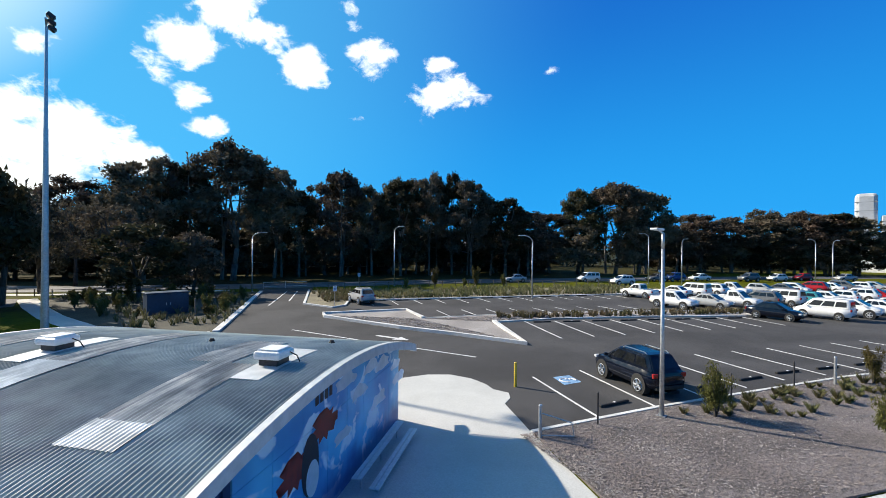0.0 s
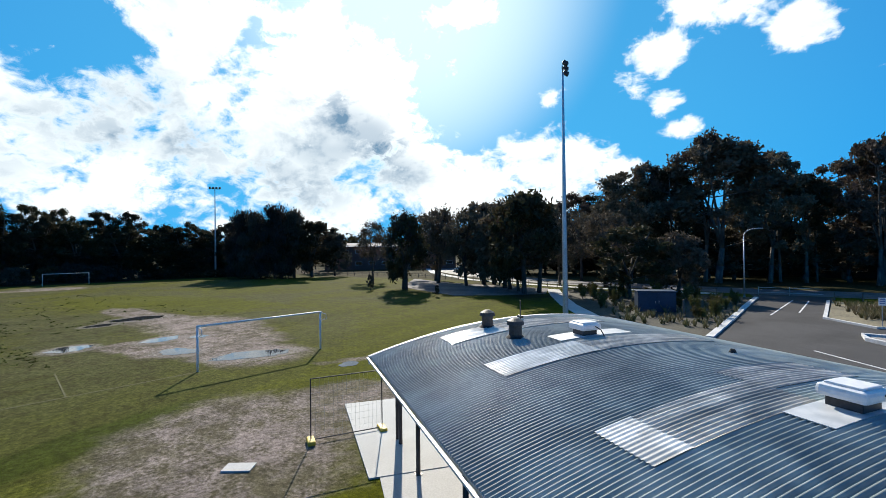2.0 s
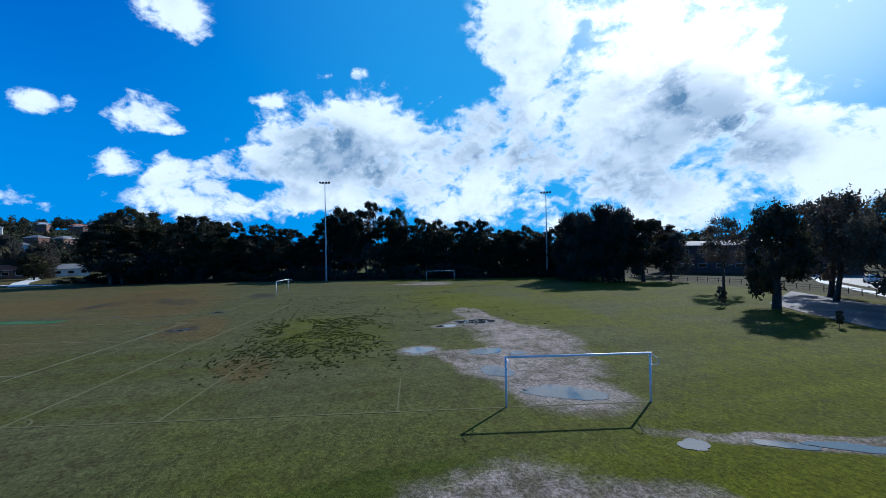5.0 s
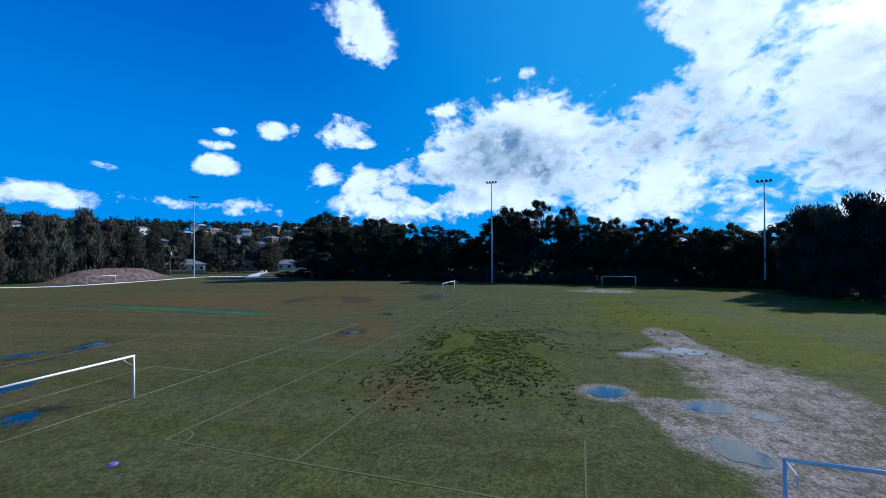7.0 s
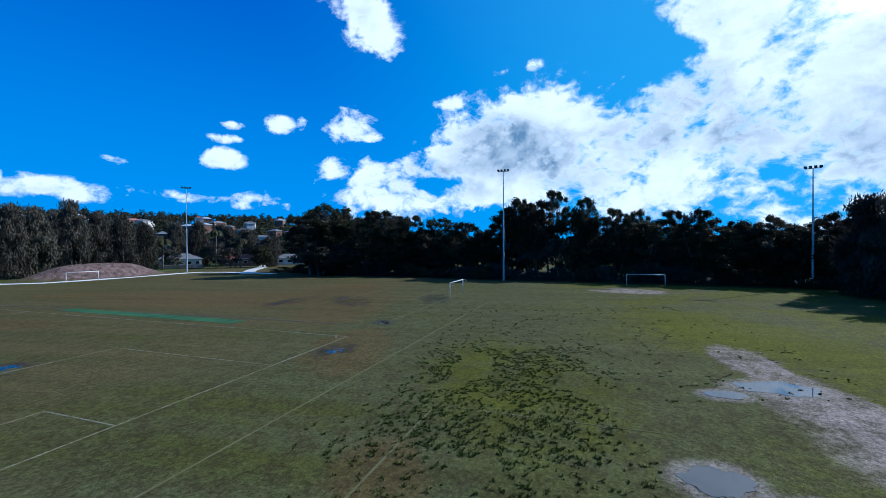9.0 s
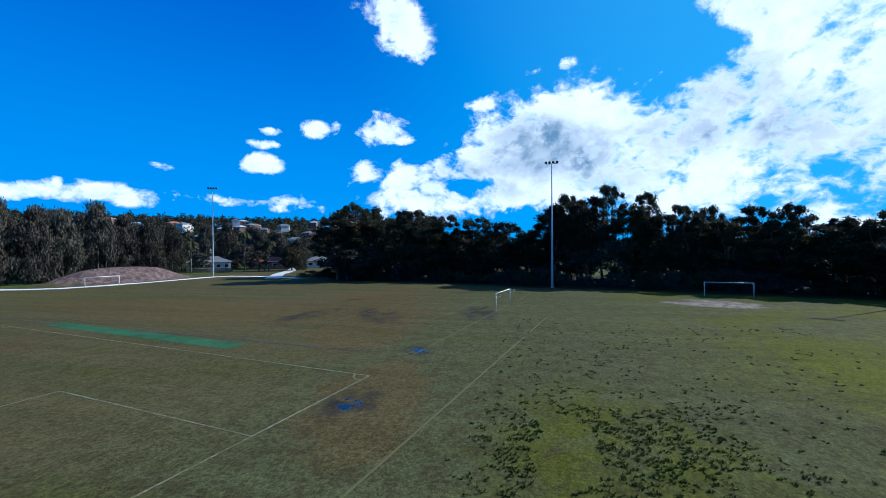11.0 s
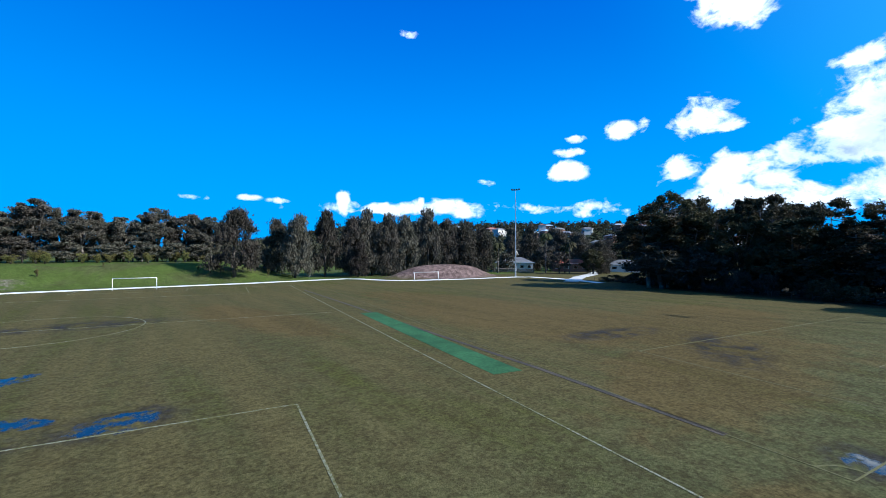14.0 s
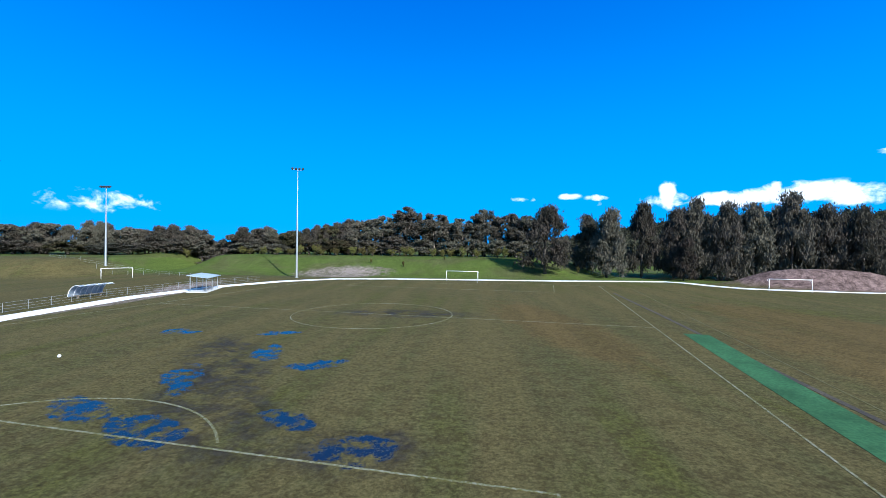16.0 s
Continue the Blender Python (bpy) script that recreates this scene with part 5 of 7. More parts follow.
NORTH = [(-18.5, 92.6, 20.2, 5.0), (-11.2, 96.8, 19.6, 4.2), (-3.9, 93.5, 23.2, 7.0), (3.8, 97.7, 20.1, 4.4), (9.2, 101.4, 17.5, 3.8), (17.9, 98.5, 21.4, 4.3), (25.8, 101.0, 19.1, 3.9), (31.9, 97.2, 20.6, 4.2), (39.7, 98.7, 21.9, 3.4), (45.7, 98.2, 23.0, 3.5), (48.2, 92.5, 20.9, 4.3), (55.6, 88.9, 17.0, 4.6), (61.2, 87.3, 14.5, 4.4)]
NORTH_BACK = [(-49.5, 107.1, 13.5, 4.5), (-34.8, 109.1, 16.3, 5.6), (-26.8, 111.4, 17.9, 5.0), (-17.4, 113.3, 15.8, 4.9), (0.5, 115.1, 16.8, 5.5), (16.2, 114.4, 18.6, 5.0), (25.8, 114.9, 17.0, 5.1), (33.1, 111.2, 16.4, 5.0), (41.5, 110.7, 17.3, 5.1), (59.0, 100.3, 15.4, 5.0), (73.9, 95.5, 13.2, 5.7)]
EAST = [(81.8, 91.3, 20.2, 4.9), (89.1, 87.0, 22.2, 6.2), (97.0, 84.0, 20.4, 5.4), (121.3, 85.8, 15.1, 6.1), (127.4, 80.4, 14.7, 5.9), (134.6, 74.4, 15.4, 6.0), (141.5, 67.7, 15.6, 6.2), (147.3, 64.0, 15.3, 6.0), (153.0, 62.7, 14.6, 6.0), (160.8, 42.0, 13.6, 5.4), (166.7, 31.8, 13.7, 4.4), (109.7, 84.5, 12.3, 4.5)]
WEST_ROW = [(-141.3, -56.9, 20.2, 6.5), (-146.1, -50.2, 19.3, 5.5), (-148.9, -41.0, 19.5, 5.5), (-149.1, -32.1, 17.8, 5.4), (-148.7, -23.2, 16.5, 5.6), (-149.6, -14.7, 15.6, 5.3), (-146.4, -5.8, 14.7, 5.2), (-144.6, 1.9, 20.6, 4.8), (-142.6, 9.3, 22.4, 4.7), (-141.7, 19.0, 18.7, 4.7), (-140.6, 25.3, 17.6, 4.4), (-137.9, 30.7, 16.8, 4.4), (-134.5, 37.5, 15.9, 4.9), (-130.5, 44.7, 14.7, 4.8), (-126.3, 51.7, 14.1, 4.7), (-124.4, 57.1, 14.2, 4.1), (-122.2, 63.4, 14.0, 4.2), (-118.6, 72.1, 14.8, 4.6)]
SOUTH_OAKS = [(-69.5, -130.9, 15.7, 5.8), (-85.8, -132.0, 15.9, 4.4), (-82.7, -139.1, 14.0, 4.1), (-96.8, -136.9, 18.2, 4.1), (-104.9, -136.1, 16.6, 4.0), (-110.7, -135.7, 19.6, 4.6), (-116.7, -132.1, 17.5, 4.3), (-123.5, -132.7, 17.4, 4.5), (-132.2, -131.4, 19.7, 4.6), (-140.0, -130.7, 16.9, 4.5), (-146.4, -127.6, 17.3, 4.6), (-153.9, -126.8, 15.6, 4.2), (-104.4, -129.4, 9.6, 2.8)]
SOUTH_BANK = [(70.6, -144.2, 9.6, 7.6), (61.1, -148.0, 9.0, 7.6), (50.8, -150.9, 8.5, 7.6), (42.1, -154.7, 9.5, 7.6), (31.6, -157.2, 9.7, 7.3), (23.2, -161.3, 9.3, 7.3), (13.6, -163.0, 8.5, 6.9), (2.2, -164.6, 10.7, 6.8), (-7.8, -165.1, 13.0, 7.0), (-17.6, -167.2, 12.8, 6.4), (-26.8, -167.6, 16.0, 6.6), (-37.0, -167.8, 13.8, 6.6), (-46.3, -168.5, 12.6, 6.6), (-54.6, -167.6, 15.3, 6.3), (-63.0, -167.5, 14.0, 5.9), (-68.9, -164.0, 13.2, 5.5), (82.8, -138.7, 9.9, 7.6), (92.0, -135.7, 9.4, 7.3)]
for x, y, h, r in NORTH + EAST:
    gum(x, y, h * 1.02, r * 1.12)
    tall_gum(x + pick.uniform(-3, 3), y + 3, h * pick.uniform(1.02, 1.14), r * 0.95)
for x, y, h, r in NORTH_BACK:
    gum(x, y, h * 1.14, r * 1.15)
    low_gum(x + pick.uniform(-4, 4), y + 8, h * 0.62, r * 1.15)
for i in range(26):
    low_gum(-58 + 5.2 * i + pick.uniform(-1.5, 1.5), 108 - 0.1 * i + pick.uniform(-3, 3) - (0.45 * max(0, i - 16)), pick.uniform(8, 12.5), pick.uniform(3.6, 4.8))
for row in [(77.8, 88.5, 13.1, 5.6), (91.3, 81.4, 12.8, 5.1), (100.4, 89.2, 11.3, 5.1), (113.7, 93.8, 11.3, 5.6)]:
    low_gum(*row)
for i in range(14):
    low_gum(118 + 3.6 * i, 96 - 4.6 * i + pick.uniform(-2, 2), pick.uniform(8, 11), 5)
for row in [(-26.5, 59.5, 15.0, 4.6), (-40.0, 72.0, 15.5, 5.0), (-33.0, 66.5, 14.0, 4.6), (-46.6, 57.2, 12.5, 3.0), (-54, 76, 14.5, 4.6)]:
    low_gum(*row)
for row in [(-31.3, 65.0, 14.7, 3.5), (-25.3, 62.1, 13.4, 3.6), (-12.9, 62.6, 9.4, 4.0), (-7.6, 66.3, 8.7, 3.1), (-19.0, 75.3, 12.6, 3.8), (-26.9, 88.7, 13.8, 3.4)]:
    (airy_gum if row[2] > 12 else low_gum)(*row)
for row in [(-47.3, 57.2, 13.0, 3.0), (-49.7, 70.7, 14.9, 4.0), (-41.3, 67.8, 13.3, 3.6), (-38.8, 73.4, 15.1, 3.8), (-28.7, 62.4, 13.9, 2.8), (-26.8, 75.7, 13.3, 2.8), (-65.1, 68.5, 12.7, 2.8)]:
    airy_gum(*row)
for row in [(-99.5, 63.0, 14.6, 4.8), (-94.5, 65.0, 15.2, 4.6), (-104.5, 62.5, 14.4, 4.4), (-107.5, 64.5, 12.2, 3.8), (-92.5, 69.0, 15.0, 4.6), (-98.0, 69.0, 14.0, 4.6)]:
    sheoak(*row)
for row in [(-90.4, 72.8, 14.2, 5.1), (-89.3, 79.4, 11.3, 3.2)]:
    low_gum(*row)
for x, y, h, r in WEST_ROW:
    h *= 0.90 if y < 0 else 1.0
    gum(x, y, h * 0.86, r)
    tall_gum(x - 2 + pick.uniform(-2, 2), y + 4 + pick.uniform(-2, 2), h * pick.uniform(0.98, 1.12), r * 0.95)
    sheoak(x - 7, y + pick.uniform(-4, 4), h * 0.80, r * 0.95)
    low_gum(x + 1 + pick.uniform(-1, 1), y + 4 + pick.uniform(-2, 2), h * 0.55, r * 0.9)
for row in [(-160.6, -65.0, 19.9, 6.0), (-162.1, -56.0, 20.1, 5.6), (-163.6, -45.5, 19.2, 5.6), (-167.6, -37.8, 17.8, 5.6), (-115.1, 80.9, 14.3, 3.8), (-108.1, 93.5, 12.8, 4.4)]:
    gum(*row)
for x, y, h, r in SOUTH_OAKS:
    sheoak(x, y, h, r)
    if x < -108:
        sheoak(x + pick.uniform(-2, 2), y - 8, h * 0.9, r)
for x, y, h, r in SOUTH_BANK:
    if x < -15:
        gum(x, y, h, r * 0.8)
    for k in range(3):
        sheoak(x + 3.4 * (k - 1) + pick.uniform(-1.2, 1.2), y - 3 + pick.uniform(-3, 3), h * pick.uniform(0.74, 0.98), r * pick.uniform(0.36, 0.5))
    low_gum(x + 4, y + 4, h * 0.42, r * 0.6)
    if x > -15:
        low_gum(x + pick.uniform(-2, 2), y - 2, h * 0.98, r * 0.62)
        low_gum(x + 5 + pick.uniform(-1, 1), y - 6, h * 0.9, r * 0.62)

# ---- vehicles ----
GLASS = surface("dark_car_glass", (0.008, 0.010, 0.012), (0.016, 0.018, 0.020), 3, 0.06, 0.0, big=0.1, spec=0.6)
CHROME = surface("alloy_wheel", (0.50, 0.51, 0.52), (0.62, 0.63, 0.64), 6, 0.3, 0.0, metal=0.9, big=0.05)
TAIL = surface("red_lens", (0.30, 0.012, 0.010), (0.42, 0.02, 0.015), 6, 0.15, 0.0, big=0.05)
LENS = surface("clear_lens", (0.55, 0.56, 0.58), (0.72, 0.73, 0.74), 6, 0.12, 0.0, big=0.05)
PLATE = surface("number_plate", (0.55, 0.55, 0.50), (0.62, 0.62, 0.58), 4, 0.4, 0.0, big=0.02)


def car_paint(name, c):
    return surface(name, c, tuple(v * 1.12 for v in c), 3, 0.16, 0.0, big=0.06, coat=0.2, spec=0.3)


PAINTS = {"white": car_paint("white_car_paint", (0.72, 0.73, 0.73)), "silver": car_paint("silver_car_paint", (0.36, 0.37, 0.38)), "black": car_paint("black_car_paint", (0.004, 0.007, 0.016)),
          "grey": car_paint("grey_car_paint", (0.12, 0.125, 0.13)), "red": car_paint("red_car_paint", (0.34, 0.015, 0.02)), "blue": car_paint("blue_car_paint", (0.02, 0.06, 0.20)), "teal": car_paint("teal_car_paint", (0.05, 0.25, 0.28))}
# stations along the body: x, underside, shoulder, half width
SHAPES = {
    "suv": dict(body=[(-2.28, 0.54, 1.00, 0.80), (-2.20, 0.40, 1.14, 0.90), (-1.4, 0.33, 1.19, 0.94), (0.5, 0.31, 1.15, 0.94), (1.1, 0.31, 1.14, 0.93), (1.65, 0.34, 1.08, 0.90), (2.05, 0.38, 0.98, 0.84), (2.20, 0.48, 0.82, 0.74)],
                cab=(-2.16, 1.38, 0.88, -1.72, 0.42, 0.72, 1.15, 1.68), wheels=(-1.34, 1.36, 0.40), rails=True),
    "hatch": dict(body=[(-1.98, 0.46, 0.92, 0.78), (-1.92, 0.32, 1.00, 0.85), (-1.1, 0.26, 1.02, 0.87), (0.5, 0.24, 1.00, 0.87), (1.05, 0.24, 0.98, 0.86), (1.6, 0.26, 0.90, 0.83), (1.90, 0.32, 0.80, 0.78), (2.00, 0.40, 0.68, 0.70)],
                  cab=(-1.86, 1.38, 0.81, -1.50, 0.36, 0.66, 1.00, 1.50), wheels=(-1.26, 1.26, 0.32), rails=False),
    "sedan": dict(body=[(-2.32, 0.48, 0.92, 0.78), (-2.25, 0.32, 1.02, 0.86), (-1.3, 0.26, 1.03, 0.90), (0.5, 0.24, 1.00, 0.90), (1.05, 0.24, 0.98, 0.89), (1.8, 0.26, 0.90, 0.86), (2.18, 0.32, 0.80, 0.80), (2.30, 0.40, 0.68, 0.72)],
                  cab=(-1.78, 1.30, 0.83, -0.98, 0.30, 0.66, 1.00, 1.47), wheels=(-1.36, 1.40, 0.33), rails=False),
    "van": dict(body=[(-2.30, 0.48, 1.06, 0.86), (-2.26, 0.36, 1.14, 0.92), (-1.4, 0.30, 1.16, 0.94), (0.9, 0.28, 1.14, 0.94), (1.4, 0.28, 1.10, 0.92), (1.9, 0.32, 1.00, 0.88), (2.18, 0.38, 0.90, 0.83), (2.28, 0.46, 0.76, 0.76)],
                cab=(-2.24, 1.60, 0.90, -2.16, 0.72, 0.78, 1.14, 1.82), wheels=(-1.40, 1.42, 0.34), rails=False),
    "ute": dict(body=[(-2.55, 0.60, 1.04, 0.86), (-2.50, 0.48, 1.12, 0.91), (-1.5, 0.42, 1.14, 0.92), (0.4, 0.40, 1.16, 0.93), (1.1, 0.40, 1.15, 0.92), (1.95, 0.42, 1.08, 0.90), (2.38, 0.48, 1.00, 0.86), (2.50, 0.56, 0.88, 0.80)],
                cab=(-0.80, 1.25, 0.87, -0.66, 0.50, 0.74, 1.16, 1.80), wheels=(-1.55, 1.55, 0.41), rails=False),
}


def loft(rings, close=True):
    bm = bmesh.new()
    prev = None
    for ring in rings:
        vs = [bm.verts.new(p) for p in ring]
        if prev:
            k = len(vs)
            for i in range(k):
                bm.faces.new((prev[i], prev[(i + 1) % k], vs[(i + 1) % k], vs[i]))
        else:
            bm.faces.new(vs)
        prev = vs
    bm.faces.new(prev)
    return bm


def car_kit(shape):
    s = SHAPES[shape]
    kit = {}
    rings = []
    for x, lo, hi, hw in s["body"]:
        m = (lo + hi) / 2
        half = [(hw * 0.80, lo), (hw * 0.97, lo + 0.10), (hw, m), (hw * 0.97, hi - 0.10), (hw * 0.86, hi - 0.01), (hw * 0.4, hi + 0.02)]
        rings.append([(x, y, z) for y, z in half] + [(x, -y, z) for y, z in reversed(half)])
    kit["body"] = loft(rings)
    xa, xb, wb, ta, tb, wt, z0, z1 = s["cab"]
    bot = [(xa, wb * 0.90), (xa + 0.20, wb), (xb - 0.34, wb), (xb, wb * 0.84), (xb, -wb * 0.84), (xb - 0.34, -wb), (xa + 0.20, -wb), (xa, -wb * 0.90)]
    top = [(ta, wt * 0.88), (ta + 0.2, wt), (tb - 0.22, wt), (tb, wt * 0.90), (tb, -wt * 0.90), (tb - 0.22, -wt), (ta + 0.2, -wt), (ta, -wt * 0.88)]
    wall = [[Vector((x, y, z0 - 0.06)) for x, y in bot], [Vector((x, y, z1)) for x, y in top]]
    crown = [Vector((x + (0.06 if x < -0.3 else -0.10), y * 0.93, z1 + 0.055)) for x, y in top]
    crest = [Vector((x * 0.75, y * 0.55, z1 + 0.085)) for x, y in top]
    kit["cabin"] = loft(wall + [crown, crest])

    def window(k, u0, u1, v0, v1):
        a, b, c, d = wall[0][k], wall[0][(k + 1) % 8], wall[1][(k + 1) % 8], wall[1][k]
        nrm = (b - a).cross(d - a).normalized()
        mid = (a + c) / 2
        if nrm.dot(mid - Vector((0, 0, (z0 + z1) / 2))) < 0:
            nrm = -nrm
        bm = bmesh.new()
        ring = [(a * (1 - u) + b * u) * (1 - w_) + (d * (1 - u) + c * u) * w_ for u, w_ in ((u0, v0), (u1, v0), (u1, v1), (u0, v1))]
        lo = [bm.verts.new(p - nrm * 0.01) for p in ring]
        hi = [bm.verts.new(p + nrm * 0.012) for p in ring]
        bm.faces.new(hi)
        for q in range(4):
            bm.faces.new((lo[q], lo[(q + 1) % 4], hi[(q + 1) % 4], hi[q]))
        return bm

    spans = ((0.02, 0.30), (0.34, 0.64), (0.68, 0.98)) if shape in ("suv", "van", "sedan") else ((0.04, 0.46), (0.51, 0.97))
    for k in (1, 5):
        for q, (a_, b_) in enumerate(spans):
            if k == 5:
                a_, b_ = 1 - b_, 1 - a_
            kit["side_window" + "-" * (q + 1) + ("1" if k == 5 else "")] = window(k, a_, b_, 0.24, 0.86)
    kit["windscreen"] = window(3, 0.04, 0.96, 0.12, 0.93)
    kit["rear_window"] = window(7, 0.06, 0.94, 0.22, 0.86)
    for k in (2, 4):
        kit["quarter_window" + "-" * k] = window(k, 0.12 if k == 2 else 0.62, 0.38 if k == 2 else 0.88, 0.16, 0.60)
    xr_, xf_, wr_ = s["wheels"]
    for q, wx in enumerate((xr_, xf_)):
        for sg in (-1, 1):
            bm = bmesh.new()
            hw_ = s["body"][2][3]
            rod(bm, (wx, sg * (hw_ - 0.30), wr_ + 0.03), (wx, sg * (hw_ + 0.004), wr_ + 0.03), wr_ + 0.07, wr_ + 0.07, 20)
            kit["wheel_arch" + "-" * (q + 1) + ("1" if sg > 0 else "")] = bm
    x0, _, hi0, hw0 = s["body"][1]
    x1, lo1, hi1, hw1 = s["body"][-2]
    for nm, sg in (("tail_light", -1), ("tail_light", 1)):
        bm = bmesh.new()
        box(bm, (x0 - 0.02, sg * (hw0 - 0.14), hi0 - 0.16), (0.12, 0.26, 0.20), bevel=0.03)
        kit[nm + str(sg)] = bm
        bm = bmesh.new()
        box(bm, (x1 + 0.0, sg * (hw1 - 0.12), hi1 - 0.07), (0.20, 0.30, 0.13), bevel=0.03)
        kit["headlight" + str(sg)] = bm
        bm = bmesh.new()
        box(bm, (xb - 0.45, sg * (wb + 0.14), z0 + 0.10), (0.12, 0.20, 0.14), bevel=0.03)
        kit["mirror" + str(sg)] = bm
    bm = bmesh.new()
    box(bm, (x0 - 0.055, 0, 0.72), (0.02, 0.42, 0.12))
    kit["number_plate"] = bm
    bm = bmesh.new()
    box(bm, (s["body"][0][0] + 0.03, 0, 0.46), (0.16, 1.5, 0.16), bevel=0.04)
    kit["rear_bumper"] = bm
    bm = bmesh.new()
    box(bm, (s["body"][-1][0] - 0.03, 0, 0.46), (0.18, 1.3, 0.18), bevel=0.04)
    kit["front_bumper"] = bm
    if s["rails"]:
        for sg in (-1, 1):
            bm = bmesh.new()
            tube(bm, [(ta + 0.2, sg * wt * 0.84, z1 + 0.06), (ta + 0.35, sg * wt * 0.84, z1 + 0.13), (tb - 0.45, sg * wt * 0.84, z1 + 0.13), (tb - 0.3, sg * wt * 0.84, z1 + 0.06)], 0.022, 6)
            kit["roof_rail" + str(sg)] = bm
    if shape == "ute":
        bm = bmesh.new()
        for c, d in (((-1.65, 0.84, 1.12), (1.6, 0.07, 0.16)), ((-1.65, -0.84, 1.12), (1.6, 0.07, 0.16)), ((-2.44, 0, 1.12), (0.07, 1.68, 0.16))):
            box(bm, c, d, bevel=0.02)
        kit["tray_side"] = bm
        bm = bmesh.new()
        box(bm, (-1.62, 0, 1.085), (1.56, 1.6, 0.03))
        kit["tray_floor"] = bm
    out = {}
    mats = dict(side_window=GLASS, windscreen=GLASS, rear_window=GLASS, quarter_window=GLASS, wheel_arch=RUBBER, number_plate=PLATE, rear_bumper=RUBBER, front_bumper=RUBBER, tray_floor=RUBBER)
    for k, bm in kit.items():
        nm = k.rstrip("-1")
        mt = mats.get(nm) or (TAIL if nm == "tail_light" else LENS if nm == "headlight" else CHROME if nm == "roof_rail" else None)
        if nm in ("body", "cabin"):
            bmesh.ops.recalc_face_normals(bm, faces=bm.faces[:])
            bmesh.ops.bevel(bm, geom=[e for e in bm.edges if e.calc_face_angle(0) > 0.45], offset=0.04, segments=2, affect="EDGES")
        me = mesh_of(bm, nm, mt or PAINTS["white"], nm == "body")
        out[k] = (nm, me, mt is None)
    return out


KITS = {k: car_kit(k) for k in SHAPES}
tyre_bm = bmesh.new()
rod(tyre_bm, (0, -0.11, 0), (0, 0.11, 0), 1.0, 1.0, 22)
bmesh.ops.bevel(tyre_bm, geom=[e for e in tyre_bm.edges if abs(e.verts[0].co.y - e.verts[1].co.y) < 1e-4 and len(e.link_faces) == 2], offset=0.05, segments=2, affect="EDGES")
TYRE = mesh_of(tyre_bm, "tyre", RUBBER)
rim_bm = bmesh.new()
rod(rim_bm, (0, -0.112, 0), (0, 0.112, 0), 0.20, 0.20, 12)
for sg in (-1, 1):
    tube(rim_bm, [(0.66 * math.cos(2 * math.pi * k / 12), sg * 0.108, 0.66 * math.sin(2 * math.pi * k / 12)) for k in range(13)], 0.04, 4)
for k in range(5):
    a = 2 * math.pi * k / 5
    for sg in (-1, 1):
        rod(rim_bm, (0.2 * math.cos(a), sg * 0.112, 0.2 * math.sin(a)), (0.66 * math.cos(a), sg * 0.112, 0.64 * math.sin(a)), 0.10, 0.07, 5)
RIM = mesh_of(rim_bm, "rim", ALLOY)
COLOURED = {}


def car(shape, colour, x, y, heading_deg, z=0.012):
    names = {"suv": "dark four-wheel-drive wagon" if colour == "black" else colour + " four-wheel-drive wagon", "hatch": colour + " small hatchback car", "sedan": colour + " sedan car", "van": colour + " people-mover van", "ute": colour + " dual-cab utility with an open tray"}
    t = thing("car", pose(x, y, z, 0, 0, heading_deg) @ Matrix.Diagonal((0.97, 1, 1.05, 1)), names[shape] + " parked on asphalt", "car", "parked cars")
    body = None
    for k, (nm, me, painted_part) in KITS[shape].items():
        use = me
        if painted_part:
            key = (shape, k, colour)
            if key not in COLOURED:
                COLOURED[key] = me.copy()
                COLOURED[key].materials.clear()
                COLOURED[key].materials.append(PAINTS[colour])
            use = COLOURED[key]
        part(nm, use, None, t)
    xr, xf, r = SHAPES[shape]["wheels"]
    hw = SHAPES[shape]["body"][2][3]
    for wx in (xr, xf):
        for sg in (-1, 1):
            wheel = part("wheel", TYRE, None, t, m=Matrix.Translation((wx, sg * (hw - 0.10), r)) @ Matrix.Diagonal((r, 1, r, 1)))
            part("rim", RIM, None, wheel)
    return t


car("suv", "black", 17.25, 15.5, 82)
car("suv", "silver", 11.7, 50.7, 100)
car("ute", "grey", 46.8, 13.8, -82)
ROWS = [("ute", "white", 48.6, 43.1), ("sedan", "white", 54.3, 42.2), ("van", "white", 57.5, 41.6), ("suv", "white", 60.8, 41.2), ("ute", "white", 64.3, 40.5), ("hatch", "silver", 70.3, 39.8), ("sedan", "grey", 73.7, 39.2), ("hatch", "white", 77.0, 38.8), ("suv", "red", 80.6, 38.4), ("sedan", "white", 83.9, 37.8), ("suv", "grey", 87.4, 37.2), ("hatch", "white", 90.7, 36.8), ("sedan", "silver", 94.3, 36.2)]
for sh, co, x, y in ROWS:
    car(sh, co, x, y, pick.choice((98, 278)) + pick.uniform(-2, 2))
ROWS = [("ute", "white", 43.8, 34.0), ("sedan", "silver", 48.1, 32.6), ("ute", "white", 51.7, 32.0), ("suv", "grey", 55.2, 31.4), ("van", "white", 58.7, 31.0), ("hatch", "teal", 62.1, 30.4), ("sedan", "white", 65.4, 30.1), ("hatch", "white", 68.8, 29.7), ("suv", "white", 72.3, 29.4), ("sedan", "red", 75.9, 28.8), ("hatch", "blue", 79.3, 28.4), ("ute", "silver", 83.1, 28.1), ("sedan", "white", 86.6, 27.7), ("hatch", "grey", 90.0, 27.3), ("suv", "white", 93.6, 26.8)]
for sh, co, x, y in ROWS:
    car(sh, co, x, y, pick.choice((98, 278)) + pick.uniform(-2, 2))
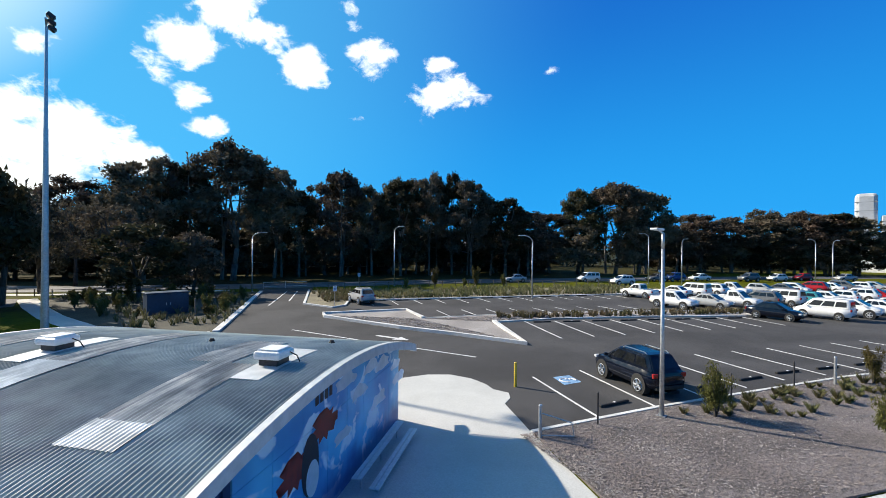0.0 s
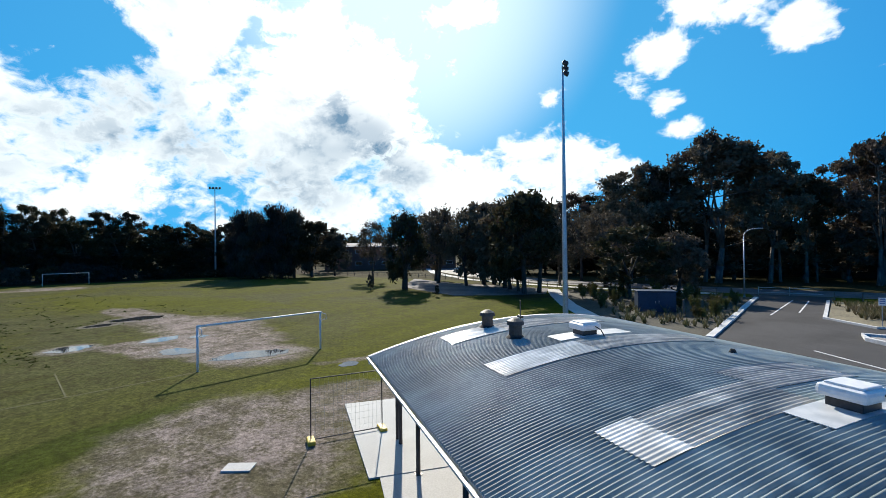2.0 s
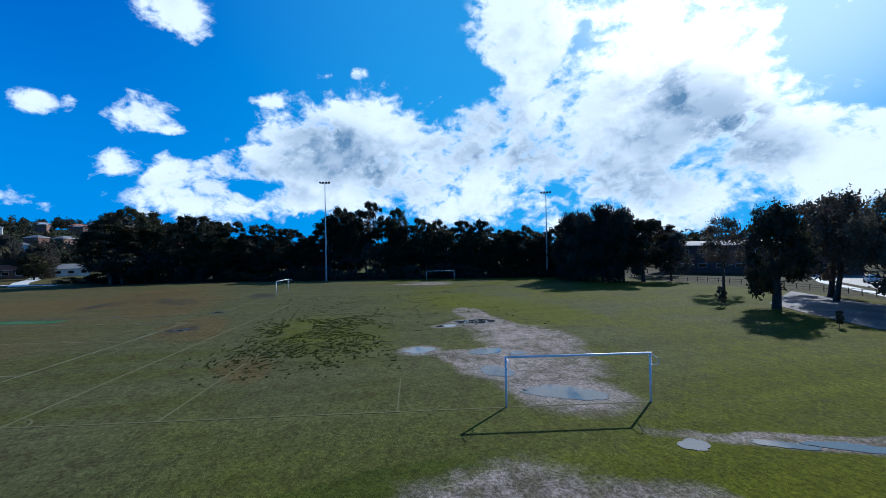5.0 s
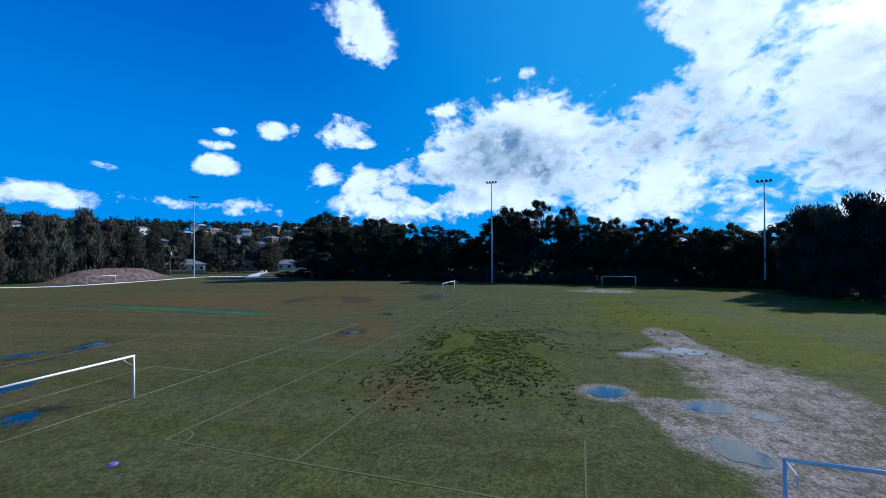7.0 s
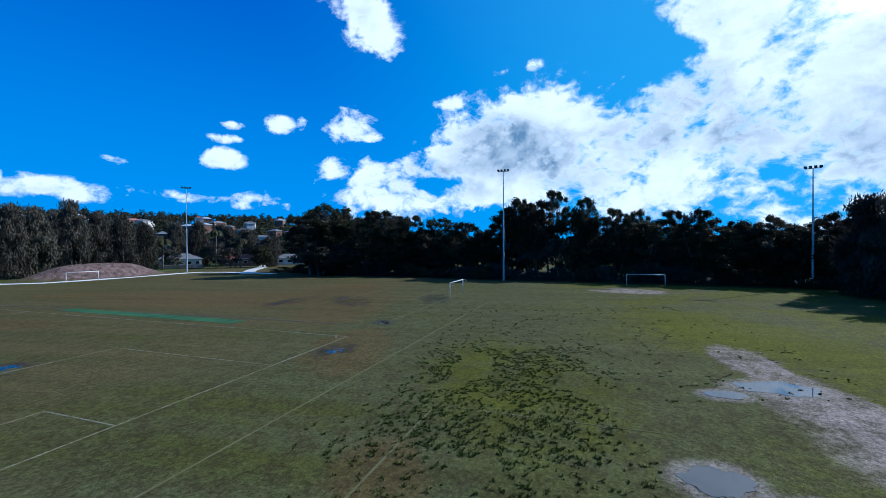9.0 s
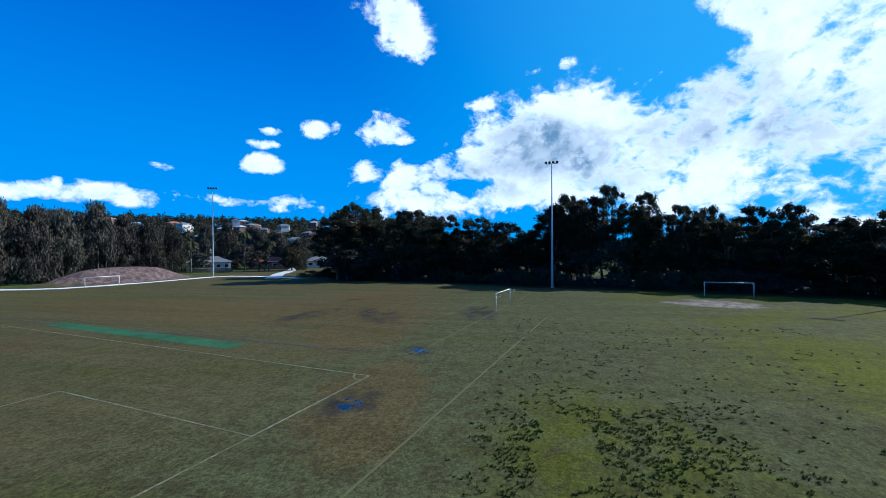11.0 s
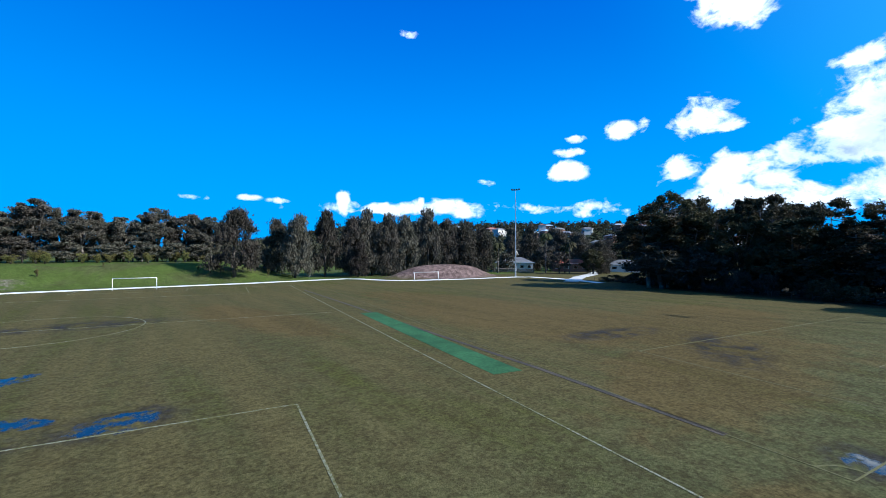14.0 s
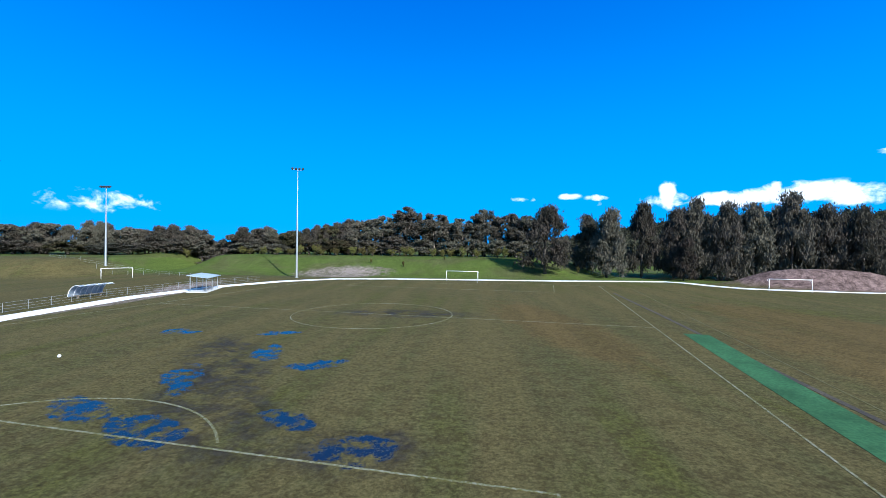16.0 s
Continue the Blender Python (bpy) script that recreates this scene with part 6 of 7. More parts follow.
ROWS = [("sedan", "black", 46.2, 24.9), ("van", "white", 51.3, 23.4), ("suv", "white", 55.4, 22.8), ("sedan", "white", 59.4, 22.2), ("hatch", "silver", 62.9, 21.9), ("suv", "red", 66.5, 21.5), ("sedan", "teal", 70.0, 21.2), ("hatch", "white", 73.6, 20.8), ("ute", "white", 77.4, 20.5), ("sedan", "blue", 81.0, 20.1), ("suv", "silver", 84.6, 19.7), ("hatch", "white", 88.2, 19.4), ("sedan", "grey", 91.8, 19.0)]
for sh, co, x, y in ROWS:
    car(sh, co, x, y, pick.choice((100, 280)) + pick.uniform(-2, 2))
for sh, co, x, y, a in (("van", "white", 62.2, 67.7, 172), ("suv", "white", 62.8, 59.5, 170), ("sedan", "silver", 47.3, 71.9, 173), ("sedan", "grey", 77.2, 64.0, 170), ("suv", "blue", 81.2, 62.9, 170), ("sedan", "white", 87.3, 61.7, 168), ("hatch", "red", 111.5, 54.8, 165), ("sedan", "white", -68.3, 107.5, 135), ("suv", "grey", 96.2, 57.0, 168), ("hatch", "white", 103.3, 55.4, 166), ("sedan", "silver", 119.6, 50.7, 162)):
    car(sh, co, x, y, a, land(x, y) + 0.016)
for k in range(6):
    car(pick.choice(("sedan", "hatch", "suv")), pick.choice(("white", "silver", "grey")), 60 + 4.5 * k, 14.4 - 0.35 * k, 84)

# ---- planting: tussocks, shrubs, chips ----
def blades(spots, n_blade, h, w, rng, lean=0.35):
    q = []
    for x, y, z, s in spots:
        a = rng.uniform(0, 2 * math.pi, n_blade)
        for t in a:
            d = np.array([math.cos(t), math.sin(t), 0.0])
            side_v = np.array([-d[1], d[0], 0.0]) * w * s
            root = np.array([x, y, z]) + d * rng.uniform(0, 0.10) * s
            hh = h * s * rng.uniform(0.6, 1.1)
            tip = root + d * lean * hh * rng.uniform(0.4, 1.6) + np.array([0, 0, hh])
            mid = root * 0.5 + tip * 0.5 + np.array([0, 0, 0.12 * hh])
            q += [root - side_v, root + side_v, mid + side_v * 0.8, tip]
    q = np.array(q)
    return q, np.arange(len(q)).reshape(-1, 4)


rng = np.random.default_rng(77)


def strip_spots(n, f):
    return [f() for _ in range(n)]


def north_spot():
    x = rng.uniform(12, 58)
    t = rng.uniform(0.03, 0.97)
    lo, hi = 53.3 - 0.165 * (x - 14), 63.6 - 0.15 * (x - 16)
    return (x, lo + (hi - lo) * t ** 1.3, 0.09, rng.uniform(0.7, 1.5))


tagged(new("tussock_border", cloud_mesh("tussock_border", *blades(strip_spots(900, north_spot), 16, 0.62, 0.035, rng), TUSSOCK)), "dense border of dry green tussock grass", "grass", kind="stuff")
tagged(new("tussock_row", cloud_mesh("tussock_row", *blades(strip_spots(230, lambda: (lambda x: (x, 34.8 - 0.245 * (x - 21.5) + rng.uniform(-0.8, 0.8), 0.09, rng.uniform(0.7, 1.3)))(rng.uniform(21, 47))), 18, 0.55, 0.03, rng), TUSSOCK)), "row of tussock grass between parking bays", "grass", kind="stuff")
tagged(new("tussock_patch", cloud_mesh("tussock_patch", *blades(strip_spots(260, lambda: (lambda y: (rng.uniform(-8.6 - 0.5 * (y - 40), -2.8 + 0.11 * (y - 37)), y))(rng.uniform(41, 68)) + (0.05, rng.uniform(0.6, 1.5))), 14, 0.6, 0.03, rng), TUSSOCK)), "rough tussock grass in the garden bed", "grass", kind="stuff")
tagged(new("entry_tussocks", cloud_mesh("entry_tussocks", *blades(strip_spots(150, lambda: (rng.uniform(7.6, 12.5), rng.uniform(52.5, 64), 0.09, rng.uniform(0.8, 1.4))), 16, 0.6, 0.03, rng), TUSSOCK)), "dry tussock grass beside the entry", "grass", kind="stuff")
one = cloud_mesh("leaves", *blades([(0, 0, 0, 1.0)], 150, 0.44, 0.0055, rng, 0.40), TUSSOCK)
two = cloud_mesh("leaves", *blades([(0, 0, 0, 1.0)], 130, 0.36, 0.006, rng, 0.5), TUSSOCK)
for i in range(170):
    x = 16.0 + 0.22 * i + rng.uniform(-0.5, 0.5) if i else 15.8
    y = 12.0 - 0.05 * (x - 17) - max(0.0, 0.06 * (x - 28)) - abs(rng.normal()) * (0.4 + 0.11 * (x - 15.5))
    if y < 6.1 - 0.085 * (x - 13) or i in (1, 2):
        continue
    s = float(rng.uniform(0.6, 1.1))
    ob = new("tussock", one if i % 2 else two)
    ob.matrix_basis = pose(x, y, 0.06, 0, 0, i * 47) @ Matrix.Scale(s, 4)
    tagged(ob, "small dry green tussock plant in bark mulch", "plant", "tussocks in the bed")
# loose stones on the traffic island
sq = []
for i in range(14000):
    a, b = rng.uniform(0, 1, 2)
    if a + b > 1:
        a, b = 1 - a, 1 - b
    x, y = 7.0 + a * 9.9 + b * 6.6, 41.6 - a * 15.2 - b * 4.2
    if i >= 9000:
        x, y = 14.5 + a * 5.0 + b * 20.0, 36.9 - a * 3.6 - b * 3.3
    r, t = rng.uniform(0.03, 0.085), rng.uniform(0, 6.28)
    c = np.array([x, y, 0.10 + rng.uniform(0, 0.03)])
    d, e = np.array([math.cos(t), math.sin(t), rng.uniform(-0.5, 0.5)]) * r, np.array([-math.sin(t), math.cos(t), rng.uniform(-0.5, 0.5)]) * r * 0.7
    sq += [c - d - e, c + d - e, c + d + e, c - d + e]
STONE = foliage("pale_stones", (0.10, 0.09, 0.088), (0.58, 0.54, 0.52), (0.38, 0.34, 0.32))
tagged(new("island_stones", cloud_mesh("island_stones", np.array(sq), np.arange(len(sq)).reshape(-1, 4), STONE)), "loose pale stones on the traffic island", "gravel", kind="stuff")
# bark chips over the nearest stretch of the bed
cq = []
for i in range(24000):
    x = 8.6 + 30 * rng.uniform() ** 1.5
    lo, hi = 6.8 - 0.13 * (x - 10.5), 12.65 - 0.02 * (x - 9)
    y = rng.uniform(lo, hi)
    if x < 9.2 and y < 8.5:
        continue
    a, L, wd = rng.uniform(0, math.pi), rng.uniform(0.018, 0.055), rng.uniform(0.007, 0.016)
    d, e = np.array([math.cos(a), math.sin(a), rng.uniform(-0.35, 0.35)]) * L, np.array([-math.sin(a), math.cos(a), rng.uniform(-0.4, 0.4)]) * wd
    c = np.array([x, y, 0.07 + rng.uniform(0.012, 0.04)])
    cq += [c - d - e, c + d - e, c + d + e, c - d + e]
CHIP = foliage("bark_chips", (0.08, 0.068, 0.065), (0.44, 0.395, 0.38), (0.26, 0.215, 0.205))
tagged(new("bark_chips", cloud_mesh("bark_chips", np.array(cq), np.arange(len(cq)).reshape(-1, 4), CHIP)), "loose pinkish-grey bark chips on the garden bed", "mulch", kind="stuff")
for x, y, h, r in ((16.7, 11.1, 2.1, 1.0), (19.9, 7.2, 1.9, 0.75), (28.2, 10.8, 1.9, 0.7), (35.3, 9.6, 2.5, 1.1), (31, 9.8, 1.3, 0.6), (41, 8.8, 2.4, 1.1), (38, 7.4, 1.6, 0.8), (45, 8.6, 2.0, 0.9), (51, 7.2, 2.2, 1.0)):
    shrub(x, y, h, r)
for x, y, h in ((27.5, 65.7, 3.6), (33.8, 63.2, 3.7), (38.4, 61.8, 2.6), (21.2, 62.0, 2.2), (30.8, 61.4, 1.9)):
    shrub(x, y, h, h * 0.32)
for i in range(64):
    x, y = pick.uniform(-20, 0), pick.uniform(44, 67)
    if abs(x + 7.95) < 2.8 and abs(y - 49.4) < 2.6 or x < -8.8 - (y - 40) * 0.53 or x > -3 + (y - 37) * 0.11:
        continue
    shrub(x, y, pick.uniform(0.9, 2.2))
for i in range(34):
    x = -78 + 4.2 * i
    if x < 54 and not 31 < x < 42:
        shrub(x + pick.uniform(-1.5, 1.5), -150 - pick.uniform(0, 5), pick.uniform(2.0, 3.6), pick.uniform(1.6, 2.6))
for x, y, h in ((-21.6, -135.5, 1.6), (-31.2, -133.2, 1.7), (-51.4, -144.5, 2.6), (-61.8, -136.0, 1.6), (-78.3, -131.6, 2.2), (-42.2, -139.9, 1.2), (-84.3, -129.4, 1.6)):
    shrub(x, y, h, h * 0.35)
for x, y, h in ((-50.8, 53.0, 2.6), (-35.5, 50.3, 1.6)):
    low_gum(x, y, h, h * 0.2)
UNDER = [gum_meshes(61, 5.0, 6.0, 0.0, 40, GUMLEAF, BARK, 90, 0.34), gum_meshes(62, 5.0, 6.0, 0.0, 44, SILVERLEAF, BARK, 85, 0.34)]
for i in range(40):
    x, y = -149.5 + 0.924 * i + pick.uniform(-2.5, 1.5), -72.6 + 3.827 * i + pick.uniform(-1.5, 1.5)
    plant("understorey_bush", UNDER, 5.0, 6.0, x - 3, y, pick.uniform(1.6, 4.6), pick.uniform(2.2, 4.0), "dense dark scrub under tall trees", "bush", "scrub under the trees")
# dark broad-leaf weeds in the turf
spots = []
for i in range(2600):
    u_, v_ = rng.normal(0, 1, 2)
    u_, v_ = u_ / (1 + 0.35 * abs(u_)), v_ / (1 + 0.35 * abs(v_))
    x, y = -47.5 + 9.5 * u_, 3.2 + 5.2 * v_ - 0.5 * u_
    if i % 4 == 0:
        x, y = rng.uniform(-86, -33), rng.uniform(-4, 27)
    if noise.noise((x * 0.3, y * 0.3, 3.3)) < -0.28 or y > 9.5 and x > -46:
        continue
    a, r = rng.uniform(0, math.pi), rng.uniform(0.05, 0.15)
    for k in range(rng.integers(2, 5)):
        d = rng.normal() * r
        spots.append((x + d * math.cos(a) + rng.normal() * 0.05, y + d * math.sin(a) + rng.normal() * 0.05, 0.0, rng.uniform(0.35, 0.9)))
WEED = foliage("dark_weeds", (0.026, 0.046, 0.008), (0.085, 0.125, 0.020), (0.050, 0.072, 0.012))
tagged(new("turf_weeds", cloud_mesh("turf_weeds", *blades(spots, 7, 0.11, 0.035, rng, 0.9), WEED)), "dark low weeds scattered through the turf", "weeds", kind="stuff")

# ---- fences, bollards, signs ----
def post_fence(pts, step, h, label, category="fence", rails=(0.45, 0.85), r=0.07, mat=TIMBER, rail_mat=None, rail_r=0.035):
    t = thing("fence", pose(pts[0][0], pts[0][1], 0), label, category, "fences")
    o = Vector((pts[0][0], pts[0][1], 0))
    bm = bmesh.new()
    rod(bm, (0, 0, -0.2), (0, 0, h), r, r * 0.92, 8)
    post_mesh = mesh_of(bm, "post", mat)
    for (ax, ay), (bx, by) in zip(pts[:-1], pts[1:]):
        d = math.hypot(bx - ax, by - ay)
        n = max(1, round(d / step))
        for i in range(n):
            x, y = ax + (bx - ax) * i / n, ay + (by - ay) * i / n
            part("post", post_mesh, None, t, m=Matrix.Translation(Vector((x, y, land(x, y))) - o))
        for z in rails:
            bm = bmesh.new()
            rod(bm, Vector((ax, ay, land(ax, ay) + z)) - o, Vector((bx, by, land(bx, by) + z)) - o, rail_r, rail_r, 6)
            part("rail", bm, rail_mat or mat, t)
    return t


post_fence([(8.5, 70.2), (28.0, 69.4), (46.0, 64.7), (64.6, 61.8)], 2.4, 0.95, "dark timber post and rail fence beside the street")
post_fence([(-3.4, 70.3), (-24.0, 71.2), (-40.7, 78.5), (-60.7, 84.3), (-77.0, 85.4), (-99.8, 80.4)], 2.4, 0.95, "dark timber post and rail fence along the verge")
post_fence([(1.3, 73.4), (7.9, 73.4)], 3.4, 1.1, "galvanised steel barrier across the entry", rails=(0.35, 1.0), r=0.04, mat=STEEL, rail_r=0.03)
post_fence([(0.3, -46), (2.0, -57), (3.4, -75), (0.5, -94), (-4, -106)], 3.0, 1.1, "low galvanised mesh fence beside the path", rails=(0.08, 0.4, 0.72, 1.08), r=0.03, mat=STEEL, rail_r=0.012)
post_fence([(-152, -78), (-142, -40), (-133, 0), (-126, 30), (-121, 58), (-114, 70)], 3.2, 1.1, "low dark wire fence at the edge of the field", rails=(0.3, 0.7, 1.05), r=0.04, mat=DARKSTEEL, rail_r=0.015)
post_fence([(9.3, -110.2), (27.3, -116.9), (53.2, -113.9)], 3.5, 1.0, "low wire fence beside the far field", rails=(0.5, 0.95), r=0.03, mat=STEEL, rail_r=0.012)


def bollard(x, y, h, r, mat, label, cap=None):
    t = thing("bollard", pose(x, y, 0.03), label, "bollard", "bollards")
    bm = bmesh.new()
    rod(bm, (0, 0, -0.15), (0, 0, h - 0.03), r, r, 14)
    part("post", bm, mat, t)
    bm = bmesh.new()
    rod(bm, (0, 0, h - 0.03), (0, 0, h), r * 1.08, r * 0.8, 14)
    part("cap", bm, cap or mat, t)


bollard(11.49, 17.36, 1.15, 0.07, YELLOW, "yellow steel safety bollard standing on asphalt")
bollard(9.12, 12.21, 1.2, 0.06, STEEL, "grey galvanised gate post beside the kerb")
for x, y in ((11.8, 12.3), (19.1, 12.0), (24.0, 12.1), (32.2, 11.0), (34.5, 10.7)):
    bollard(x, y, 1.25, 0.035, DARKSTEEL, "thin dark steel fence post behind the kerb")
bollard(26.22, 11.47, 1.4, 0.06, STEEL, "grey galvanised post behind the kerb")
gate = thing("chain_gate", pose(9.05, 12.2, 0), "folded galvanised pipe gate in the mulch bed", "gate")
bm = bmesh.new()
tube(bm, [(0.05, 0, 0.95), (1.15, -0.35, 0.55), (1.2, -0.4, 0.10), (0.05, 0, 0.16)], 0.022, 8)
part("frame", bm, STEEL, gate)
# handrail at the edge of the concrete
rail = thing("handrail", pose(13.25, 3.1, 0.03, 0, 0, -5), "white painted steel handrail post on concrete", "handrail")
bm = bmesh.new()
rod(bm, (0, 0, 0), (0, 0, 1.15), 0.05, 0.05, 12)
part("post", bm, WHITEPAINT, rail)
bm = bmesh.new()
box(bm, (0, 0, 0.01), (0.25, 0.2, 0.02))
part("base_plate", bm, STEEL, rail)
hoop = thing("bike_hoop", pose(14.6, 3.4, 0.03, 0, 0, 20), "white tubular steel bicycle hoop on concrete", "bike rack")
bm = bmesh.new()
tube(bm, [(-0.4, 0, 0), (-0.4, 0, 0.65)] + [(-0.4 + 0.2 * (1 - math.cos(a)), 0, 0.65 + 0.2 * math.sin(a)) for a in (0.4, 0.8, 1.2, 1.57)] + [(0.2, 0, 0.85)] + [(0.2 + 0.2 * math.sin(a), 0, 0.65 + 0.2 * math.cos(a)) for a in (0.4, 0.8, 1.2, 1.57)] + [(0.4, 0, 0)], 0.025, 8)
part("tube", bm, WHITEPAINT, hoop)
SIGNBLUE = surface("sign_blue", (0.03, 0.10, 0.30), (0.05, 0.14, 0.36), 6, 0.4, 0.0)


def sign(x, y, rz, face, label, h=2.4, sz=(0.45, 0.6)):
    t = thing("road_sign", pose(x, y, 0, 0, 0, rz), label, "sign", "signs")
    bm = bmesh.new()
    rod(bm, (0, 0, -0.2), (0, 0, h), 0.03, 0.03, 8)
    part("post", bm, STEEL, t)
    bm = bmesh.new()
    box(bm, (0, -0.04, h - sz[1] / 2), (sz[0], 0.015, sz[1]), bevel=0.004)
    p = part("panel", bm, face, t)
    for k in range(3):
        bm = bmesh.new()
        box(bm, (0, -0.051, h - 0.12 - 0.16 * k), (sz[0] * 0.7, 0.004, 0.06))
        part("bar", bm, SIGNBLUE if face is WHITEPAINT else WHITEPAINT, p)


sign(8.14, 48.04, 10, WHITEPAINT, "white parking sign on a thin steel post")
sign(16.01, 71.13, 0, WHITEPAINT, "white street sign on a thin steel post")
sign(29.03, 70.62, 0, WHITEPAINT, "white street sign on a thin steel post")
sign(71.72, 58.87, 0, WHITEPAINT, "white sign on a thin steel post", 2.8, (0.7, 0.5))
bollard(-5.16, 47.02, 1.6, 0.08, TIMBER, "weathered timber marker post in the garden bed")
cab = thing("utility_cabinet", pose(-7.95, 49.6, 0.05, 0, 0, 22), "dark blue-green steel utility cabinet among shrubs", "cabinet")
CABBLUE = surface("cabinet_paint", (0.010, 0.034, 0.070), (0.018, 0.048, 0.090), 5, 0.5, 0.05, big=0.15)
bm = bmesh.new()
box(bm, (0, 0, 1.0), (3.5, 1.7, 2.0), bevel=0.03)
part("body", bm, CABBLUE, cab)
bm = bmesh.new()
box(bm, (0, 0, 2.05), (3.7, 1.9, 0.12), bevel=0.03)
part("lid", bm, CABBLUE, cab)
for s in (-0.86, 0.86):
    bm = bmesh.new()
    box(bm, (s, -0.86, 1.0), (1.6, 0.03, 1.8), bevel=0.008)
    d = part("door", bm, CABBLUE, cab)
    bm = bmesh.new()
    box(bm, (s * 0.2, -0.89, 1.0), (0.04, 0.04, 0.25))
    part("handle", bm, STEEL, d)

# temporary fence panel by the veranda
panel = thing("temporary_fence", pose(-12.85, 11.0, 0, 0, 0, 58.5), "temporary steel fence panel standing in yellow block feet", "fence")
bm = bmesh.new()
tube(bm, [(0, 0, 0.12), (0, 0, 2.15), (2.45, 0, 2.15), (2.45, 0, 0.12), (0, 0, 0.12)], 0.02, 8)
part("frame", bm, DARKSTEEL, panel)
bm = bmesh.new()
for k in range(1, 17):
    rod(bm, (0.15 * k, 0, 0.14), (0.15 * k, 0, 2.13), 0.0022, 0.0022, 4)
for k in range(1, 9):
    rod(bm, (0.02, 0, 0.12 + 0.22 * k), (2.43, 0, 0.12 + 0.22 * k), 0.0022, 0.0022, 4)
part("wire_mesh", bm, STEEL, panel)
for x in (0.0, 2.45):
    bm = bmesh.new()
    box(bm, (x, 0, 0.075), (0.26, 0.55, 0.15), bevel=0.04)
    f = part("block_foot", bm, YELLOW, panel, "yellow block foot")
lid = thing("pit_lid", pose(-13.3, 8.75, 0.0, 0, 0, 35), "pale concrete pit lid lying in bare ground", "pit lid")
bm = bmesh.new()
box(bm, (0, 0, 0.02), (0.85, 0.5, 0.06), bevel=0.015)
part("slab", bm, CONCRETE, lid)

ball = thing("football", pose(-21.5, -43.35, 0.12), "white football lying on the grass pitch", "ball")
bm = bmesh.new()
bmesh.ops.create_icosphere(bm, subdivisions=3, radius=0.11)
part("cover", bm, WHITEPAINT, ball, smooth=True)
bm = bmesh.new()
for k in range(5):
    a = 2 * math.pi * k / 5
    rod(bm, (0.088 * math.cos(a), 0.088 * math.sin(a), 0.055), (0.098 * math.cos(a), 0.098 * math.sin(a), 0.061), 0.03, 0.026, 5)
part("panel", bm, DARKSTEEL, ball)
marker = thing("marker_disc", pose(-26.5, -10.05, 0.0, 0, 0, 20), "flat violet plastic training marker on the grass", "marker")
bm = bmesh.new()
rod(bm, (0, 0, 0.0), (0, 0, 0.05), 0.20, 0.12, 16)
part("disc", bm, surface("violet_plastic", (0.10, 0.09, 0.34), (0.16, 0.14, 0.46), 5, 0.5, 0.0), marker)

# ---- shelters and dugouts beside the far field ----
SHELTERROOF = surface("pale_steel_roof", (0.40, 0.48, 0.52), (0.52, 0.60, 0.64), 3, 0.45, 0.05, metal=0.2, big=0.1)


def shelter(x, y, rz, L=7.2, W=3.2):
    t = thing("shelter", pose(x, y, 0.0, 0, 0, rz), "open shelter with a pale sloping steel roof and a bench", "shelter", "spectator shelters")
    bm = bmesh.new()
    box(bm, (0, 0, 0), (L, W, 0.07), m=Matrix.Translation((0, 0, 2.55)) @ Matrix.Rotation(radians(-8), 4, "X"))
    part("roof", bm, SHELTERROOF, t)
    for sx in (-L / 2 + 0.5, 0, L / 2 - 0.5):
        for sy, h in ((-1.2, 2.70), (1.2, 2.36)):
            bm = bmesh.new()
            box(bm, (sx, sy, h / 2), (0.1, 0.1, h))
            part("post", bm, STEEL, t)
    bm = bmesh.new()
    box(bm, (0, 0, 0.02), (L + 0.4, W, 0.08))
    part("slab", bm, CONCRETE, t)
    bm = bmesh.new()
    box(bm, (0, 0.7, 0.46), (L - 1.6, 0.4, 0.05), bevel=0.01)
    s = part("bench", bm, TIMBER, t)
    for sx in (-2, 0, 2):
        bm = bmesh.new()
        box(bm, (sx, 0.7, 0.25), (0.06, 0.3, 0.4))
        part("leg", bm, STEEL, s)


shelter(-4.5, -85.8, 106)
shelter(-1.6, -45.8, 100)
DUGSHEET = surface("dugout_sheet", (0.34, 0.42, 0.50), (0.46, 0.54, 0.62), 3, 0.3, 0.0, big=0.1)


def dugout(x, y, rz, L=5.4):
    t = thing("dugout", pose(x, y, 0.0, 0, 0, rz), "curved team dugout with pale hoops and sheeting", "dugout", "team dugouts")
    arc = [(1.5 * math.sin(a) - 0.5, 1.9 * math.cos(a)) for a in (math.pi / 2 * k / 8 - 0.35 for k in range(10))]
    arc = [(p, max(z, 0.02)) for p, z in arc]
    for i in range(7):
        s = -L / 2 + L * i / 6
        bm = bmesh.new()
        tube(bm, [(s, p, z) for p, z in arc], 0.045, 8)
        part("hoop", bm, WHITEPAINT, t)
        if i < 6:
            bm = bmesh.new()
            prev = None
            for p, z in arc:
                v = [bm.verts.new((s + 0.05, p, z)), bm.verts.new((s + L / 6 - 0.05, p, z))]
                if prev:
                    bm.faces.new((prev[0], prev[1], v[1], v[0]))
                prev = v
            bmesh.ops.solidify(bm, geom=bm.faces[:], thickness=0.012)
            part("sheet", bm, DUGSHEET, t)
    bm = bmesh.new()
    box(bm, (0, 0.35, 0.42), (L - 0.3, 0.35, 0.05))
    box(bm, (-L / 3, 0.35, 0.2), (0.06, 0.3, 0.4))
    box(bm, (L / 3, 0.35, 0.2), (0.06, 0.3, 0.4))
    part("bench", bm, TIMBER, t)


dugout(2.6, -56.4, 268)
dugout(5.3, -74.5, 268)

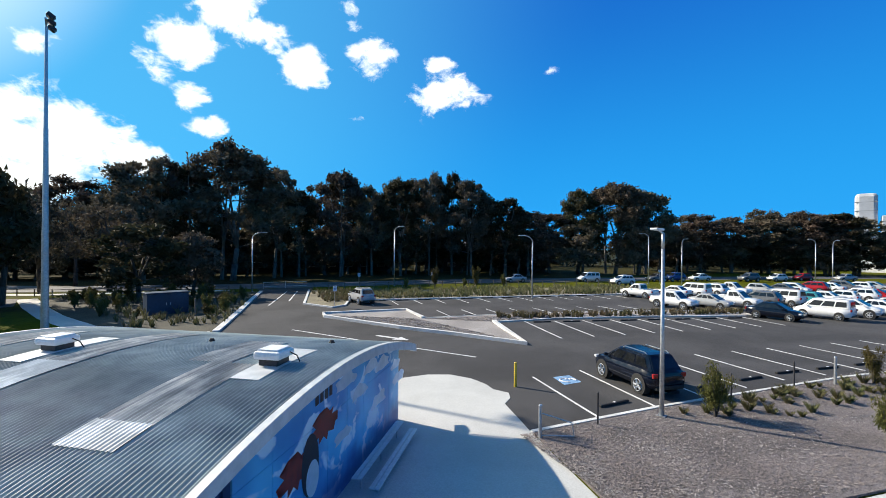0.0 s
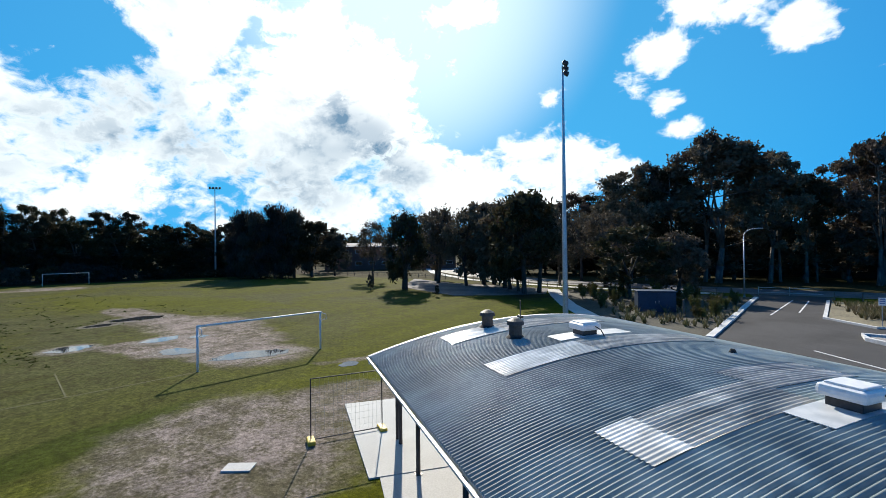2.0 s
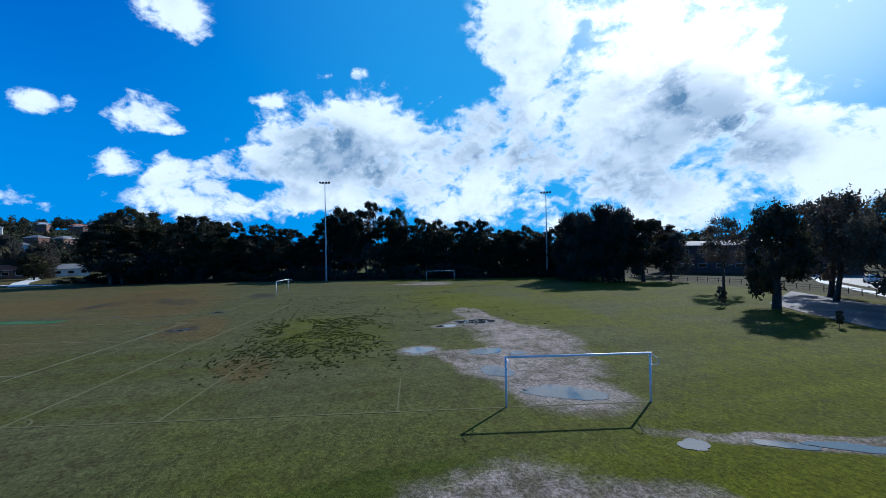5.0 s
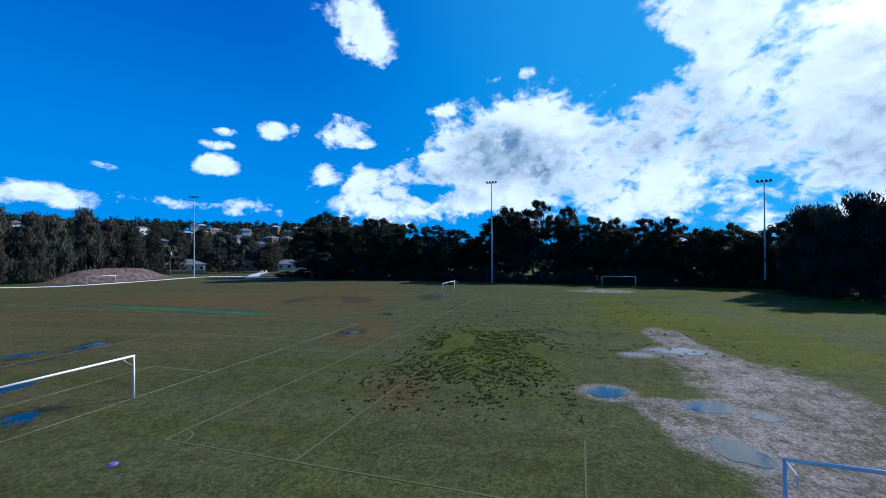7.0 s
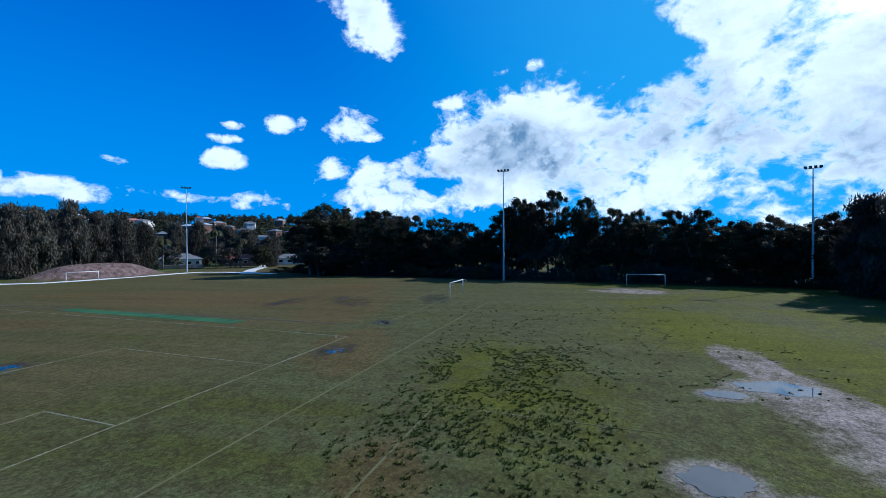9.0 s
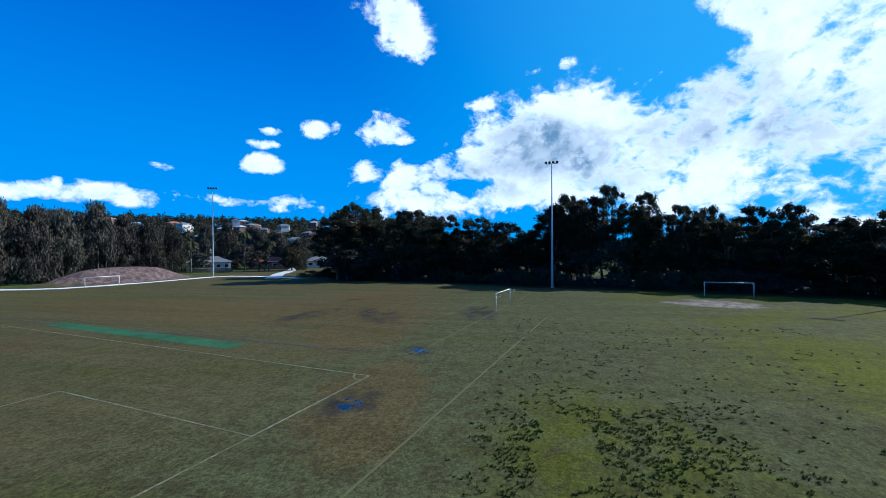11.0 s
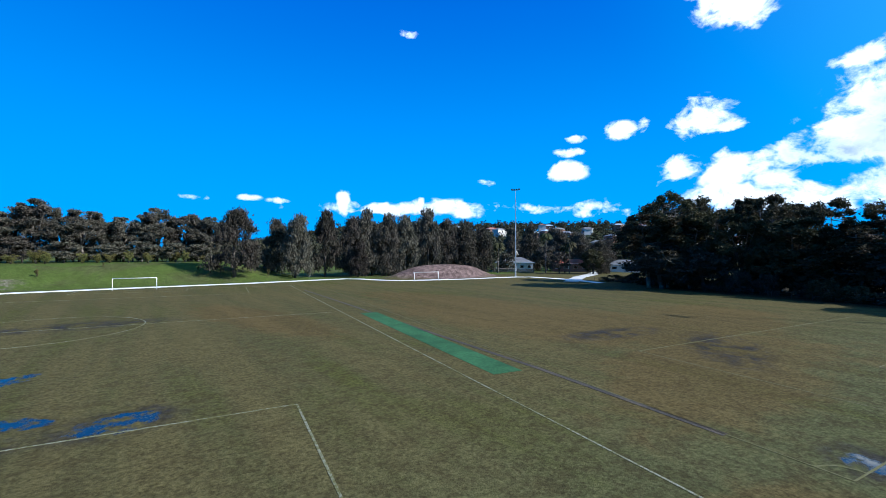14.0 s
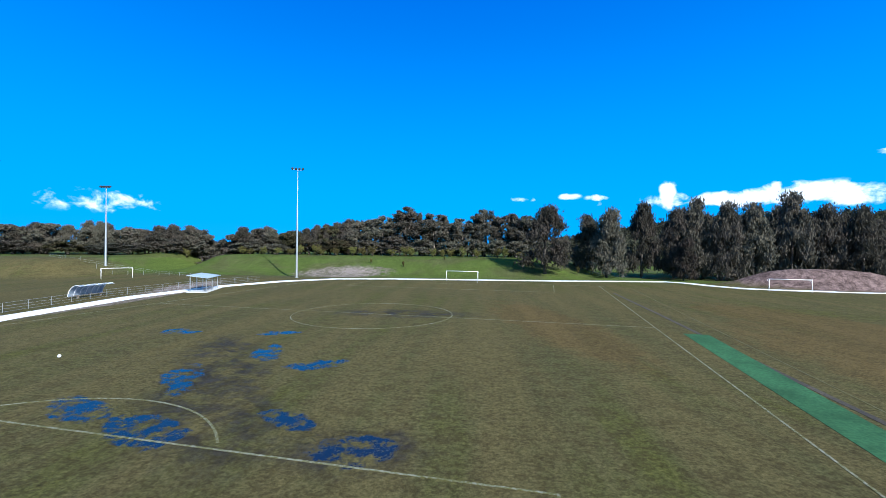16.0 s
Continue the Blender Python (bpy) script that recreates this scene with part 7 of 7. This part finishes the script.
# ---- buildings ----
TILE_RED = surface("terracotta_tiles", (0.20, 0.055, 0.035), (0.32, 0.10, 0.065), 5, 0.85, 0.4, big=0.2)
TILE_GREY = surface("grey_roof_tiles", (0.10, 0.105, 0.12), (0.18, 0.185, 0.20), 5, 0.8, 0.4, big=0.2)
RENDER_WALL = surface("pale_rendered_wall", (0.52, 0.50, 0.47), (0.64, 0.62, 0.58), 8, 0.9, 0.2, big=0.1)
BRICK = surface("brown_brick", (0.13, 0.07, 0.05), (0.22, 0.12, 0.09), 12, 0.9, 0.3, big=0.15)
DARKWALL = surface("dark_stained_wall", (0.030, 0.026, 0.024), (0.055, 0.048, 0.044), 3, 0.8, 0.2, big=0.2)


def house(x, y, rz, L, W, H, wall, roof, label, pitch=0.42, windows=4, z=None, storey=1, category="house", name="house"):
    z = land(x, y) if z is None else z
    t = thing(name, pose(x, y, z, 0, 0, rz), label, category, "houses")
    bm = bmesh.new()
    box(bm, (0, 0, H / 2 - 0.5), (L, W, H + 1.0))
    part("wall", bm, wall, t)
    e = 0.55
    bm = bmesh.new()
    rh = (W / 2 + e) * pitch
    a = [bm.verts.new(p) for p in ((-L / 2 - e, -W / 2 - e, H), (L / 2 + e, -W / 2 - e, H), (L / 2 + e, W / 2 + e, H), (-L / 2 - e, W / 2 + e, H))]
    r = [bm.verts.new((-L / 2 + W / 2, 0, H + rh)), bm.verts.new((L / 2 - W / 2, 0, H + rh))]
    bm.faces.new(a[::-1])
    bm.faces.new((a[0], a[1], r[1], r[0]))
    bm.faces.new((a[1], a[2], r[1]))
    bm.faces.new((a[2], a[3], r[0], r[1]))
    bm.faces.new((a[3], a[0], r[0]))
    rf = part("roof", bm, roof, t)
    bm = bmesh.new()
    for c, s in (((0, -W / 2 - e, H - 0.06), (L + 2 * e, 0.1, 0.14)), ((0, W / 2 + e, H - 0.06), (L + 2 * e, 0.1, 0.14)), ((-L / 2 - e, 0, H - 0.06), (0.1, W + 2 * e - 0.12, 0.14)), ((L / 2 + e, 0, H - 0.06), (0.1, W + 2 * e - 0.12, 0.14))):
        box(bm, c, s)
    part("gutter", bm, WHITEPAINT, rf)
    for sg in (-1, 1):
        for st in range(storey):
            for k in range(windows):
                wx = -L / 2 + L * (k + 0.5) / windows
                wz = H * (st + 0.55) / storey
                bm = bmesh.new()
                box(bm, (wx, sg * (W / 2 + 0.02), wz), (L / windows * 0.5, 0.06, 1.25))
                wd = part("window", bm, WHITEPAINT, t)
                bm = bmesh.new()
                box(bm, (wx, sg * (W / 2 + 0.045), wz), (L / windows * 0.5 - 0.16, 0.04, 1.09))
                part("pane", bm, GLASS, wd)
    return t


house(-180.0, -135.0, -46, 15, 9, 3.8, RENDER_WALL, TILE_GREY, "pale rendered house with a grey hipped tile roof", windows=5)
house(-198.0, -120.0, -49, 15, 8, 3.4, BRICK, TILE_RED, "low brick house with a terracotta tile roof", windows=4)
house(-214, -105, -54, 12, 8, 3.2, RENDER_WALL, TILE_GREY, "small pale house with a grey roof among trees", windows=3)
house(12.5, 125, -2, 46, 11, 7.2, DARKWALL, TILE_GREY, "long dark two-storey building behind the trees", 0.25, 10, storey=2, category="building", name="school_building")
house(65, 116, -14, 36, 10, 7.2, DARKWALL, TILE_GREY, "long dark two-storey building behind the trees", 0.25, 8, storey=2, category="building", name="school_building")
house(-106, 121, 42, 46, 12, 8.2, BRICK, TILE_GREY, "brown brick building beyond the street", 0.2, 10, storey=2, category="building", name="brick_building")
hill = random.Random(12)
clear = []
for i in range(48):
    az, d = hill.uniform(104, 147), hill.uniform(330, 690)
    x, y = -50 - d * math.sin(radians(az)), -9 + d * math.cos(radians(az))
    clear.append((az, d))
    house(x, y, hill.uniform(0, 180), hill.uniform(12, 18), hill.uniform(8, 10), hill.uniform(5.5, 9), BRICK if i % 3 else RENDER_WALL, (TILE_GREY, TILE_RED, TILE_GREY, SHELTERROOF)[i % 4], "distant house among trees on the hillside", windows=3)
# woods on the hills, far off
q, f = [], []
hr = np.random.default_rng(9)
cen, rad = [], []
for i in range(2100):
    if i < 1750:
        az, d = hr.uniform(100, 172), 240 + 560 * hr.uniform() ** 0.8
    else:
        az, d = hr.uniform(22, 88), hr.uniform(300, 900)
    if any(abs(az - a) < 1.1 and b - 95 < d < b + 8 for a, b in clear):
        continue
    x, y = -50 - d * math.sin(radians(az)), -9 + d * math.cos(radians(az))
    s = hr.uniform(0.7, 1.3)
    for k in range(4):
        cen.append((x + hr.normal() * 2.4, y + hr.normal() * 2.4, land(x, y) + s * hr.uniform(2.5, 11)))
        rad.append(s * hr.uniform(2.2, 3.8))
q, f = leaves(cen, rad, 26, 1.25, hr, 0.9)
HILLLEAF = foliage("hill_leaves", (0.018, 0.021, 0.014), (0.042, 0.043, 0.027), (0.052, 0.048, 0.029))
tagged(new("hillside_woods", cloud_mesh("hillside_woods", q, f, HILLLEAF)), "dark green woods covering the distant hills", "woods", kind="stuff")
cen, rad = [], []
for i in range(420):
    x = hr.uniform(-200, 260)
    y = 128 + abs(hr.normal()) * 26 if x < 120 else 100 - 0.6 * (x - 120) + abs(hr.normal()) * 22 + 10
    if -132 < x < -78 and y < 150:
        continue
    s = hr.uniform(0.8, 1.3)
    for k in range(5):
        cen.append((x + hr.normal() * 2.6, y + hr.normal() * 2.6, s * hr.uniform(1.5, 11)))
        rad.append(s * hr.uniform(1.6, 2.8))
q, f = leaves(cen, rad, 26, 0.9, hr, 0.9)
tagged(new("street_woods", cloud_mesh("street_woods", q, f, GUMLEAF)), "dark woods behind the street", "woods", kind="stuff")
# pale tower and block on the skyline, white shed
TOWERWALL = surface("pale_tower_wall", (0.50, 0.51, 0.52), (0.60, 0.61, 0.62), 2, 0.8, 0.1, big=0.1)
for nm, x, y, rz, s, lab in (("tower", 392, 155, -66, (11.5, 9, 47), "pale rounded concrete tower on the skyline"), ("tower_block", 397, 139, -66, (18, 12, 31), "pale concrete block beside the tower")):
    t = thing(nm, pose(x, y, 0, 0, 0, rz), lab, "tower")
    bm = bmesh.new()
    box(bm, (0, 0, s[2] / 2), s, bevel=2.2 if nm == "tower" else 0.2)
    part("wall", bm, TOWERWALL, t)
    for k in range(5):
        bm = bmesh.new()
        box(bm, (0, 0, s[2] * (0.35 + 0.13 * k)), (s[0] + 0.06, s[1] + 0.06, 0.35))
        part("band", bm, surface("band_grey", (0.30, 0.31, 0.32), (0.36, 0.37, 0.38), 3, 0.8, 0.0) if k == 0 and nm == "tower" else bpy.data.materials["band_grey"], t)
shed = thing("warehouse", pose(196, 46, 0, 0, 0, -75), "large white steel warehouse behind the trees", "building")
bm = bmesh.new()
box(bm, (0, 0, 6), (60, 24, 12))
part("wall", bm, WHITEPAINT, shed)
bm = bmesh.new()
box(bm, (0, 0, 12.3), (62, 26, 0.6))
part("roof", bm, SHELTERROOF, shed)
for k in range(9):
    bm = bmesh.new()
    box(bm, (-24 + 6 * k, 12.05, 8.5), (3.2, 0.12, 1.6))
    part("window", bm, GLASS, shed)
structure("road_driveway", ribbon(bmesh.new(), [(-144, -80), (-165, -92), (-184, -100), (-206, -112)], 4.0, -0.2, 0.03), CONCRETE, "pale driveway to the houses")


for row in ((-178.5, -110.5, 8.5, 3.2), (-186, -101, 9.5, 3.6), (-171, -131, 7.5, 3.0), (-190, -126, 11, 4.0), (-204, -111, 12, 4.5)):
    low_gum(*row)

# ---- palms and fence by the far houses ----
FROND = foliage("palm_fronds", (0.027, 0.031, 0.013), (0.057, 0.060, 0.027), (0.066, 0.060, 0.030))


def palm(x, y, h):
    z0 = land(x, y)
    t = thing("palm_tree", pose(x, y, z0), "tall palm tree with a pale trunk beside houses", "palm", "palms by the houses")
    part("trunk", limbs([([(0, 0, -0.4), (0.1, 0, h * 0.5), (0, 0.1, h)], 0.24, 0.15)], PALEBARK), None, t)
    q = []
    for k in range(26):
        a, lift = pick.uniform(0, 2 * math.pi), pick.uniform(-0.5, 0.9)
        d, e = np.array([math.cos(a), math.sin(a), 0.0]), np.array([-math.sin(a), math.cos(a), 0.0])
        pts = [np.array([0, 0.1, h]) + d * 2.6 * s + np.array([0, 0, 1.6 * lift * s - 2.2 * s * s]) for s in (0.0, 0.25, 0.5, 0.75, 1.0)]
        for i in range(4):
            for sg in (-1, 1):
                w0 = 0.42 * sg
                q += [pts[i], pts[i + 1], pts[i + 1] + e * w0 + np.array([0, 0, -0.28]), pts[i] + e * w0 * 0.8 + np.array([0, 0, -0.28])]
    part("crown", cloud_mesh("crown", np.array(q), np.arange(len(q)).reshape(-1, 4), FROND), None, t)


for a in ((-161.1, -125.7, 11.4), (-178.5, -117.0, 15.4), (-181.7, -108.3, 12.0), (-183.7, -111.9, 10.5), (-171.8, -140.8, 10.2)):
    palm(*a)
for x, y, h, r in ((-189.2, -134.1, 17.0, 4.4), (-194.2, -149.8, 16.6, 4.9), (-209.5, -122.8, 15.0, 5.8), (-211.5, -111.8, 11.6, 5.3), (-218.9, -143.2, 17.6, 5.9), (-203.9, -130.2, 15.6, 4.9), (-189.9, -101.0, 10.6, 4.3)):
    sheoak(x, y, h, r)
post_fence([(-162.8, -130.2), (-167.8, -124.7), (-173.6, -118.6)], 2.4, 1.7, "dark timber paling fence in front of houses", rails=(0.3, 0.7, 1.1, 1.5), r=0.06, rail_r=0.17)
